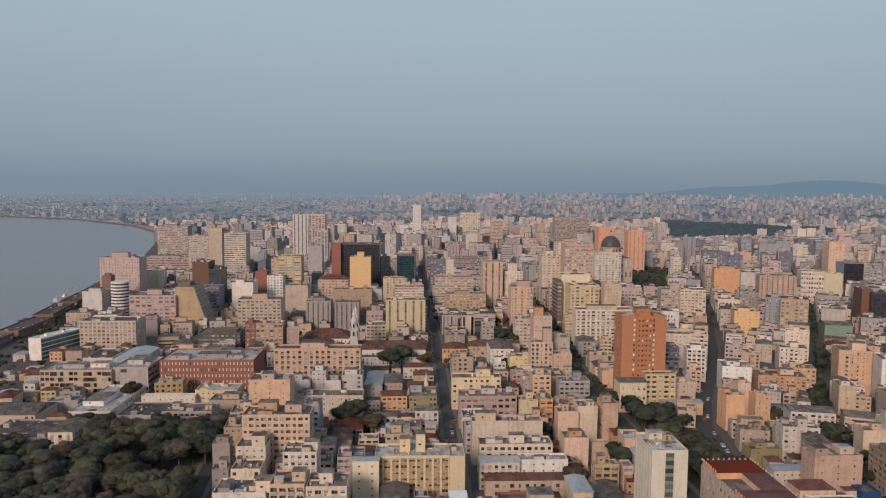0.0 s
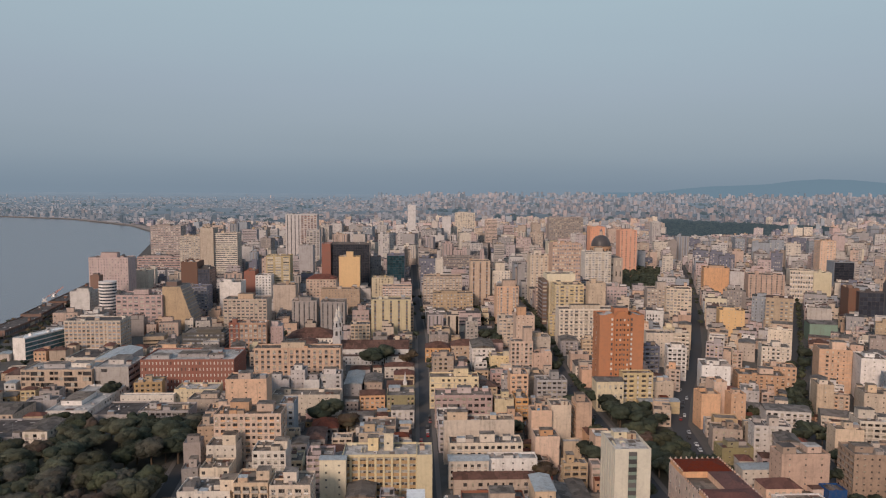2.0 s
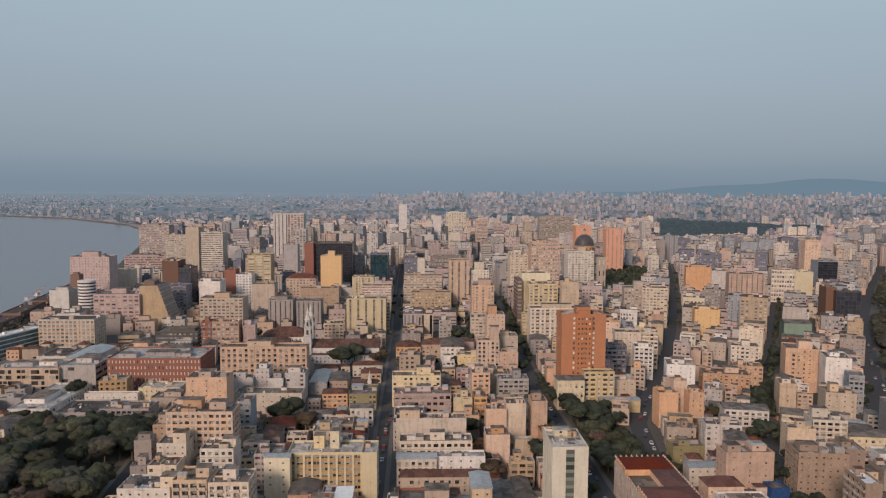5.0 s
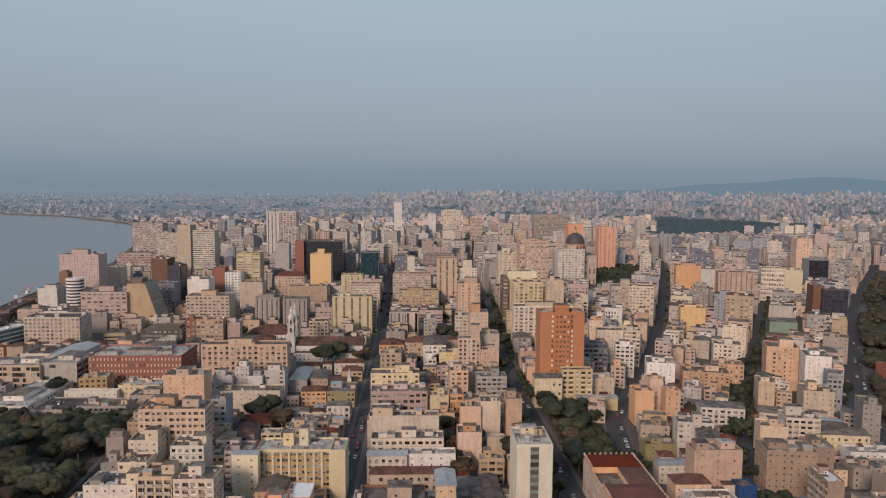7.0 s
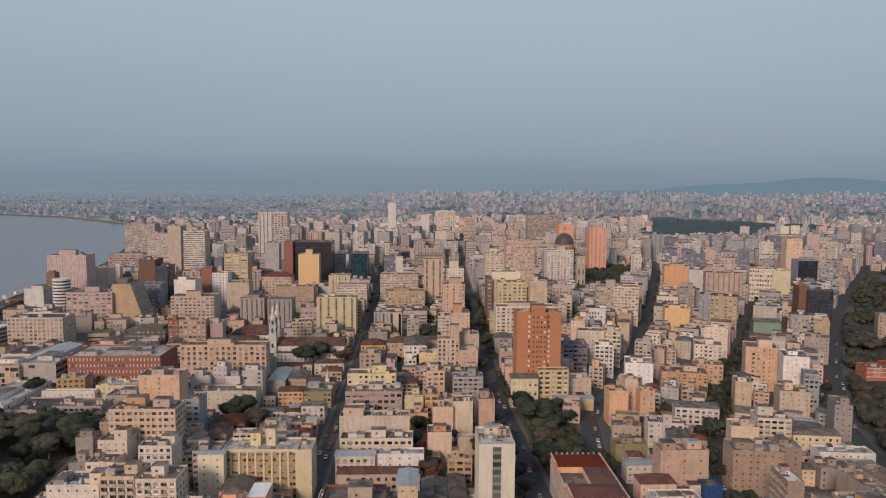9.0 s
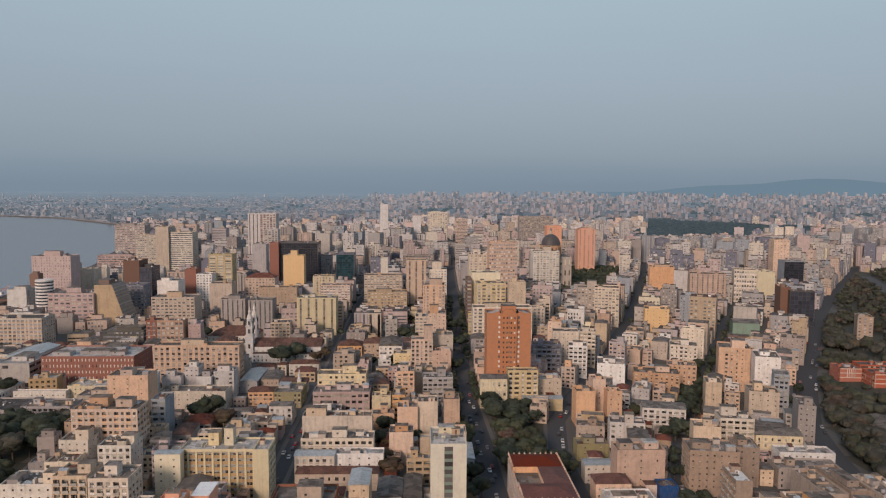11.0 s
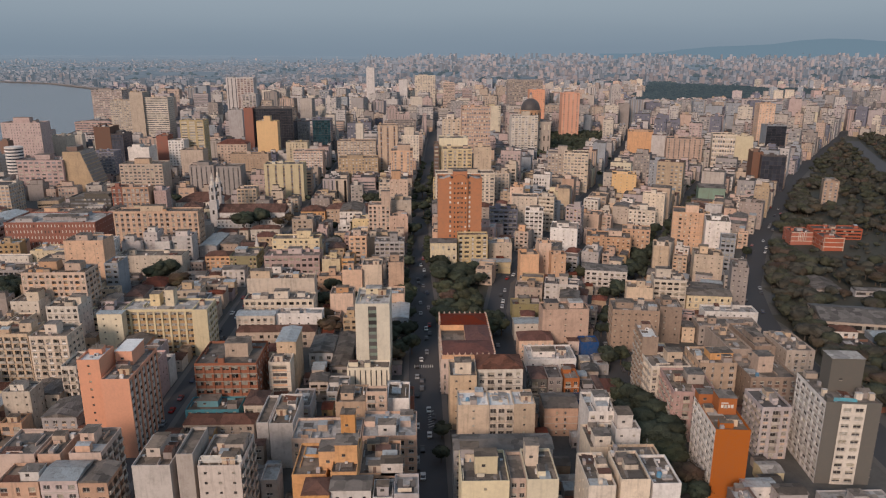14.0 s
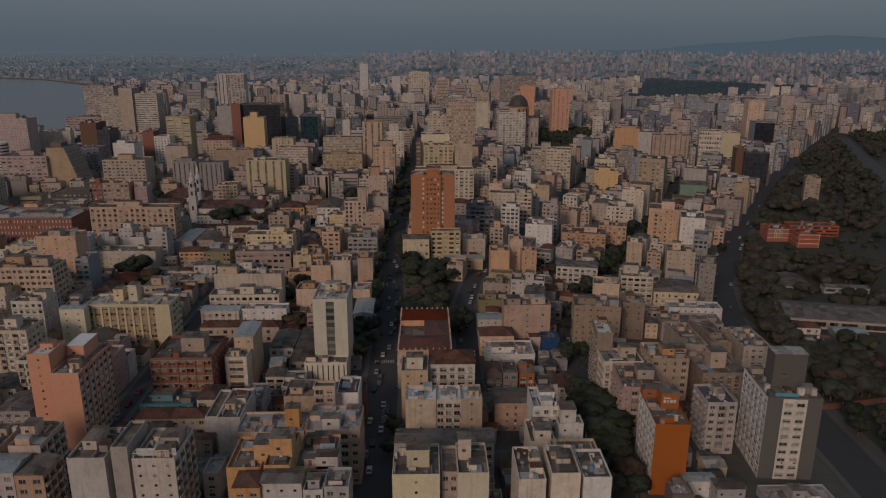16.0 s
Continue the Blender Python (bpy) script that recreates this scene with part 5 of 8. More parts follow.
block(-276.4, 592.0, 45.9, 22.0, 26.3, wall='ivory', front='dense', nf=8, nb=13, right='dense', left='few', accent='peach', roof='dark', blinds=0.0, name='office_building', detail=1)
block(-303.2, 564.3, 11.7, 70.0, 18.0, yaw=-16, wall='white', front='blank', right='glassband', left='blank', nf=5, accent='pane', roof='white', detail=1, name='office_building')
block(-246.0, 530.0, 22.0, 32.0, 10.0, wall='ivory', front='few', right='few', left='few', roof='dark', name='warehouse', detail=1)
block(-222.5, 524.0, 20.0, 42.0, 9.5, wall='chalk', front='few', right='few', left='few', roof='metal', name='warehouse', detail=1)
block(-188.0, 548.0, 26.0, 13.0, 13.0, wall='peach', front='balc', nf=4, right='apt', left='few', detail=1)
block(-96.0, 604.0, 42.0, 28.0, 8.5, wall='ivory', front='slit', nf=2, right='few', left='few', roof='tile', name='parish_hall', category='hall', detail=1)
block(-270.4, 680.0, 43.3, 26.0, 34.4, wall='rose', front='dense', nf=9, nb=8, right='blank', left='few', accent='rose', boxes=[(0.3, 0.4, 14, 8, 4)], name='office_building', detail=1)
block(-335.2, 726.0, 19.6, 20.0, 31.5, wall='white', front='blank', right='apt', left='blank', name='office_building', detail=1)
block(-327.9, 755.7, 9.3, 10.0, 44.0, wall='brown', front='blank', right='blank', left='blank', name='office_building', detail=1)
block(-349.0, 800.0, 43.2, 22.0, 58.8, wall='rose', front='slit', nb=14, right='few', left='few', boxes=[(0.25, 0.3, 18, 8, 5)], name='office_building', detail=1)
block(-325.4, 849.9, 22.4, 20.0, 38.0, wall='ivory', front='blank', right='few', left='few', detail=1)
block(-415.8, 1110.2, 67.9, 20.0, 30.0, wall='rose', front='band', nf=8, right='few', left='few', detail=1, name='office_building')
block(-222.4, 735.1, 21.8, 20.0, 35.0, wall='slate', front='dense', right='dense', left='few', detail=1, name='office_building')
block(-321.1, 1022.0, 28.5, 22.0, 68.4, wall='cream', front='dense', nb=9, right='dense', left='dense', accent='ivory', detail=1, name='office_tower')
block(-291.2, 1018.0, 18.5, 26.0, 80.0, wall='cream', front='blank', nb=4, right='dense', left='few', detail=1, name='office_tower')
block(-272.7, 1022.0, 32.6, 26.0, 72.6, wall='cream', front='band', nb=10, right='dense', left='few', accent='ivory', detail=1, name='office_tower')
block(-437.1, 1226.4, 51.1, 26.0, 72.0, wall='taupe', front='dense', nb=12, right='dense', left='few', accent='rose', detail=1, name='office_tower')
block(-191.3, 748.3, 22.3, 22.0, 38.0, wall='white', front='blank', right='few', left='few', detail=1)
block(-162.6, 655.0, 39.7, 22.0, 34.5, wall='beige', front='dense', nf=11, nb=10, right='few', left='apt', accent='beige', boxes=[(0.3, 0.3, 14, 7, 4)], detail=1)
block(-136.1, 572.0, 8.2, 12.0, 28.2, wall='brick', front='apt', nf=7, nb=2, right='few', left='few', boxes=[], detail=1)
block(-127.8, 572.4, 21.6, 12.0, 28.0, wall='pink', front='dense', nf=7, nb=6, right='few', left='few', detail=1)
block(-178.1, 585.9, 34.5, 24.0, 17.0, wall='charcoal', front='band', nf=5, right='band', left='few', detail=1, name='office_building')
block(-176.1, 791.5, 12.4, 18.0, 45.0, wall='brick', front='blank', right='few', left='few', detail=1)
block(-163.5, 791.3, 17.3, 18.0, 40.0, wall='white', front='apt', nb=5, right='few', left='few', detail=1)
block(-155.6, 812.0, 26.8, 20.0, 60.2, wall='yellow', front='balc', nb=3, right='apt', left='few', detail=1)
block(-134.3, 741.6, 23.4, 18.0, 36.0, wall='beige', front='blank', right='few', left='few', detail=1)
block(-101.7, 665.0, 23.2, 20.0, 31.4, wall='taupe', front='ribs', nb=5, right='few', left='few', accent='dark', detail=1)
block(-74.0, 658.0, 22.5, 20.0, 31.4, wall='taupe', front='ribs', nb=5, right='few', left='few', accent='dark', detail=1)
block(-25.8, 642.0, 35.9, 18.0, 35.5, wall='custard', front='ribs', nb=5, right='apt', left='few', accent='fawn', detail=1, z=0.6)
block(-76.7, 844.5, 24.7, 14.0, 56.0, wall='sand', front='blank', right='apt', left='blank', boxes=[(0.35, 0.1, 8, 8, 6, 'sand')], detail=1)
block(-86.1, 754.9, 40.7, 14.0, 30.0, wall='beige', front='few', right='few', left='few', detail=1)
block(-104.6, 773.0, 32.4, 18.0, 38.0, wall='peach', front='apt', nb=9, right='few', left='few', roof='redtile', detail=1)
block(-92.8, 905.0, 48.6, 30.0, 66.9, wall='dark', front='glass', nf=20, nb=16, right='glass', left='blank', accent='tint', detail=1, name='office_tower')
block(-104.4, 900.0, 11.3, 22.0, 67.1, wall='brick', front='blank', right='blank', left='blank', detail=1, name='office_tower')
block(-23.2, 925.0, 23.5, 26.0, 50.7, wall='slate', front='glass', nf=16, nb=6, right='glass', left='few', accent='teal', detail=1, name='office_tower')
block(-35.4, 803.3, 24.3, 16.0, 36.0, wall='yellow', front='apt', nb=7, right='few', left='few', detail=1, z=0.2)
block(-21.7, 769.7, 32.0, 20.0, 30.0, wall='pink', front='dense', right='few', left='few', accent='white', detail=1, z=0.5)
block(-203.7, 1200.0, 25.3, 24.0, 93.3, wall='chalk', front='ribs', nb=4, right='apt', left='blank', accent='dark', detail=1, name='apartment_tower')
block(-165.5, 1119.0, 25.4, 24.0, 96.3, wall='chalk', front='dense', nb=5, right='blank', left='few', accent='brick', detail=1, name='apartment_tower')
block(-154.2, 1100.0, 20.7, 16.0, 72.7, wall='chalk', front='dense', nb=4, right='blank', left='few', detail=1, name='apartment_tower')
block(-147.2, 987.4, 19.4, 18.0, 58.0, wall='grey', front='blank', right='few', left='few', detail=1)

# middle distance on the rising ground
block(38.8, 861.2, 9.0, 12.0, 50.0, wall='ivory', front='blank', right='blank', left='blank', detail=1, z=1.3)
block(23.4, 798.5, 43.5, 18.0, 36.0, wall='beige', front='dense', nb=12, right='few', left='few', detail=1, accent='ivory', z=2.2)
block(32.9, 724.0, 40.8, 18.0, 26.0, wall='tan', front='apt', nb=12, right='few', left='few', detail=1, z=3.8)
block(72.7, 748.0, 21.0, 20.0, 54.0, wall='beige', front='ribs', nb=3, right='few', left='few', accent='brown', detail=1, z=6.7)
block(96.6, 755.5, 19.5, 20.0, 40.0, wall='ivory', front='apt', right='few', left='few', detail=1, boxes=[(0.2, 0.2, 10, 8, 8)], z=9.7)
block(90.2, 654.3, 20.5, 22.0, 36.0, wall='peach', front='apt', nb=7, right='mixed', left='few', detail=1, boxes=[(0.3, 0.2, 12, 8, 5)], z=10.5)
block(142.2, 783.0, 25.3, 22.0, 52.0, wall='ivory', front='apt', nb=5, right='few', left='ribs', detail=1, boxes=[(0.2, 0.3, 8, 8, 5)], z=11.7)
block(130.6, 641.0, 4.6, 24.0, 40.0, wall='brown', front='band', nf=11, right='few', left='band', detail=1, z=13.8)
block(135.4, 646.2, 26.4, 20.0, 44.0, wall='custard', front='blank', right='few', left='blank', detail=1, z=15.2)
block(138.2, 620.0, 25.8, 22.0, 38.4, wall='yellow', front='mixed', nf=12, nb=6, right='apt', left='mixed', detail=1, z=14.3)
block(165.4, 608.8, 14.9, 10.9, 42.0, wall='cream', front='few', nb=2, right='few', left='few', detail=1, z=13.7)
block(130.7, 563.6, 48.4, 16.0, 30.0, wall='ivory', front='mixed', nb=12, right='few', left='few', detail=1, z=10.5)
block(93.8, 548.7, 14.4, 18.0, 31.0, wall='peach', front='few', nb=4, right='few', left='few', detail=1, boxes=[(0.1, 0.3, 7, 7, 6)], z=6.7)
block(162.3, 760.0, 30.8, 22.0, 65.7, wall='pink', front='dense', nb=12, nf=16, right='dense', left='few', accent='pink', detail=1, name='hotel_building', z=13.1)
block(212.5, 1055.0, 23.0, 22.0, 58.0, wall='yellow', front='apt', nb=6, right='few', left='few', detail=1, z=0.2)
block(234.7, 911.0, 34.1, 24.0, 55.0, wall='ivory', front='mixed', nb=8, right='few', left='few', detail=1, boxes=[(0.4, 0.2, 10, 8, 5)], z=1.5)
block(244.9, 692.0, 24.3, 20.0, 31.4, yaw=-10, wall='beige', front='apt', right='mixed', left='apt', detail=1, boxes=[(0.4, 0.3, 9, 8, 6)], z=7.8)
block(256.6, 670.5, 23.2, 20.0, 36.0, yaw=-14, wall='ivory', front='balc', right='few', left='apt', detail=1, z=6.2)
block(375.0, 870.0, 29.8, 24.0, 40.7, yaw=-14, wall='peach', front='blank', right='few', left='apt', detail=1)
block(405.5, 815.0, 39.9, 22.0, 38.8, yaw=-14, wall='pink', front='ribs', nb=7, right='few', left='few', accent='beige', detail=1)
block(471.5, 845.0, 26.0, 22.0, 40.2, yaw=-16, wall='ivory', front='dense', nb=9, nf=7, right='blank', left='few', accent='white', detail=1)
block(496.7, 837.6, 20.0, 20.0, 38.5, yaw=-16, wall='custard', front='blank', right='few', left='blank', detail=1)
block(577.3, 930.0, 25.9, 24.0, 42.2, yaw=-8, wall='bluegrey', front='glass', nb=4, nf=12, right='glass', left='few', accent='tint', detail=1, name='office_tower')
block(597.5, 1000.0, 21.7, 22.0, 65.3, yaw=-8, wall='peach', front='apt', nb=5, right='apt', left='apt', detail=1, name='apartment_tower')
block(456.2, 702.1, 9.9, 24.0, 38.0, yaw=-14, wall='brown', front='blank', right='blank', left='blank', detail=1, name='office_building')
block(460.9, 691.9, 23.0, 9.9, 36.0, yaw=-14, wall='dark', front='glass', nb=6, nf=8, right='glass', left='blank', accent='tint', detail=1, name='office_building')
block(297.4, 643.2, 22.1, 18.0, 24.0, yaw=-14, wall='sand', front='few', nb=4, right='apt', left='few', detail=1, z=2.0)
block(373.4, 625.3, 23.2, 20.0, 16.0, yaw=-16, wall='green', front='blank', right='blank', left='blank', detail=1, roof='sheet')
block(337.4, 1110.0, 27.1, 22.0, 73.4, wall='salmon', front='slit', nb=4, right='apt', left='blank', detail=1, name='apartment_tower')
block(281.2, 1075.0, 22.7, 22.0, 80.3, wall='salmon', front='few', right='few', left='few', detail=1, name='apartment_tower')
block(501.0, 1445.0, 18.9, 16.0, 71.0, wall='chalk', front='apt', nb=4, right='few', left='few', detail=1, name='apartment_tower')
block(297.5, 1500.0, 72.6, 26.0, 78.4, wall='taupe', front='dense', nb=16, right='few', left='few', detail=1)
block(-3.6, 1600.0, 17.7, 16.0, 100.7, wall='chalk', front='few', nb=2, right='few', left='few', detail=1, name='apartment_tower')
block(70.6, 1500.0, 17.9, 20.0, 78.3, wall='chalk', front='blank', right='few', left='few', detail=1, name='apartment_tower')
block(103.2, 1600.0, 44.6, 24.0, 83.6, wall='ivory', front='dense', nb=8, right='few', left='few', detail=1, name='apartment_tower')
block(162.7, 1500.0, 24.0, 24.0, 72.8, wall='pink', front='band', nb=8, right='few', left='few', detail=1, name='apartment_tower')
block(34.3, 1373.2, 104.2, 26.0, 34.0, wall='grey', front='band', right='few', left='few', detail=1, name='office_building')
block(59.6, 1124.1, 49.5, 26.0, 30.0, wall='taupe', front='band', right='few', left='few', detail=1, name='office_building')
block(-247.7, 800.0, 18.0, 26.0, 54.0, wall='brown', front='blank', right='blank', left='blank', detail=1, name='office_building')
block(-229.5, 800.0, 13.4, 26.0, 46.5, wall='dark', front='glass', nf=14, nb=6, right='glass', left='blank', accent='tint', detail=1, name='office_building')
block(218.9, 175.3, 9.7, 4.5, 8.0, wall='white', front='few', right='few', left='few', roof='metal')
block(226.7, 169.7, 8.6, 5.4, 9.0, wall='grey', front='few', right='few', left='few', roof='sheet')


# ---- trees and cars ----
def ball_points(level):
    bm = bmesh.new()
    bmesh.ops.create_icosphere(bm, subdivisions=level, radius=1.0)
    bm.verts.ensure_lookup_table()
    out = [v.co.copy() for v in bm.verts], [[v.index for v in f.verts] for f in bm.faces]
    bm.free()
    return out


BALLS = {1: ball_points(1), 2: ball_points(2), 3: ball_points(3)}


def leaf_cloud(s, lobes, n, size, mat, rg, level=1):
    """A crown: each lobe a lumpy dark inner mass under many small tilted leaf clumps."""
    for (cx, cy, cz, rx, rz) in lobes:
        pts, faces = BALLS[level]
        seed, k0, base = rg.uniform(0, 50), 0.90, len(s.v)
        for v in pts:
            k = 0.92 * k0 * (1 + 0.40 * noise.noise(v * 1.7 + Vector((seed, 0, 0))) + 0.30 * noise.noise(v * 5.0 + Vector((seed, 9, 0))))
            s.v.append((cx + v.x * rx * k, cy + v.y * rx * k, cz + v.z * rz * k))
        slot = s.slot(mat)
        for f in faces:
            s.f.append(tuple(base + i for i in f))
            s.m.append(slot)
        for i in range(n):
            v = Vector((rg.gauss(0, 1), rg.gauss(0, 1), rg.gauss(0, 1))).normalized()
            if v.z < -0.35:
                v.z *= -0.6
            k = k0 * (1 + 0.40 * noise.noise(v * 1.7 + Vector((seed, 0, 0))) + 0.30 * noise.noise(v * 5.0 + Vector((seed, 9, 0)))) * rg.uniform(0.86, 1.20)
            p = Vector((cx + v.x * rx * k, cy + v.y * rx * k, cz + v.z * rz * k))
            nrm = (v + 0.62 * Vector((rg.uniform(-1, 1), rg.uniform(-1, 1), rg.uniform(-0.6, 1)))).normalized()
            a = nrm.orthogonal().normalized()
            b = nrm.cross(a)
            t = rg.uniform(0, 6.3)
            a, b = a * math.cos(t) + b * math.sin(t), b * math.cos(t) - a * math.sin(t)
            w, h = size * rg.uniform(0.6, 1.2), size * rg.uniform(0.6, 1.1)
            s.face([tuple(p - a * w), tuple(p - b * h), tuple(p + a * w + nrm * 0.1 * size), tuple(p + b * h)], mat)


def smooth(me):
    me.polygons.foreach_set("use_smooth", [True] * len(me.polygons))
    return me


def lobes_of(rg, k=6):
    out = [(rg.uniform(-0.05, 0.05), rg.uniform(-0.05, 0.05), 0.60, 0.36, 0.27)]
    for i in range(k):
        t, r = 2 * math.pi * i / k + rg.uniform(-0.5, 0.5), rg.uniform(0.14, 0.30)
        out.append((r * math.cos(t), r * math.sin(t), rg.uniform(0.48, 0.74), rg.uniform(0.15, 0.24), rg.uniform(0.12, 0.19)))
    return out


def tree_meshes(seed, mat):
    rg = random.Random(seed)
    lobes = lobes_of(rg, 7)
    c = Shape()
    leaf_cloud(c, lobes[:1], 240, 0.020, mat, rg, 3)
    leaf_cloud(c, lobes[1:], 80, 0.020, mat, rg, 2)
    t = Shape()
    t.drum(0, 0, 0, 0.32, 0.028, 0.020, BARK, 7, cap=False)
    for (x, y, z, r, q) in lobes[1::2]:
        for k in range(3):
            f0, f1 = k / 3, (k + 1) / 3
            a, b = (x * f0, y * f0, 0.30 + (z - 0.32) * f0), (x * f1, y * f1, 0.30 + (z - 0.32) * f1)
            w0, w1 = 0.014 * (1 - 0.8 * f0), 0.014 * (1 - 0.8 * f1)
            for (u, v) in (((-1, 0), (1, 0)), ((0, -1), (0, 1))):
                t.face([(a[0] + u[0] * w0, a[1] + u[1] * w0, a[2]), (a[0] + v[0] * w0, a[1] + v[1] * w0, a[2]), (b[0] + v[0] * w1, b[1] + v[1] * w1, b[2]), (b[0] + u[0] * w1, b[1] + u[1] * w1, b[2])], BARK)
    crown = c.mesh("crown")
    crown.polygons.foreach_set("use_smooth", [True] * len(crown.polygons))
    return t.mesh("trunk"), crown


TREES = [[tree_meshes(11 * k + i, (LEAVES + PARK_LEAVES)[k]) for i in range(4)] for k in range(6)]
TREE_LABELS = ("dark green broadleaf tree with a dense crown", "mid-green spreading tree with an uneven crown", "autumn-brown tree with a thinning crown", "grey-green park tree with a dense crown", "dusky grey-green park tree with spreading crown", "brownish park tree with a thinning crown")
wood = random.Random(3)
TRUNKS = []


def tree(x, y, h, k=0, group="trees of streets and squares"):
    o = new("tree")
    wide = h * wood.uniform(0.95, 1.3)
    o.matrix_basis = pose(x, y, ground_z(x, y) - 0.1, 0, 0, wood.uniform(0, 360)) @ Matrix.Diagonal((wide, wide, h, 1))
    t, c = wood.choice(TREES[k])
    part("trunk", None, o, me=t)
    part("crown", None, o, me=c)
    TRUNKS.append((x, y))
    return tagged(o, TREE_LABELS[k], "tree", group)


def is_open(x, y, g=2.0):
    return not any(abs(o[0] - x) < 130 and abs(o[1] - y) < 130 and inside(x, y, o, g) for o in FOOT) and all((x - a) ** 2 + (y - b) ** 2 > 20 for a, b in TRUNKS)


# ---- single trees ----
tree(131.0, 389.5, 16.5, 0)
tree(297.0, 214.0, 9.0, 1)
tree(303.0, 206.0, 8.0, 0)
tree(300.5, 225.0, 9.0, 0)
tree(308.0, 217.0, 10.0, 1)
tree(299.0, 196.0, 7.0, 2)
tree(127.0, 219.0, 7.0, 0)
tree(126.3, 203.5, 7.0, 0)
tree(132.2, 397.6, 14.2, 0)
tree(141.5, 351.9, 13.0, 1)
tree(140.8, 334.0, 14.2, 1)
tree(134.5, 353.9, 11.8, 2)
tree(110.3, 422.1, 11.8, 0)
tree(113.1, 494.7, 13.0, 0)
tree(120.9, 554.4, 13.0, 0)
tree(119.7, 607.8, 14.2, 0)
tree(106.8, 374.3, 13.0, 1)
tree(102.0, 332.9, 15.3, 0)
tree(110.5, 327.0, 14.2, 0)
tree(110.3, 350.3, 14.2, 1)
tree(103.7, 302.0, 13.0, 0)
tree(68.5, 375.8, 13.0, 0)
tree(66.5, 354.1, 11.8, 0)
tree(84.6, 363.6, 9.4, 0)
tree(73.9, 316.2, 11.8, 2)
tree(69.4, 328.3, 11.8, 2)
tree(-17.9, 525.3, 20.1, 0)
tree(-9.5, 541.4, 18.9, 0)
tree(6.6, 534.5, 11.8, 2)
tree(11.3, 552.1, 10.6, 2)
tree(-34.4, 403.0, 17.7, 0)
tree(-39.4, 399.2, 15.3, 0)
tree(-22.9, 387.9, 13.0, 2)
tree(74.5, 594.7, 15.3, 0)
tree(89.2, 599.6, 16.5, 0)
tree(81.5, 580.2, 14.2, 0)
tree(68.4, 518.3, 11.8, 0)
tree(71.7, 500.0, 10.6, 0)
tree(-179.9, 451.0, 14.2, 0)
tree(-64.7, 400.4, 10.6, 0)
tree(219.2, 412.0, 11.8, 1)
tree(250.5, 418.3, 14.2, 0)
tree(270.5, 462.5, 14.2, 0)
tree(287.5, 499.3, 14.2, 0)
tree(235.5, 382.3, 13.0, 0)
tree(302.2, 524.0, 14.2, 0)
tree(207.7, 398.4, 9.4, 1)
tree(212.9, 310.2, 11.8, 0)
tree(224.9, 373.8, 10.6, 0)
tree(185.6, 532.6, 11.8, 0)
tree(193.9, 530.2, 10.6, 0)
tree(134.3, 525.5, 10.6, 1)
tree(50.4, 522.5, 9.4, 0)
tree(57.7, 482.6, 9.4, 0)
tree(199.3, 216.8, 14.9, 0)
tree(199.1, 206.9, 14.9, 0)
tree(207.4, 224.3, 13.8, 0)
tree(204.0, 231.0, 13.8, 0)
tree(202.9, 203.0, 14.9, 0)
tree(207.3, 213.8, 13.8, 0)
tree(197.3, 197.0, 13.8, 1)
tree(201.9, 193.4, 13.8, 1)
tree(203.7, 184.7, 12.6, 2)
tree(202.0, 239.6, 12.6, 0)
tree(209.4, 281.4, 10.3, 1)
tree(203.0, 276.5, 11.5, 0)
tree(280.1, 470.1, 11.5, 0)
tree(270.3, 456.8, 11.5, 0)
tree(289.7, 488.7, 11.5, 0)
tree(328.7, 440.9, 10.3, 0)
tree(347.1, 461.7, 10.3, 0)
tree(159.0, 316.1, 10.3, 1)
tree(210.3, 420.1, 10.3, 2)
tree(259.7, 433.1, 12.6, 0)
tree(330.1, 553.9, 13.8, 0)
tree(315.0, 528.5, 13.8, 0)
tree(111.7, 556.5, 13.8, 0)
tree(111.0, 495.1, 12.6, 0)
tree(108.4, 396.2, 11.5, 0)
tree(111.3, 361.6, 13.8, 1)
tree(107.4, 343.6, 13.8, 1)
tree(111.7, 309.7, 12.6, 0)
tree(114.9, 293.8, 11.5, 0)
tree(107.5, 284.5, 9.2, 2)
tree(64.0, 326.0, 10.3, 2)
tree(109.9, 289.2, 10.3, 0)
tree(125.5, 425.1, 13.8, 0)
tree(416.6, 1373.4, 12, 0)
tree(402.6, 1258.4, 13, 0)
tree(355.3, 1123.6, 13, 0)
tree(392.3, 1165.7, 13, 0)
tree(346.0, 1170.4, 12, 0)
tree(318.8, 900.8, 12, 0)
tree(245.8, 852.0, 12, 0)
tree(252.0, 826.4, 12, 0)
tree(357.8, 1263.3, 12, 0)
tree(450.6, 1374.4, 12, 0)
tree(459.2, 1318.1, 12, 0)
tree(137.9, 707.2, 10, 0)
tree(81.2, 602.1, 12, 0)
tree(-61.9, 1137.6, 9, 0)
tree(-105.0, 632.5, 12, 0)
tree(-119.2, 702.3, 12, 0)


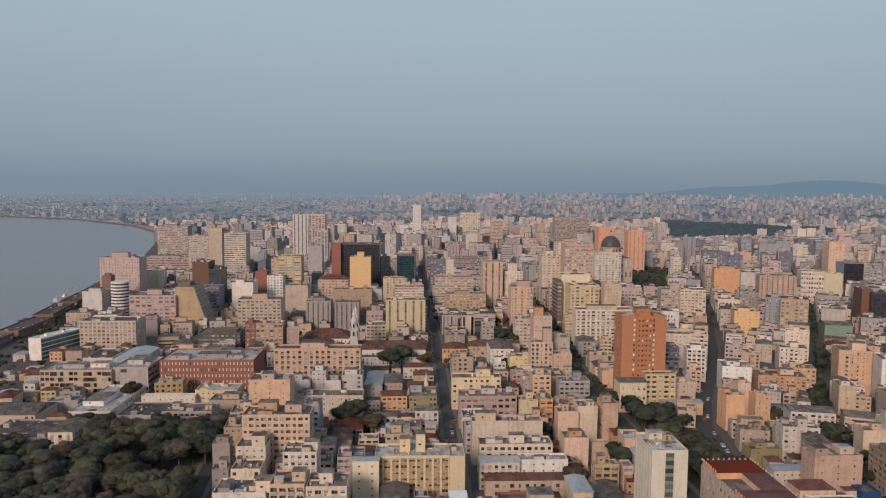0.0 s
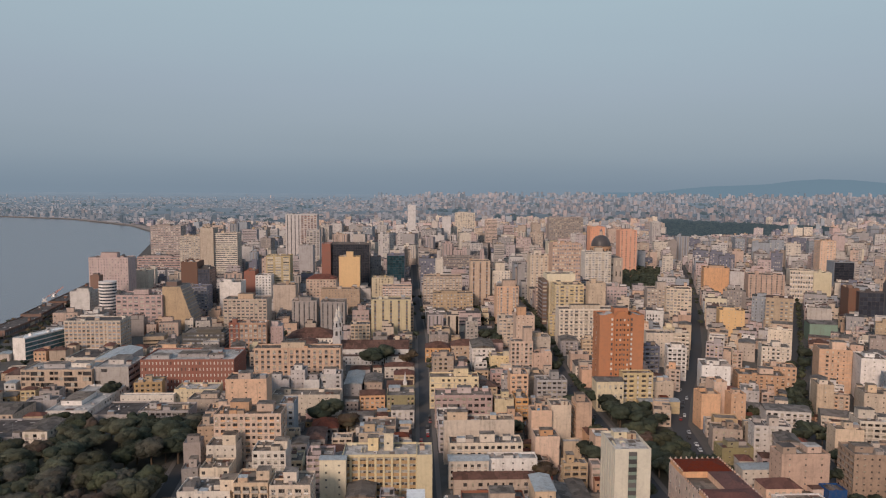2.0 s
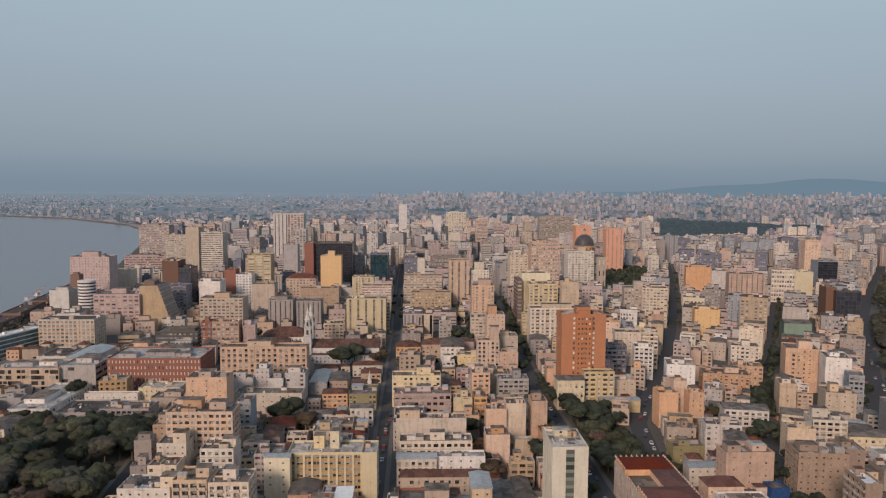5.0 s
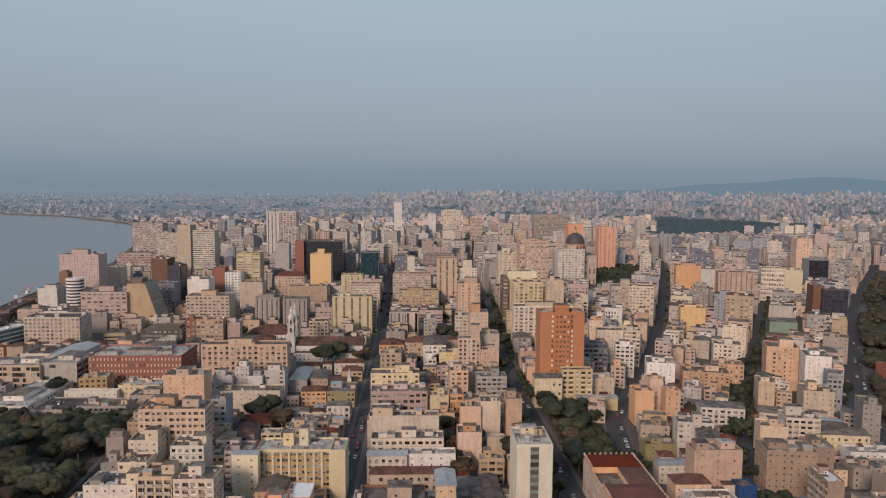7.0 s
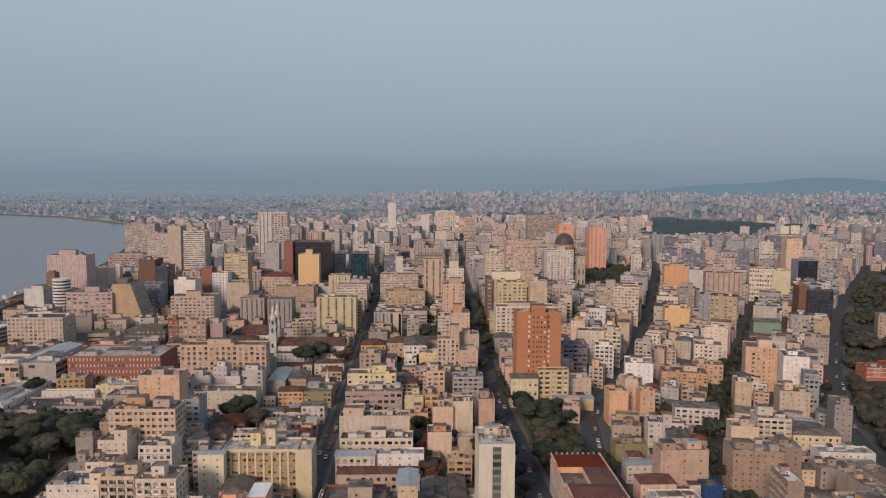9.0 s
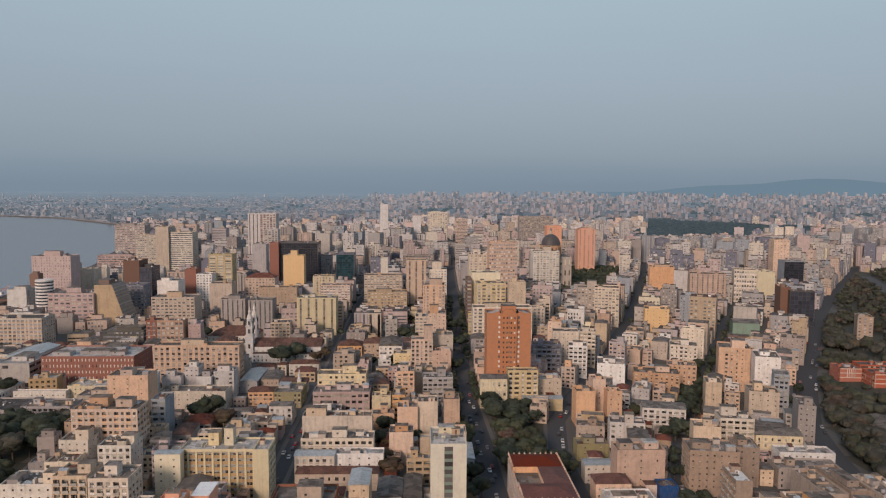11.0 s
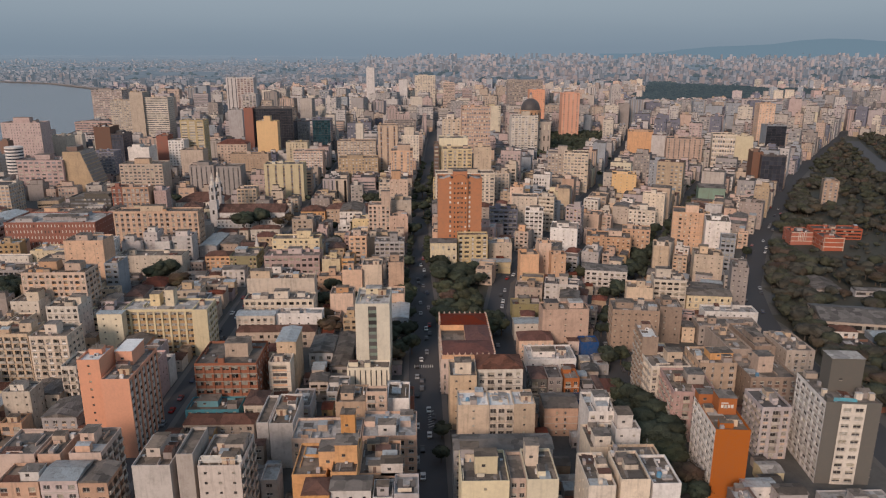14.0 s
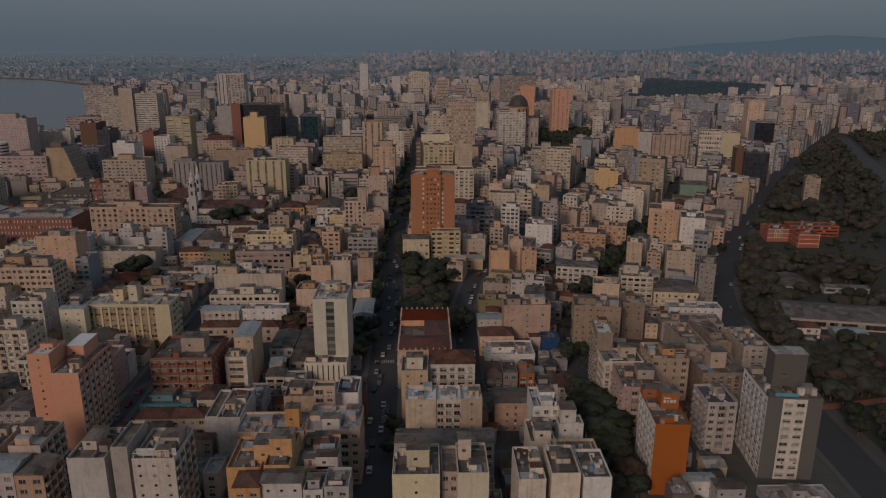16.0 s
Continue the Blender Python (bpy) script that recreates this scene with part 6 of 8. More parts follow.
# white window strip of the charcoal tower
fx = FOOT[[i for i, r in enumerate(FOOT) if abs(r[0] - grey_tower.location.x) < 0.1][0]]
s, gl, spots = Shape(), Shape(), []
facade(s, gl, spots, (0.28 * fx[2], -0.25), (1, 0), 0.44 * fx[2], 29.0, "dense", 10, 2, WALLS["ivory"], None, True)
s.box(0.28 * fx[2] + 0.01, -0.24, 0, 0.72 * fx[2] - 0.01, -0.01, 0.01, WALLS["ivory"])
part("white_strip", s, grey_tower, "ivory rendered strip")
for (p, ang, ww, hh, kind, lip) in spots:
    if kind == "ac":
        part("air_conditioner", None, grey_tower, at=pose(*p), me=wall_unit())
        continue
    part("window", None, grey_tower, at=pose(*p), me=window_mesh(ww, hh, "sash", rnd.choice((0, 1, 2, 3))))


# ---- special buildings ----
def church_tower(s, x, y):
    w = WALLS["chalk"]
    s.box(x, y, 0, x + 6, y + 6, 20, w)
    for z in (8, 14, 20):
        s.box(x - 0.3, y - 0.3, z, x + 6.3, y + 6.3, z + 0.5, w, bottom=True)
    s.box(x + 0.5, y + 0.5, 20.5, x + 5.5, y + 5.5, 27, w)
    for z in (10, 22):
        for a, b, c, d in ((2.2, -0.05, 3.8, 0.5), (-0.05, 2.2, 0.5, 3.8), (5.5, 2.2, 6.05, 3.8)):
            s.box(x + a, y + b, z, x + c, y + d, z + 3.4, GLASS)
    s.box(x + 0.2, y + 0.2, 27, x + 5.8, y + 5.8, 27.6, w, bottom=True)
    s.drum(x + 3, y + 3, 27.6, 33, 2.5, 2.3, w, 8)
    for a, b in ((0, -2.55), (-2.55, 0), (2.55, 0)):
        s.box(x + 2.5 + a, y + 2.5 + b, 28.6, x + 3.5 + a, y + 3.5 + b, 31.6, GLASS, bottom=True)
    for a in range(4):
        s.drum(x + 0.8 + 4.4 * (a % 2), y + 0.8 + 4.4 * (a // 2), 27.6, 31.5, 0.5, 0.0, w, 6)
    s.drum(x + 3, y + 3, 33, 33.5, 2.8, 2.8, w, 8)
    s.drum(x + 3, y + 3, 33.5, 36.5, 2.4, 1.5, WALLS["ivory"], 8)
    s.drum(x + 3, y + 3, 36.5, 38.5, 1.1, 1.0, w, 8)
    s.drum(x + 3, y + 3, 38.5, 43, 1.3, 0.12, WALLS["ivory"], 8)
    s.box(x + 2.94, y + 2.94, 43, x + 3.06, y + 3.06, 45.2, STEEL)
    s.box(x + 2.4, y + 2.94, 44.2, x + 3.6, y + 3.06, 44.35, STEEL)


# small chapel with a pointed turret, sheds of its yard
chapel = new("chapel")
chapel.matrix_basis = pose(-4, 455, ground_z(4, 460))
FOOT.append(rect(-4, 454, 17, 15, 0))
s, gl = Shape(), Shape()
for p, u, length, n in (((0, 0), (1, 0), 16.5, 5), ((16.5, 0), (0, 1), 13, 3), ((16.5, 13), (-1, 0), 16.5, 1), ((0, 13), (0, -1), 13, 3)):
    facade(s, gl, [], p, u, length, 7.0, "slit", 1, n, WALLS["cream"], None, False)
part("nave", s, chapel)
part("glazing", gl, chapel)
s = Shape()
hip(s, 16.5, 13, 7.0, 3.0, 0.4, ROOFS["tile"], True)
part("roof", s, chapel, "brown clay tile roof")
s = Shape()
s.box(10.6, -0.4, 0, 13.0, 2.0, 9.6, WALLS["ivory"])
s.box(10.4, -0.6, 9.6, 13.2, 2.2, 10.0, WALLS["white"], bottom=True)
s.drum(11.8, 0.8, 10.0, 17.0, 1.25, 0.08, WALLS["chalk"], 8)
s.box(11.77, 0.77, 17.0, 11.83, 0.83, 18.0, STEEL)
part("turret", s, chapel, "pale turret with a slender pointed spire")
tagged(chapel, "small cream chapel with tiled roof and pointed turret", "chapel")
block(-3.0, 426.0, 17.0, 22.0, 10.3, wall='olive', front='apt', nf=3, nb=7, right='apt', left='few', roof='slab', boxes=[(0.05, 0.5, 7, 7, 1.5, 'grey', 'metal')], detail=1)
block(-32.4, 460.0, 11.5, 34.0, 8.0, wall='grey', front='few', right='few', left='few', roof='metal', name='warehouse', detail=1)
block(-19.8, 466.0, 12.0, 22.0, 7.5, wall='fawn', front='few', right='few', left='few', roof='sheet', name='warehouse', detail=1)

church = new("church")
church.matrix_basis = pose(-50, 548, ground_z(-30, 555))
FOOT.append(rect(-52, 546, 63, 30, 0))
for dy in (0, 16):
    s = Shape()
    church_tower(s, 0, dy)
    part("bell_tower", s, church, "white bell tower with a tapering spire")
s, gl = Shape(), Shape()
facade(s, gl, [], (6, 2), (1, 0), 53, 11, "slit", 1, 11, WALLS["white"], None, False)
facade(s, gl, [], (59, 2), (0, 1), 18, 11, "blank", 1, 1, WALLS["white"], None, False)
facade(s, gl, [], (0, 20), (0, -1), 18, 14, "slit", 2, 3, WALLS["white"], None, False)
facade(s, gl, [], (6.3, -5), (1, 0), 52.7, 6.5, "slit", 2, 17, WALLS["white"], None, False)
s.box(6.3, -4.6, 0, 59, 2.2, 6.5, WALLS["white"])
s.box(6.2, -5.1, 6.5, 59.1, 2.2, 6.8, WALLS["white"], ROOFS["tile"], bottom=True)
part("nave", s, church)
part("glazing", gl, church)
s = Shape()
hip(s, 53, 18, 11.0, 5.5, 0.5, ROOFS["tile"], True)
part("roof", s, church, "brown clay tile roof", at=pose(6, 2, 0))
tagged(church, "white twin-towered church with brown tiled nave roof", "church")

cath = new("cathedral")
cath.matrix_basis = pose(238, 925, ground_z(250, 935) + 2)
FOOT.append(rect(236, 920, 54, 60, 0))
s, gl = Shape(), Shape()
facade(s, gl, [], (0, 0), (1, 0), 50, 44, "slit", 3, 9, WALLS["beige"], None, False)
facade(s, gl, [], (50, 0), (0, 1), 45, 44, "blank", 1, 1, WALLS["beige"], None, False)
facade(s, gl, [], (0, 45), (0, -1), 45, 44, "blank", 1, 1, WALLS["beige"], None, False)
s.face([(0, 0, 43.5), (50, 0, 43.5), (50, 45, 43.5), (0, 45, 43.5)], ROOFS["slab"])
part("nave", s, cath)
part("glazing", gl, cath)
s = Shape()
s.drum(25, 18, 43.5, 57, 13.5, 13.5, WALLS["peach"], 24)
s.drum(25, 18, 57, 58.2, 14.4, 14.4, WALLS["peach"], 24)
for i in range(16):
    a = 2 * math.pi * i / 16
    s.box(25 + 13.3 * math.cos(a) - 0.8, 18 + 13.3 * math.sin(a) - 0.8, 46, 25 + 13.3 * math.cos(a) + 0.8, 18 + 13.3 * math.sin(a) + 0.8, 55, GLASS)
part("drum", s, cath, "ring of arched windows")
s = Shape()
zs = [(58.2 + 15 * math.sin(k * math.pi / 16), 13 * math.cos(k * math.pi / 16)) for k in range(8)]
for (za, ra), (zb, rb) in zip(zs, zs[1:]):
    s.drum(25, 18, za, zb, ra, rb, WALLS["dark"], 24, cap=False)
s.drum(25, 18, zs[-1][0], zs[-1][0] + 5, 2.4, 2.1, WALLS["peach"], 10)
s.drum(25, 18, zs[-1][0] + 5, zs[-1][0] + 9, 2.1, 0.0, WALLS["slate"], 10)
part("dome", s, cath, "dark slate dome with a lantern")
tagged(cath, "stone cathedral with a large dark dome", "cathedral")

palace = block(127.5, 254.0, 22.5, 48.0, 15.6, wall="pink", front="apt", left="apt", right="apt", nf=3, nb=7, detail=2, name="palace_building", clutter=False,
               label="pink palace with maroon tiled roofs and a crested parapet")
for (a, b, c, d) in ((0.4, 0.4, 21.7, 15), (0.4, 33, 21.7, 14.6), (11.0, 15.5, 11.1, 17.4)):
    s = Shape()
    s.box(a, b, 14.7, a + c, b + d, 17.4, WALLS["peach"])
    part("attic_wall", s, palace)
    s = Shape()
    hip(s, c, d, 17.42, 0.13 * min(c, d), 0.1, ROOFS["maroon"])
    part("tile_roof", s, palace, "maroon clay tile hipped roof", at=pose(a, b, 0))
s = Shape()
s.box(-0.1, -0.1, 0, 0.7, 0.7, 0.35, WALLS["pink"])
s.drum(0.3, 0.3, 0.35, 1.1, 0.34, 0.05, WALLS["pink"], 6)
crest = s.mesh("crest")
for i in range(10):
    for px, py in ((2.4 * i, 0), (2.4 * i, 47.3)):
        part("crest", None, palace, at=pose(px, py, 15.6 if (px == 0 and 15 < py < 33) else 17.4), me=crest)
for i in range(1, 20):
    for px in (0, 21.8):
        part("crest", None, palace, at=pose(px, 2.4 * i, 15.6 if (px == 0 and 15 < 2.4 * i < 33) else 17.4), me=crest)

# sloping office and round banded office by the river
o = new("office_building")
o.matrix_basis = pose(-228, 684, 0)
FOOT.append(rect(-228, 684, 30, 30, 0))
TALL.append((-228, -200, 684, 42, 0))
s = Shape()
tanw = WALLS["tan"]
f = [(0, 0, -3), (31, 0, -3), (31, 0, 0), (17, 0, 42), (0, 0, 42)]
s.face(f, tanw)
s.face([(x, 30, z) for x, y, z in f][::-1], tanw)
s.face([(0, 30, -3), (0, 0, -3), (0, 0, 42), (0, 30, 42)], tanw)
s.face([(0, 0, 42), (17, 0, 42), (17, 30, 42), (0, 30, 42)], ROOFS["slab"])
s.face([(31, 0, 0), (31, 30, 0), (17, 30, 42), (17, 0, 42)], WALLS["taupe"])
part("wall", s, o)
for k in range(1, 13):
    s = Shape()
    zz = 3.2 * k
    xx = 31 - 14 * zz / 42
    s.box(xx - 0.4, 0.3, zz, xx + 0.9, 29.7, zz + 0.5, tanw, bottom=True)
    part("ledge", s, o)
s = Shape()
s.box(2, 6, 42, 12, 20, 46, WALLS["brown"], ROOFS["slab"])
part("roof_housing", s, o)
tagged(o, "tan concrete office with a sloping terraced flank", "building")
o = new("office_building")
o.matrix_basis = pose(-298, 728, 0)
FOOT.append(rect(-307, 719, 18, 18, 0))
TALL.append((-307, -289, 719, 41, 0))
s = Shape()
s.drum(0, 0, -2, 41, 8.2, 8.2, BLACKGLASS, 28)
part("glass_core", s, o, "dark glazed cylinder")
for k in range(13):
    s = Shape()
    s.drum(0, 0, 1.4 + 3.2 * k, 3.1 + 3.2 * k, 8.6, 8.6, WALLS["white"], 28)
    s.face([(8.6 * math.cos(-2 * math.pi * i / 28), 8.6 * math.sin(-2 * math.pi * i / 28), 1.4 + 3.2 * k) for i in range(28)], WALLS["white"])
    part("band", s, o, "white spandrel ring")
tagged(o, "round office with white bands and dark glass", "building")

# warehouses of the old port along the quay
for i in range(6):
    yy = 560 + 84 * i
    sx, ang = lerp_line(SHORE, yy)
    block(sx + 10, yy, 19, 76, 7.5, wall="brown", front="apt", left="band", right="band", nf=1, roof="dark", yaw=-ang, detail=1, name="port_warehouse", label="long brown port warehouse with a dark gabled roof", category="warehouse", group="port warehouses")


# ---- the other houses of each street ----
def side_lines(y):
    keys = ["west", "long", "middle"] + (["fan"] if y > 240 else []) + ["tree_lined", "avenue"]
    lines = [(lerp_line(SHORE, y)[0] + 62, lerp_line(SHORE, y)[1], 0.0)] if y > 395 else []
    for k in keys:
        pts, wid = STREETS[k]
        lines.append((*lerp_line(pts, y), wid))
    if y > 1175:
        lines.append((STREETS["avenue"][0][-1][0] + (y - 1230) * 0.72 + 420, 30.0, 0.0))
    return lines


def in_green(x, y):
    return (-235 < x < -98 and y < 388) or (127 < x < 158 and 303 < y < 418) or (0.275 * y < x < 0.365 * y and 850 < y < 1170)


PALETTE = ["cream"] * 4 + ["peach"] * 4 + ["ivory"] * 3 + ["beige"] * 6 + ["pink"] * 4 + ["white"] * 3 + ["yellow", "custard", "chalk", "rose", "rose", "grey", "grey", "taupe", "taupe", "taupe", "mauve", "mauve", "bluegrey", "tan", "tan", "tan", "brown", "lilac"]
# mid and far walls lean mauve, grey, blue: distance haze put into paint
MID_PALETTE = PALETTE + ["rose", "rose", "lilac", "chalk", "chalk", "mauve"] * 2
FAR_HAZE_PALETTE = ["ivory", "rose", "rose", "chalk", "mauve", "mauve", "lilac", "lilac", "grey", "grey", "bluegrey", "taupe", "beige", "pink", "slate", "bluegrey", "bluegrey", "lilac", "chalk"]
FAR = Shape()
KEEP = [q for q in TRUNKS if q[1] < 700]


def infill(x, y, w, d, h, yaw, detail, tag):
    old_town = x > 118 and y < 430
    wall = rnd.choice(PALETTE if not old_town else ["fawn", "fawn", "taupe", "beige", "beige", "rose", "mauve", "grey", "tan", "pink", "cream", "brown", "ivory", "charcoal"])
    front = rnd.choice(("apt", "apt", "mixed", "balc", "few", "few", "dense", "blank", "blank"))
    low = h < 10
    roof = rnd.choice(("tile", "tile", "sheet", "redtile", "sheet", "slab", "metal")) if low else rnd.choice(("slab", "slab", "dark", "pale", "sheet"))
    bx = []
    if not low and w > 7 and roof != "sheet" and rnd.random() < 0.7:
        bx = [(rnd.uniform(0.05, 0.5), rnd.uniform(0.15, 0.5), rnd.uniform(3, 5.5), rnd.uniform(3, 5), rnd.uniform(2, 4))]
    if detail:
        nm = "house" if low else ("walk_up_block" if h < 17 else "apartment_building")
        extra, dm = [], d
        if d > 9 and rnd.random() < 0.6:
            dm = d * rnd.uniform(0.5, 0.7)
            aw = w * rnd.uniform(0.45, 1.0)
            ah = min(max(3.2, h * rnd.choice((0.45, 0.6, 0.8, 1.15))), h + 3)
            extra.append((rnd.choice((0.0, w - aw)), dm + 0.05, aw, d - dm - 0.1, ah, rnd.choice(PALETTE), rnd.choice(("slab", "slab", "sheet", "tile", "pale", "metal"))))
        big = block(x, y, w, dm, h, wall, front, rnd.choice(("few", "blank", "apt")), rnd.choice(("few", "apt", "blank")), yaw=yaw, roof=roof, boxes=bx, detail=detail,
                    name=nm, category="house" if low else "building", group=tag, annex=extra)
        FOOT[-1] = rect(x, y, w, d, yaw)
        return big
    FOOT.append(rect(x, y, w, d, yaw))
    plain_block(FAR, x, y, w, d, h + 4, yaw, rnd, ground_z(x, y) - 4)


def plain_block(s, x, y, w, d, h, yaw, rg, z=0.0):
    """A block seen from far: walls with a raised parapet, roof, lift housing and rows of windows in front and on the sides."""
    c, n = math.cos(radians(yaw)), math.sin(radians(yaw))
    # beyond 740 m the wall colour carries the haze tint
    wall = WALLS[rg.choice(MID_PALETTE if y < 740 else FAR_HAZE_PALETTE)]
    P = lambda a, b, k: (x + a * c - b * n, y + a * n + b * c, z + k)

    def bx(x0, y0, z0, x1, y1, z1, m, top=None):
        q = [(x0, y0), (x1, y0), (x1, y1), (x0, y1)]
        for i in range(4):
            a, b = q[i], q[(i + 1) % 4]
            s.face([P(*a, z0), P(*b, z0), P(*b, z1), P(*a, z1)], m)
        s.face([P(*k, z1) for k in q], top or m)

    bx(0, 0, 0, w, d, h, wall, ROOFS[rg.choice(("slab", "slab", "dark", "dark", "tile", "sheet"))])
    for k in range(rg.choice((1, 1, 2, 3)) if y < 1760 else rg.choice((0, 1, 1))):
        u, v, bw = rg.uniform(0.02, 0.7) * w, rg.uniform(0.0, 0.6) * d, rg.uniform(2.5, 7)
        bx(u, v, h, min(u + bw, w), min(v + rg.uniform(2.5, 6), d), h + rg.uniform(1.2, 4.5), wall if rg.random() < 0.75 else WALLS[rg.choice(("white", "taupe", "grey", "tan"))], ROOFS[rg.choice(("slab", "dark", "tile"))])
    if y < 1300 and w > 9 and rg.random() < 0.55:
        u, drop = rg.uniform(0.3, 0.62) * w, rg.uniform(0.25, 0.8)
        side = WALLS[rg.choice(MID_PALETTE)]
        bx(0 if rg.random() < 0.5 else u, -rg.uniform(1.5, 4.0), 0, u if rg.random() < 0.5 else w, 0.01, h * drop, side, ROOFS[rg.choice(("slab", "tile", "sheet", "pale"))])
    fh = 3.05
    kind = rg.choice(("grid", "grid", "grid", "bands", "strips", "blank", "loggias"))
    # farther panes use the colour lifted for haze
    dark = GLASS if y < 620 else HAZE_PANE
    ratio = rg.uniform(0.32, 0.62)
    for side in (0, 1, 2):
        W = w if side == 0 else d
        look2 = kind if side == 0 else rg.choice(("grid", "grid", "blank", kind))
        if look2 == "blank":
            continue
        bay = rg.uniform(2.2, 4.0)
        nb = max(1, int(W / bay))
        bay = W / nb
        ww = bay * ratio
        e = 0.06
        hgt = 1.4 if look2 != "loggias" else 1.9

        def pane(a0, a1, z0, z1, m):
            q = [(a0, -e), (a1, -e)] if side == 0 else ([(w + e, a0), (w + e, a1)] if side == 1 else [(-e, a1), (-e, a0)])
            s.face([P(*q[0], z0), P(*q[1], z0), P(*q[1], z1), P(*q[0], z1)], m)

        skip = [rg.random() < 0.15 for _ in range(nb)]
        if look2 == "strips":
            for b in range(nb):
                if not skip[b]:
                    pane((b + 0.5) * bay - ww / 2, (b + 0.5) * bay + ww / 2, 1.5, h - 1.2, WALLS["taupe"] if b % 2 else dark)
            continue
        for f in range(int((h - 1) / fh)):
            if look2 == "bands":
                pane(0.4, W - 0.4, f * fh + 1.1, f * fh + 2.3, dark)
                continue
            for b in range(nb):
                if not skip[b]:
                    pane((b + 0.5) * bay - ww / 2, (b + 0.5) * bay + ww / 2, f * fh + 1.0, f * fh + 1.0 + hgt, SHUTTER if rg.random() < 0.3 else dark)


MARKS = list(TALL) + [(-46, -26, 401, 12, 0), (-96, 10, 548, 30, 0), (238, 288, 925, 60, 2), (250, 325, 900, 10, 10), (290, 375, 1030, 10, 6)]
y = 150.0
while y < 1250:
    d = rnd.uniform(11, 15) if y < 330 else rnd.uniform(14, 19)
    lines = side_lines(y + d / 2)
    near_cross = any(abs(y + d / 2 - c) < d / 2 + 3 for c, _ in CROSS)
    for (xa, aa, wa), (xb, ab, wb) in zip(lines, lines[1:]):
        if near_cross and xb < 330:
            continue
        x = xa + wa / 2 + 0.5
        end = xb - wb / 2 - 0.5
        while x < end - 6:
            w = rnd.uniform(7, 13) if y < 330 else (rnd.uniform(10, 18) if y < 620 else rnd.uniform(11, 24))
            if end - x < w + 6:
                w = end - x
            if w > 26:
                w = 14
            f = (x + w / 2 - xa) / (xb - xa)
            yaw = -((1 - f) * aa + f * ab)
            if y < 330:
                h = rnd.choice((5, 6, 7, 7, 8, 9, 9, 12, 12, 15, 18))
            elif y < 620:
                h = rnd.choice((7, 9, 12, 12, 15, 15, 18, 21, 24, 27))
            elif y < 900:
                h = rnd.choice((9, 12, 15, 15, 18, 21, 24, 27, 33, 39))
            else:
                h = rnd.choice((9, 12, 15, 18, 21, 24, 30, 36, 45))
            h = min(h + rnd.uniform(-0.8, 0.8), sight_cap(x, x + w, y) + rnd.uniform(-0.5, 1.0))
            if 118 < x and y < 430 and rnd.random() < 0.5:
                h = min(h, rnd.uniform(5, 10))
            if -48 < x < 14 and 312 < y < 548:
                h = min(h, rnd.uniform(6, 11))
            if x < -180 and y < 640:
                h = rnd.uniform(4, 9)
            r = rect(x, y, w - 0.3, d, yaw)
            cx, cy = corners(r)[4]
            if not in_green(cx, cy) and rnd.random() > 0.10 and -330 - 0.3 * y < cx < 0.75 * y + 230 and not (cx > 232 and cy < 188) and not (cx > 256 and cy < 250) and not (cx < -175 and cy < 640 and rnd.random() < 0.25):
                if not is_free(r):
                    r = rect(x + 0.2 * w, y, 0.6 * w, d * 0.6, yaw)
                    h = min(h, 12)
                if is_free(r, 0.2) and y + d * 0.6 < 1260 and not any(inside(*q, r, 1.5) for q in KEEP):
                    infill(r[0], r[1], r[2], r[3], h, yaw, 2 if y < 180 else (1 if y < 600 else 0), "houses of the old streets" if y < 600 else "blocks of the centre")
            x += w
    y += d + rnd.uniform(0.5, 2.5)

# sheds and back extensions that fill the yards, too many to count
s = Shape()
yard = random.Random(21)
for i in range(9000):
    y = yard.uniform(150, 430)
    x = yard.uniform(-90, 0.55 * y + 130)
    w, d, h = yard.uniform(4, 8), yard.uniform(4, 8), yard.uniform(2.8, 6.5)
    lines = side_lines(y + d / 2)
    if in_green(x + w / 2, y + d / 2) or x > lines[-1][0] - 22 or (x > 232 and y < 180) or x > 285:
        continue
    if any(xa - wa / 2 - w - 0.5 < x < xa + wa / 2 + 0.5 for xa, aa, wa in lines) or any(abs(y + d / 2 - c) < d / 2 + 4 for c, _ in CROSS):
        continue
    r = rect(x, y, w, d, 0)
    if not is_free(r, 0.15) or any(inside(*q, r, 1.0) for q in KEEP):
        continue
    FOOT.append(r)
    z = ground_z(x + w / 2, y + d / 2)
    wl2, rf = WALLS[yard.choice(PALETTE)], ROOFS[yard.choice(("tile", "sheet", "sheet", "slab", "redtile", "metal", "pale"))]
    s.box(x, y, z - 3, x + w, y + d, z + h, wl2, ROOFS["slab"])
    up = yard.uniform(0.3, 1.3)
    a, b, c, e = (x - 0.2, y - 0.2, z + h + 0.05), (x + w + 0.2, y - 0.2, z + h + 0.05), (x + w + 0.2, y + d + 0.2, z + h + 0.05), (x - 0.2, y + d + 0.2, z + h + 0.05)
    p, q = (x - 0.2, y + d / 2, z + h + up), (x + w + 0.2, y + d / 2, z + h + up)
    s.face([a, b, q, p], rf), s.face([c, e, p, q], rf), s.face([b, c, q], wl2), s.face([e, a, p], wl2)
    for k in range(int(h / 2.8)):
        for b2 in range(int(w / 2.5)):
            s.box(x + 0.8 + 2.5 * b2, y - 0.05, z + 1 + 2.8 * k, x + 1.8 + 2.5 * b2, y, z + 2.1 + 2.8 * k, GLASS)
tagged(new("yard_sheds", s.mesh("yard_sheds")), "low sheds and extensions with tiled and sheet roofs", "sheds", kind="stuff")

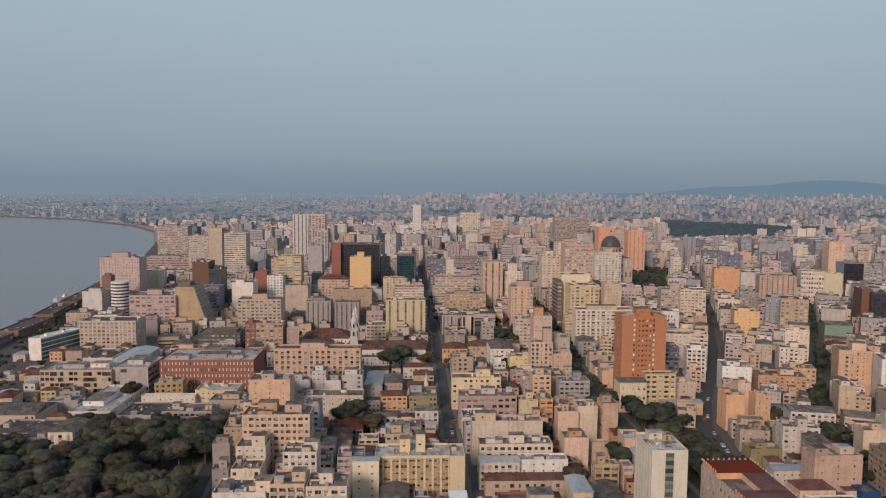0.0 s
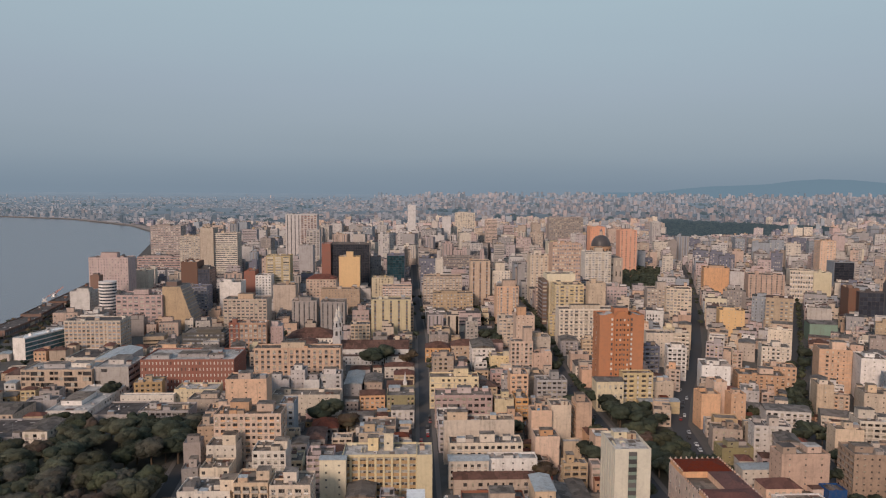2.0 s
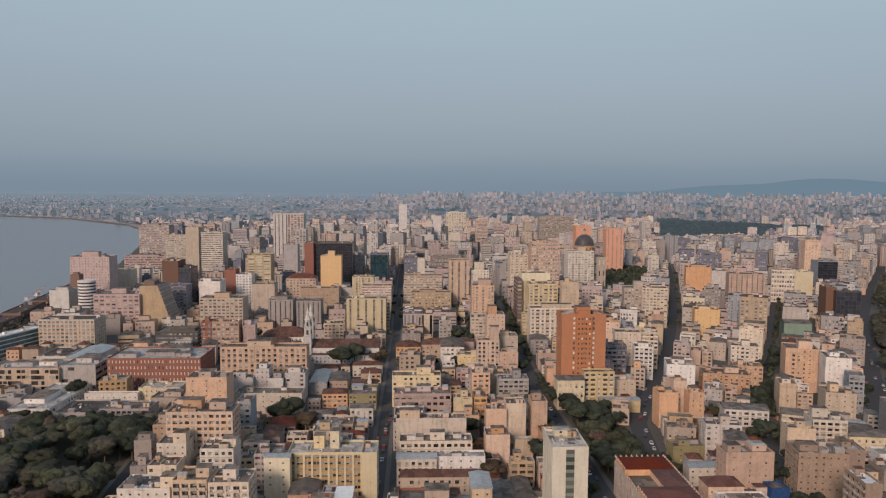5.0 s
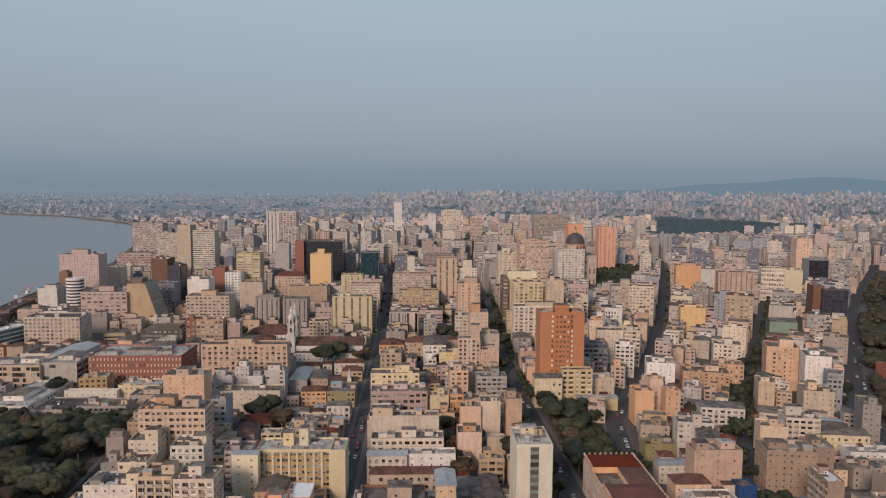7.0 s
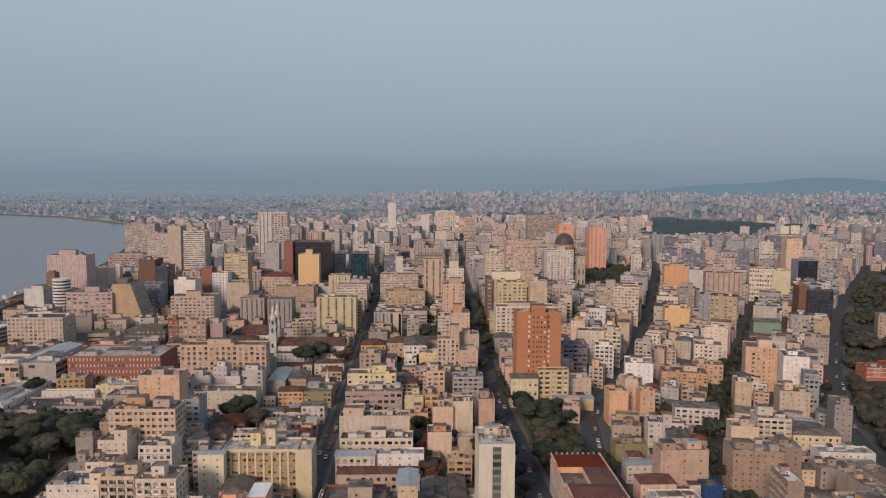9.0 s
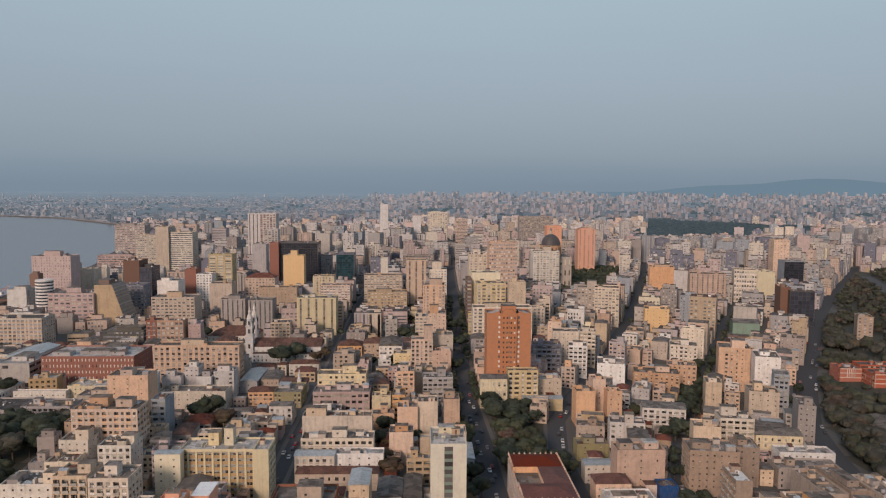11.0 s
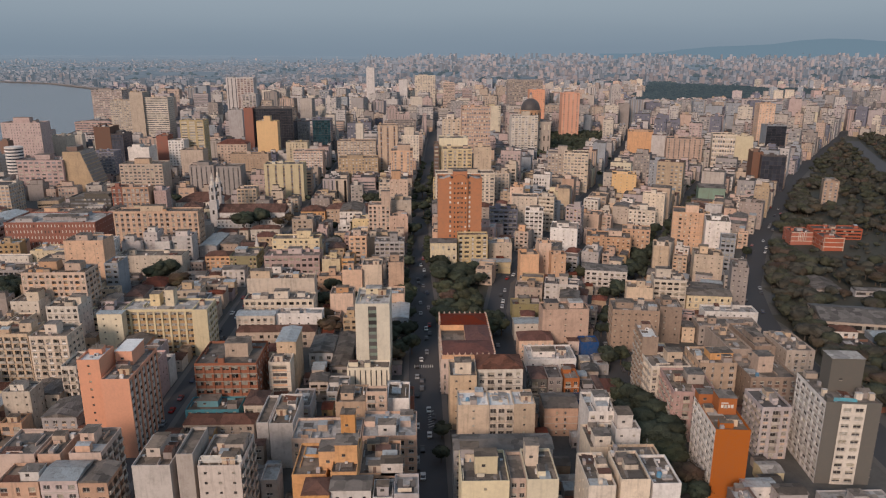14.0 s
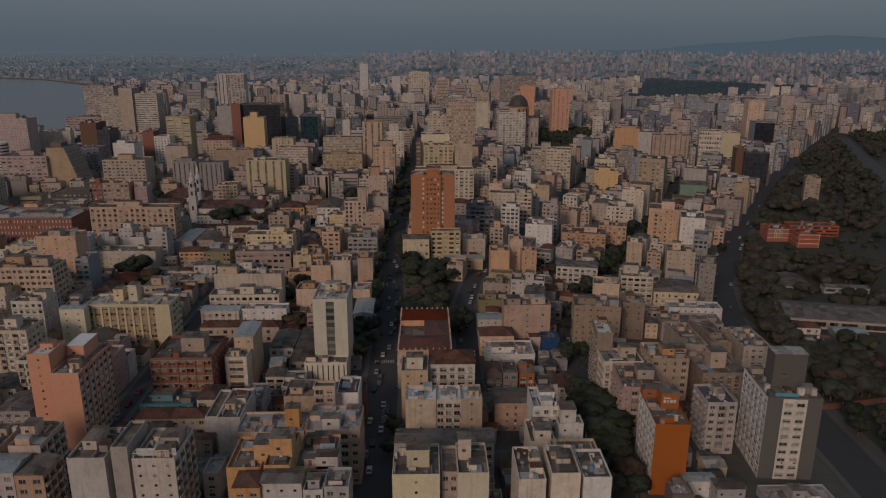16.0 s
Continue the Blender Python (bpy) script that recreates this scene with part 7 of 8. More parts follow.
# blocks farther off, each its own thing
y = 1255.0
while y < 1760:
    sx = lerp_line(SHORE, y)[0] + 40
    x = sx
    while x < 0.70 * y + 160:
        w, d = rnd.uniform(16, 30), rnd.uniform(14, 20)
        r = rect(x, y, w, d, rnd.uniform(-25, 4))
        if is_free(r, 0.5):
            tall = rnd.choice((15, 18, 21, 24, 27, 30, 36, 45, 55)) + rnd.uniform(-1, 1)
            if 0.30 * y < x < 0.64 * y:
                tall = min(tall, 136 - 136 * y / 2080 + rnd.uniform(-6, 4))
            infill(x, y, w, d, tall, math.degrees(math.atan2(r[5], r[4])), 0, "blocks beyond the centre")
        x += w + rnd.uniform(4, 26)
    y += rnd.uniform(26, 34)

tagged(new("town_blocks", FAR.mesh("town_blocks")), "crowded rendered apartment blocks of the centre", "buildings", kind="stuff")


# ---- distance: town to the horizon, river plain, hill ----
def rise(x, y):
    r = max(0.0, min(1.0, (y - 2750) / 1900)) ** 1.2
    lf = max(0.0, min(1.0, (y - 3500) / 1400))
    k = max(0.0, min(1.0, (x + 700) / 900))
    return k * 88 * r * (1 + 0.12 * noise.noise((x / 500, y / 500, 0))) + (1 - k) * 104 * lf


s = Shape()
nx, ny = 120, 50
for i in range(nx):
    for j in range(ny):
        q = []
        for a, b in ((0, 0), (1, 0), (1, 1), (0, 1)):
            xx, yy = -4500 + 9000 * (i + a) / nx, 2700 + 2200 * (j + b) / ny
            q.append((xx, yy, rise(xx, yy) + 0.4))
        if all(p[0] > lerp_line(SHORE, p[1])[0] + 12 for p in q):
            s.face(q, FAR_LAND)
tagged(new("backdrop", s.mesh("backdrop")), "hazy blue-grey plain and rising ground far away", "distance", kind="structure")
s = Shape()
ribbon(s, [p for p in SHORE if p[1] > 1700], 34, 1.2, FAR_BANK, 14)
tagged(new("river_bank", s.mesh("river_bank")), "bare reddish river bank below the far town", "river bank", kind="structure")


def in_park(x, y):
    """Wooded park in the farther districts: broad at one end, tapering to the other."""
    e = 0.02 * noise.noise((x / 120, y / 120, 4))
    f = ((x - 27) / y - 0.34 - e) / 0.265
    return 0 < f < 1 and 1950 + 300 * f + 2600 * e < y < 3060 - 560 * f + 4500 * e


s = Shape()
far = random.Random(5)
count = 0
while count < 1900:
    y = far.uniform(1770, 2750)
    x = far.uniform(max(-1100, lerp_line(SHORE, y)[0] + 30), 0.70 * y + 160)
    if in_park(x, y):
        continue
    w, d, h = far.uniform(12, 28), far.uniform(10, 18), far.choice((6, 8, 9, 10, 12, 15, 18, 21, 27, 36)) * (0.6 if x < -250 else 1.0)
    if 0.30 * y < x < 0.64 * y and y < 2050:
        h = min(h, far.uniform(6, max(8, 136 - 136 * y / 2080)))
    plain_block(s, x, y, w, d, h, far.uniform(-30, 8), far)
    count += 1
tagged(new("distant_blocks", s.mesh("distant_blocks")), "crowded pale apartment blocks of the farther districts", "buildings", kind="stuff")
s, woods = Shape(), Shape()
count = 0
while count < 19000:
    y = 2700 + 2130 * far.random() ** 0.8
    x = far.uniform(-0.72 * y - 200, 0.72 * y + 200)
    if x < lerp_line(SHORE, y)[0] + 30 or in_park(x, y):
        continue
    right = max(0.0, min(1.0, (x + 700) / 900))
    z = rise(x, y)
    low = max(0.16, (136 - z) / 136) if right < 1 else 1.0
    low = low + (1 - low) * right
    quarter = noise.noise((x / (240 * low + 60), y / 260, 3))
    if quarter < -0.16 + 0.04 * right or (right < 0.5 and z > 62 + 26 * far.random()):
        if far.random() < 0.07 and z < 55:
            r = far.uniform(8, 18) * low
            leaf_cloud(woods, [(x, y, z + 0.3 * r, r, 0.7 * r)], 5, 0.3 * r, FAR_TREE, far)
        continue
    high = noise.noise((x / 420, y / 420, 9)) + 0.30 * right - 0.1
    if far.random() < 0.03 + 0.09 * right + 0.45 * max(0.0, high) * (0.25 + 0.75 * right):
        w, d, h = far.uniform(9, 18), far.uniform(9, 15), far.choice((12, 14, 16, 18, 21, 25, 30)) * (1.0 if y < 4250 else 1.2)
    else:
        w, d, h = far.uniform(8, 24), far.uniform(8, 16), far.uniform(3.0, 7.5)
    w, d, h = w * low, d * low, h * (0.25 + 0.75 * low if right > 0.3 else low)
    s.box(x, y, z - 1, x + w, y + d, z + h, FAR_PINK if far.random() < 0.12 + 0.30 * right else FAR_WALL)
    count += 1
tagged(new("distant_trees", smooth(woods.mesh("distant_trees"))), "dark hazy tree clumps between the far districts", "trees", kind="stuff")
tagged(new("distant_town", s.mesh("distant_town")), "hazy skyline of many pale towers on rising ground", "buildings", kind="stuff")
s = Shape()
ridge = lambda x: 100 * math.exp(-((x - 2900) / 620) ** 2) + 52 * math.exp(-((x - 3900) / 500) ** 2) + 30 * math.exp(-((x - 2050) / 300) ** 2)
for i in range(60):
    x0, x1 = 1300 + 50 * i, 1350 + 50 * i
    h0, h1 = 120 + ridge(x0) + 5 * noise.noise((x0 / 160, 0, 0)), 120 + ridge(x1) + 5 * noise.noise((x1 / 160, 0, 0))
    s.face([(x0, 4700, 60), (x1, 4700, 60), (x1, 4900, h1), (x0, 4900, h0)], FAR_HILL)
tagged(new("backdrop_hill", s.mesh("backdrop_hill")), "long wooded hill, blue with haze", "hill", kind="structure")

# projecting bay, window columns and pale corner roofs of the orange tower
s = Shape()
ob = WALLS["orange_brick"]
s.box(9.2, -1.4, -2, 18.9, 0.01, 55.0, ob)
s.face([(9.2, -1.4, 55.0), (18.9, -1.4, 55.0), (17.0, -1.4, 57.6), (14.05, -1.4, 58.4), (11.1, -1.4, 57.6)], ob)
for p, q in (((9.2, 55.0), (11.1, 57.6)), ((11.1, 57.6), (14.05, 58.4)), ((14.05, 58.4), (17.0, 57.6)), ((17.0, 57.6), (18.9, 55.0))):
    s.face([(p[0], -1.4, p[1]), (q[0], -1.4, q[1]), (q[0], 5.0, q[1]), (p[0], 5.0, p[1])], ob)
part("bay", s, orange_tower, "projecting brick bay with a gabled top")
s = Shape()
for k in range(17):
    z = 2.0 + 3.15 * k
    for a in (7.3, 19.7):
        s.box(a, -0.08, z, a + 1.1, -0.005, z + 1.5, TRIM if var.random() < 0.6 else GLASS, bottom=True)
        s.box(a - 0.1, -0.14, z - 0.25, a + 1.2, -0.005, z - 0.05, WALLS["brown"], bottom=True)
    for a in (10.1, 12.3, 14.9, 17.1):
        s.box(a, -1.47, z, a + 0.9, -1.405, z + 1.2, TRIM if var.random() < 0.12 else GLASS, bottom=True)
    s.box(13.6, -1.5, z + 0.2, 14.5, -1.405, z + 1.6, WALLS["brown"], bottom=True)
tagged(part("glazing", s, orange_tower, "columns of small windows, some with white blinds"), kind="stuff")
for x0, x1, sg in ((0.2, 8.0, 1), (20.1, 27.9, -1)):
    s = Shape()
    lo, hi = (54.8, 57.2)
    z0, z1 = (lo, hi) if sg > 0 else (hi, lo)
    s.face([(x0, 0.25, z0), (x1, 0.25, z1), (x1, 9.0, z1), (x0, 9.0, z0)], ROOFS["pale"])
    s.face([(x0, 0.25, lo), (x1, 0.25, lo), (x1, 0.25, z1), (x0, 0.25, z0)], ob)
    s.face([(x1, 9.0, lo), (x0, 9.0, lo), (x0, 9.0, z0), (x1, 9.0, z1)], ob)
    part("corner_roof", s, orange_tower, "pale sloping corner roof")
# cream bands and ribs on the brick wings of the school
for wing, wide, bars in ((school_wing_a, 15.2, (5.0, 6.2, 7.6, 8.8, 10.2)), (school_wing_b, 14.6, (0.4, 13.9))):
    for z in (2.9, 6.2, 9.3):
        s = Shape()
        s.box(0, -0.16, z, wide, -0.01, z + 0.5, WALLS["ivory"], bottom=True)
        part("band", s, wing, "cream painted band")
    for a in bars:
        s = Shape()
        s.box(a, -0.3, 3.4 if len(bars) > 2 else 0, a + 0.35, -0.17, 9.8, WALLS["ivory"], bottom=True)
        part("rib", s, wing, "cream painted rib")
# small things on the two towers by the park
s = Shape()
for i in range(14):
    a0, a1 = math.pi * i / 14, math.pi * (i + 1) / 14
    p = [(4.5 * math.cos(t), 0.9 * math.sin(t)) for t in (a0, a1)]
    s.face([(*p[0], 0), (*p[1], 0), (p[1][0], p[1][1] + 0.7, 0.9), (p[0][0], p[0][1] + 0.7, 0.9)], WALLS["turquoise"])
    s.face([(p[0][0], p[0][1] + 0.7, 0.9), (p[1][0], p[1][1] + 0.7, 0.9), (p[1][0], p[1][1] + 1.1, 0), (p[0][0], p[0][1] + 1.1, 0)], WALLS["turquoise"])
part("awning", s, grey_tower, "curved turquoise terrace awning", at=pose(6.0, 1.5, 28.6))
for i, (a, wd) in enumerate(((10.8, 2.0), (13.2, 1.2), (15.0, 1.6), (1.2, 1.4))):
    s = Shape()
    s.box(0, 0, 0, wd, 1.2, 2.4, WALLS["ivory"])
    s.box(-0.1, -0.1, 2.4, wd + 0.1, 1.3, 2.5, WALLS["ivory"], ROOFS["pale"], True)
    part("chimney", s, grey_tower, "cream roof chimney", at=pose(a, 3.5 + 2 * (i % 2), 28.4))
# white sign shapes on the roof housing of the rust tower, and its terrace walls
fx = FOOT[[i for i, r in enumerate(FOOT) if abs(r[0] - rust_tower.location.x) < 0.1][0]]
for i in range(4):
    s = Shape()
    s.box(0, -0.12, 0, 0.75, -0.02, 1.1, TRIM, bottom=True)
    part("sign_letter", s, rust_tower, "plain white sign shape", at=pose(0.40 * fx[2] + 0.7 + 1.05 * i, 0.50 * fx[3], 26.6))
s = Shape()
s.box(0.0, -0.12, 0, 2.2, -0.02, 0.35, TRIM, bottom=True)
part("sign_bar", s, rust_tower, "plain white sign shape", at=pose(0.40 * fx[2] + 0.7, 0.50 * fx[3], 28.1))
# light steel pergolas along the front edge of the three pale party-wall blocks
for o in [q for q in bpy.data.objects if q.parent is None and q.type == "EMPTY" and 140 < q.location.y < 175 and 45 < q.location.x < 118 and q.name.startswith("apartment_building")]:
    r = [k for k in FOOT if abs(k[0] - o.location.x) < 0.06 and abs(k[1] - o.location.y) < 0.06]
    t = [k for k in TALL if abs(k[0] - o.location.x) < 0.06 and abs(k[2] - o.location.y) < 0.06]
    if not r or not t or t[0][3] < 30 or r[0][2] < 6:
        continue
    w, h = r[0][2], t[0][3]
    s = Shape()
    n = max(2, int(w / 2.6))
    for i in range(n + 1):
        s.box(0.3 + (w - 0.72) * i / n, 0.3, h - 0.8, 0.42 + (w - 0.72) * i / n, 0.42, h + 1.3, TRIM)
        s.box(0.3 + (w - 0.72) * i / n, 0.42, h + 1.3, 0.42 + (w - 0.72) * i / n, 2.6, h + 1.42, TRIM, bottom=True)
    s.box(0.3, 0.3, h + 1.3, w - 0.3, 0.42, h + 1.45, TRIM, bottom=True)
    s.box(0.3, 2.6, h - 0.8, w - 0.3, 2.72, h + 1.42, TRIM)
    part("pergola", s, o, "white steel terrace pergola")
for i in range(70):
    x, y = wood.uniform(129, 156), wood.uniform(308, 414)
    if is_open(x, y, 2):
        tree(x, y, wood.uniform(9, 14), wood.choice((0, 0, 0, 1)), "trees of the plaza")
for i in range(330):
    x, y = wood.uniform(-228, -94), wood.uniform(218, 388)
    if is_open(x, y, 3) and x < -96 - max(0, (y - 300) * 0.12) and len(TRUNKS) < 300:
        tree(x, y, wood.uniform(13, 18), wood.choice((0, 1, 3, 3, 4, 5)), "trees of the square")
for key, y0, y1, step, off in (("tree_lined", 178, 600, 13, 4.6), ("middle", 300, 700, 14, 6.6), ("fan", 330, 760, 22, 4.6), ("long", 330, 800, 38, 4.8), ("avenue", 230, 760, 13, -1), ("west", 400, 700, 24, 4.0)):
    y = y0
    while y < y1:
        x, ang = lerp_line(STREETS[key][0], y)
        for sd in ((-1, 1) if off > 0 else ((1, -0.72) if wood.random() < 0.6 else (1,))):
            xx = x + sd * (off if off > 0 else 12.0) * (1 / max(0.4, math.cos(radians(ang))))
            if wood.random() < (0.72 if not (key in ("middle", "fan") and 300 < y < 425) else (0.7 if key == "middle" else 0.12)) and is_open(xx, y, 0.8) and len(TRUNKS) < 330:
                tree(xx, y, wood.uniform(7, 11), wood.choice((0, 0, 0, 1)), "street trees")
        y += step * wood.uniform(0.7, 1.3)
# park woods beyond the avenue, uncounted
s = Shape()
for i in range(3300):
    y = wood.uniform(195, 930) if i < 2100 else (wood.uniform(230, 720) if i < 2500 else wood.uniform(900, 1200))
    x = lerp_line(STREETS["avenue"][0], y)[0] + 13 + wood.uniform(0, 250 if i < 2100 else (26 if i < 2500 else 330))
    if x > (0.62 if y < 930 else 0.75) * y + 175 or abs(x - (560 + 0.44 * max(0, y - 560))) < 13 or not is_open(x, y, 3) or noise.noise((x / 60, y / 60, 3)) < (-0.6 if y < 420 else -0.36) or (y < 700 and any(a - 6 < x < b + 6 and ly - (22 if lh > 7.9 else 9) < y < ly for a, b, ly, lh, lz in TALL if a > 300)):
        continue
    h = wood.uniform(8, 13) if not (375 < x < 470 and 430 < y < 520) else wood.uniform(4, 6)
    k = wood.choice((0, 0, 0, 1, 1, 1, 2))
    gz = ground_z(x, y)
    lobes = [(x + a * h, y + b * h, gz + 0.82 * c * h, 1.2 * r * h, 1.05 * q * h) for a, b, c, r, q in lobes_of(wood, 3)]
    leaf_cloud(s, lobes if y < 930 else lobes[:2], 60 if y < 420 else (30 if y < 700 else 14), (0.024 if y < 420 else (0.034 if y < 700 else 0.05)) * h, PARK_LEAVES[k], wood, 2 if y < 600 else 1)
    s.drum(x, y, gz - 0.2, gz + 0.5 * h, 0.03 * h, 0.02 * h, BARK, 5, cap=False)
tagged(new("park_trees", smooth(s.mesh("park_trees"))), "dense dusky park trees, green and brown", "trees", kind="stuff")
# trees of the farther streets and the cathedral garden, uncounted
s = Shape()
spots = []
for key, y0, y1, off in (("tree_lined", 430, 1000, 5.2), ("middle", 430, 800, 5.4), ("fan", 560, 1150, 5.4), ("long", 480, 900, 4.2)):
    y = y0
    while y < y1:
        x, ang = lerp_line(STREETS[key][0], y)
        for sd in (-1, 1):
            if wood.random() < {"tree_lined": 0.6, "middle": 0.85, "fan": 0.16, "long": 0.15}[key]:
                spots.append((x + sd * (off + 0.6) / max(0.5, math.cos(radians(ang))), y, wood.uniform(5.5, 9)))
        y += wood.uniform(6, 11)
for i in range(320):
    y = wood.uniform(852, 1165)
    spots.append((wood.uniform(0.275, 0.365) * y, y, wood.uniform(10, 15)))
for i in range(70):
    spots.append((wood.uniform(60, 110), wood.uniform(660, 760), wood.uniform(8, 12)))
for x, y, h in spots:
    if not is_open(x, y, 0.5):
        continue
    gz = ground_z(x, y)
    lobes = [(x + a * h, y + b * h, gz + c * h, rr * h, q * h) for a, b, c, rr, q in lobes_of(wood, 5)]
    leaf_cloud(s, lobes, 9, 0.06 * h, LEAVES[wood.choice((0, 0, 0, 1))], wood)
    s.drum(x, y, gz - 0.2, gz + 0.5 * h, 0.03 * h, 0.02 * h, BARK, 5, cap=False)
tagged(new("street_trees", smooth(s.mesh("street_trees"))), "rows of dark trees down the farther streets", "trees", kind="stuff")
# far wooded park, with haze glow in its leaf material
s = Shape()
count = 0
while count < 1900:
    y = wood.uniform(1900, 3150)
    x = 27 + wood.uniform(0.33, 0.615) * y
    if not in_park(x, y) or noise.noise((x / 110, y / 150, 8)) < -0.33:
        count += 0.2
        continue
    r = wood.uniform(8, 15)
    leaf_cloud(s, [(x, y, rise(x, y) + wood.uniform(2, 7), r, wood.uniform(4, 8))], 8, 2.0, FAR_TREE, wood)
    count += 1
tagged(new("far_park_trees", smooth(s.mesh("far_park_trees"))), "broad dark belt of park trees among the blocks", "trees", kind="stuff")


def car_meshes(paint):
    b, g, w = Shape(), Shape(), Shape()
    prof = [(-2.05, 0.35), (-2.1, 0.75), (-1.2, 0.92), (1.75, 0.95), (2.1, 0.8), (2.1, 0.35)]
    top = [(-1.15, 0.92), (-0.55, 1.42), (0.95, 1.45), (1.7, 0.95)]
    for side in (-0.86, 0.86):
        pts = [(side, y, z) for y, z in prof]
        b.face(pts if side < 0 else pts[::-1], paint)
    for (y0, z0), (y1, z1) in zip(prof, prof[1:]):
        b.face([(-0.86, y0, z0), (0.86, y0, z0), (0.86, y1, z1), (-0.86, y1, z1)], paint)
    for side in (-0.76, 0.76):
        g.face([(side, y, z) for y, z in top], GLASS)
    for k, ((y0, z0), (y1, z1)) in enumerate(zip(top, top[1:])):
        g.face([(-0.76, y0, z0), (0.76, y0, z0), (0.76, y1, z1), (-0.76, y1, z1)], paint if k == 1 else GLASS)
    n = 10
    for i in range(n):
        a, c = 2 * math.pi * i / n, 2 * math.pi * (i + 1) / n
        p, q = (0.32 * math.cos(a), 0.32 * math.sin(a)), (0.32 * math.cos(c), 0.32 * math.sin(c))
        w.face([(-0.1, *p), (0.1, *p), (0.1, *q), (-0.1, *q)], RUBBER)
        w.face([(0.1, 0, 0), (0.1, *p), (0.1, *q)], STEEL)
        w.face([(-0.1, 0, 0), (-0.1, *q), (-0.1, *p)], STEEL)
    return b.mesh("body"), g.mesh("cabin"), w.mesh("wheel")


CARS = [(nm, car_meshes(surface(nm + "_car_paint", c, rough=0.35, patch=0.05, streak=0.0, bump=0.0))) for nm, c in
        (("white", (0.70, 0.70, 0.69)), ("silver", (0.40, 0.41, 0.42)), ("dark grey", (0.06, 0.06, 0.065)), ("black", (0.02, 0.02, 0.02)), ("red", (0.30, 0.03, 0.03)), ("white", (0.62, 0.62, 0.6)), ("silver", (0.30, 0.31, 0.32)), ("dark blue", (0.03, 0.04, 0.07)), ("grey", (0.16, 0.16, 0.165)))]


def car(x, y, yaw):
    nm, (b, g, w) = wood.choice(CARS)
    o = new("car")
    o.matrix_basis = pose(x, y, ground_z(x, y) + 0.07, 0, 0, yaw)
    part("body", None, o, me=b)
    part("cabin", None, o, "dark glass cabin", me=g)
    for a in (-0.78, 0.78):
        for c in (-1.3, 1.25):
            part("wheel", None, o, at=pose(a, c, 0.32), me=w)
    tagged(o, f"{nm} small car on the street asphalt", "car", "cars in the streets")


for key, y0, y1, step, offs in (("middle", 185, 470, 5.5, (-3.1, -1.2, 1.4, 3.1)), ("long", 205, 420, 7, (-2.8, 1.0, 2.8)), ("fan", 245, 480, 7, (-2.7, 0.9, 2.7)), ("tree_lined", 200, 420, 14, (-3.1, 1.2, 3.1)), ("avenue", 300, 620, 9, (-7, -3.4, 3.2, 6.6))):
    y = y0
    while y < y1:
        x, ang = lerp_line(STREETS[key][0], y)
        if wood.random() < 0.6:
            of = wood.choice(offs) / math.cos(radians(ang))
            car(x + of, y, -ang + (180 if of < 0 else 0))
        y += step * wood.uniform(0.8, 1.5)
# crossing stripes and hatched island on the middle street
for i in range(9):
    s = Shape()
    s.box(-0.25, -1.5, 0, 0.25, 1.5, 0.004, MARK)
    o = new("road_marking", s.mesh("road_marking"))
    o.matrix_basis = pose(116.4 + 1.0 * i, 281.0, ground_z(120, 281) + 0.075)
    tagged(o, "worn white crossing stripe on asphalt", "road marking", "crossing stripes", kind="structure")
for i in range(7):
    s = Shape()
    s.box(-1.3, -0.18, 0, 1.3, 0.18, 0.004, MARK)
    o = new("road_marking", s.mesh("road_marking"))
    o.matrix_basis = pose(123.2, 228.0 + 1.9 * i, ground_z(123, 230) + 0.075, 0, 0, 32)
    tagged(o, "worn white hatching stripe on asphalt", "road marking", "hatching stripes", kind="structure")
# terracotta path with a low rail wall into the park
s = Shape()
ribbon(s, [(293, 235), (316, 239), (345, 245), (400, 254), (480, 262)], 4.2, 0.16, WALLS["clay"])
tagged(new("path", s.mesh("path")), "terracotta paved path leading into the park", "path", kind="structure")
# express road beyond the park
s = Shape()
ribbon(s, [(556, 400), (562, 560), (612, 680), (688, 850), (758, 1010), (800, 1100)], 19, 0.11, ASPHALT)
tagged(new("road", s.mesh("road")), "wide grey express road beyond the park", "road", kind="structure")
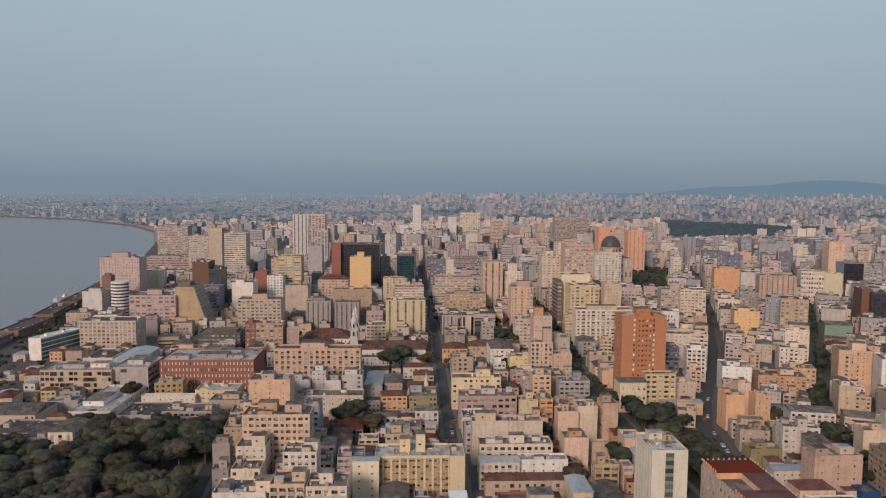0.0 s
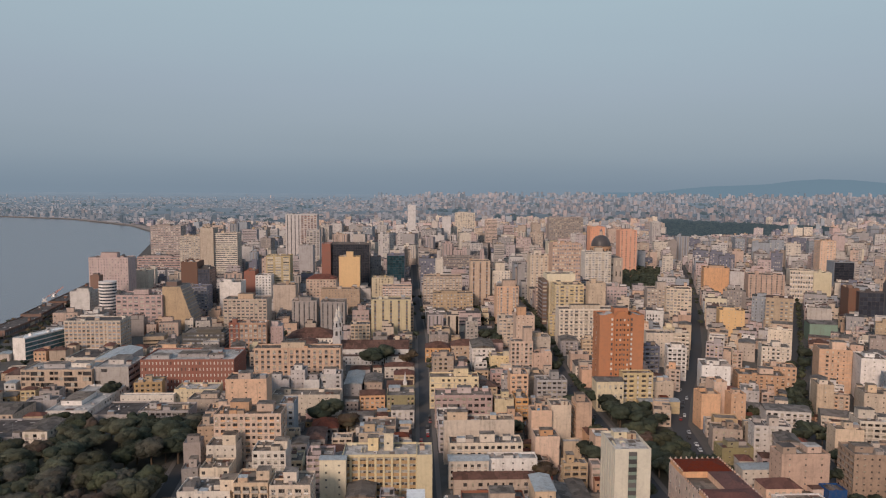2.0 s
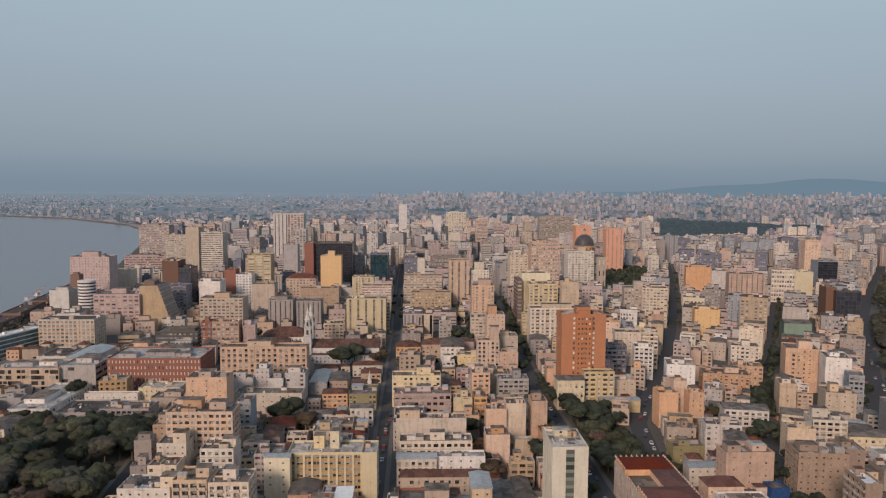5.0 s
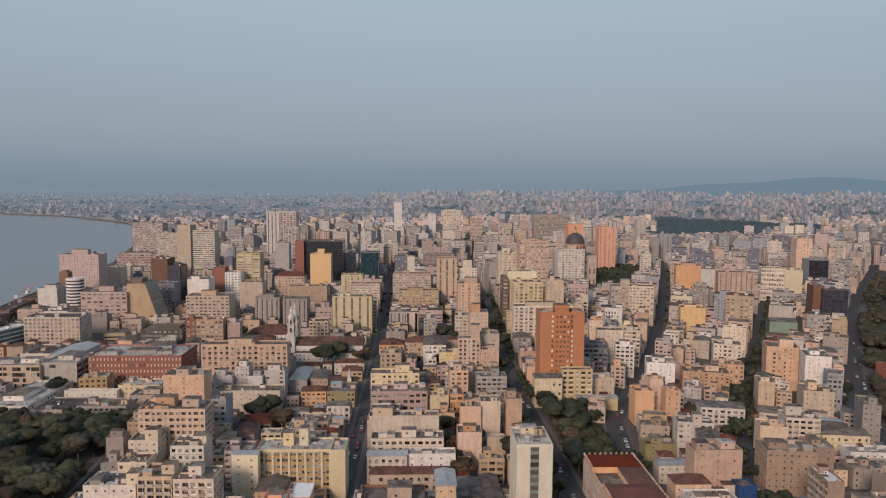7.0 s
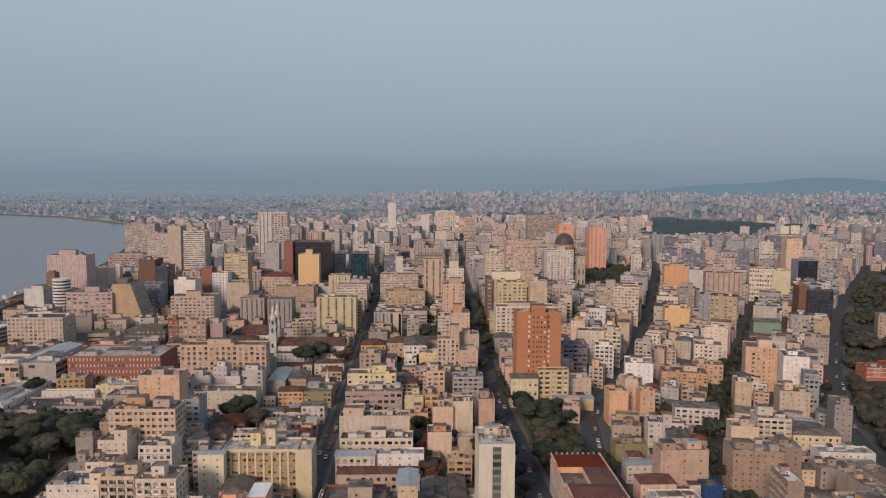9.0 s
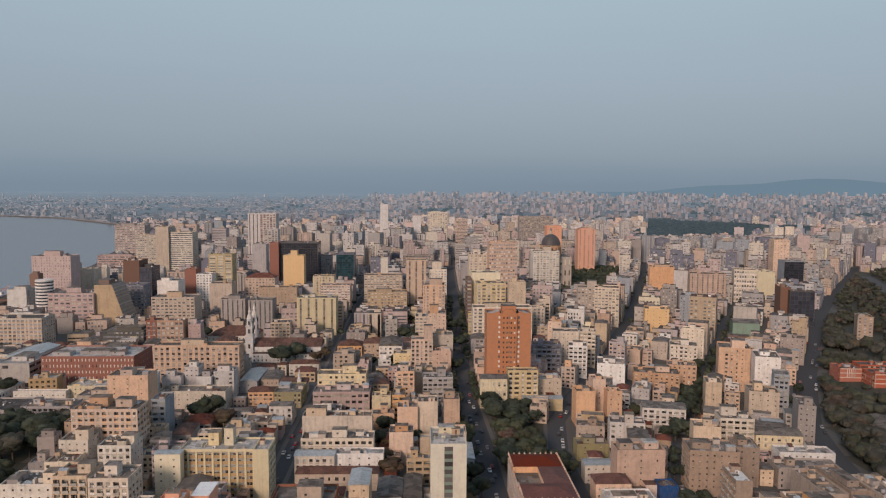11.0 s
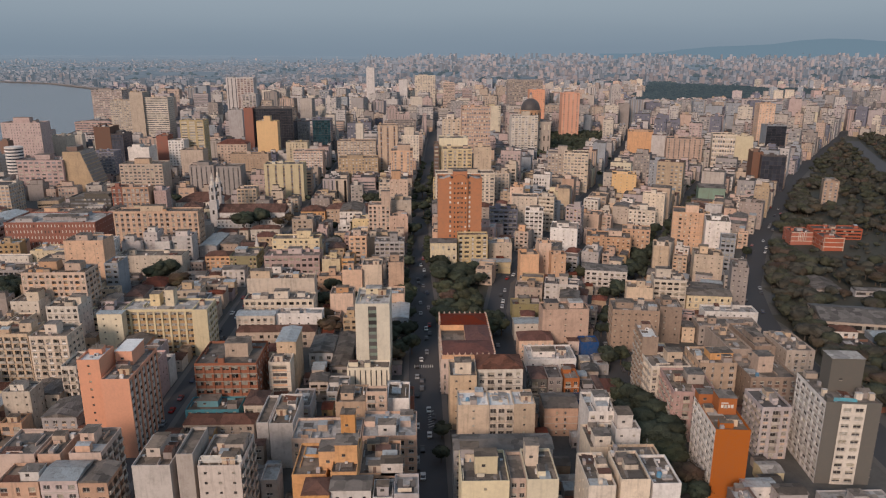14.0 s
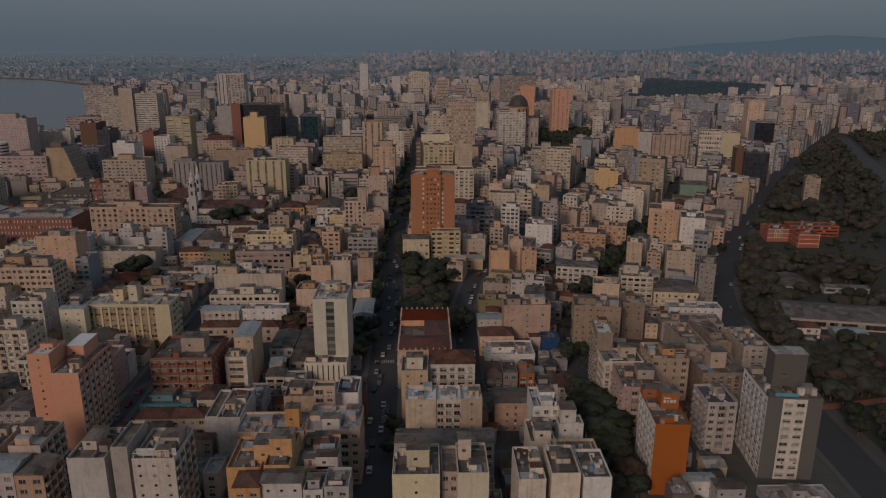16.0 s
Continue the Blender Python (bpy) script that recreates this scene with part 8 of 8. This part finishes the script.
# dark shrubs and trees on the quay, uncounted
s = Shape()
quay = random.Random(12)
for i in range(620):
    y = quay.uniform(430, 1100)
    x = lerp_line(SHORE, y)[0] + quay.uniform(2, 58 if y > 640 else 120)
    if not is_open(x, y, 1.0):
        continue
    h = quay.uniform(3, 7)
    lobes = [(x + a * h, y + b * h, c * h, rr * h * 1.3, q * h) for a, b, c, rr, q in lobes_of(quay, 4)]
    leaf_cloud(s, lobes, 8, 0.07 * h, LEAVES[quay.choice((0, 0, 2))], quay)
tagged(new("quay_trees", smooth(s.mesh("quay_trees"))), "dark shrubs and small trees along the quay", "trees", kind="stuff")


def crane(x, y, yaw):
    """Portal crane: four legs, deck, cabin, mast and a long jib."""
    o = new("harbour_crane")
    o.matrix_basis = pose(x, y, ground_z(x, y), 0, 0, yaw)
    for a in (-2.2, 2.2):
        for b in (-2.2, 2.2):
            s = Shape()
            s.box(a - 0.25, b - 0.25, 0, a + 0.25, b + 0.25, 7, STEEL)
            part("leg", s, o)
    s = Shape()
    s.box(-2.8, -2.8, 7, 2.8, 2.8, 7.7, WALLS["white"], bottom=True)
    part("deck", s, o)
    s = Shape()
    s.box(-1.6, -1.8, 7.7, 1.6, 1.8, 10.5, WALLS["white"])
    s.box(-1.4, -1.84, 9.0, 1.4, -1.8, 10.2, GLASS)
    part("cabin", s, o)
    s = Shape()
    for k in range(8):
        f0, f1 = k / 8, (k + 1) / 8
        for sd in (-0.5, 0.5):
            for up in (0.0, 0.9):
                p, q = (sd, -1 - 15 * f0, 10.5 + 9 * f0 + up), (sd, -1 - 15 * f1, 10.5 + 9 * f1 + up)
                s.face([p, q, (q[0], q[1], q[2] + 0.25), (p[0], p[1], p[2] + 0.25)], WALLS["redbrick"])
            p, q = (sd, -1 - 15 * f0, 10.6 + 9 * f0), (sd, -1 - 15 * f1, 11.5 + 9 * f1)
            s.face([p, q, (q[0], q[1] + 0.2, q[2]), (p[0], p[1] + 0.2, p[2])], WALLS["white"])
    part("jib", s, o, "red and white lattice jib")
    tagged(o, "red and white harbour crane on the quay", "crane")


for yy, ya in ((815, 115), (850, 60)):
    crane(lerp_line(SHORE, yy)[0] + 5.0, yy, ya)
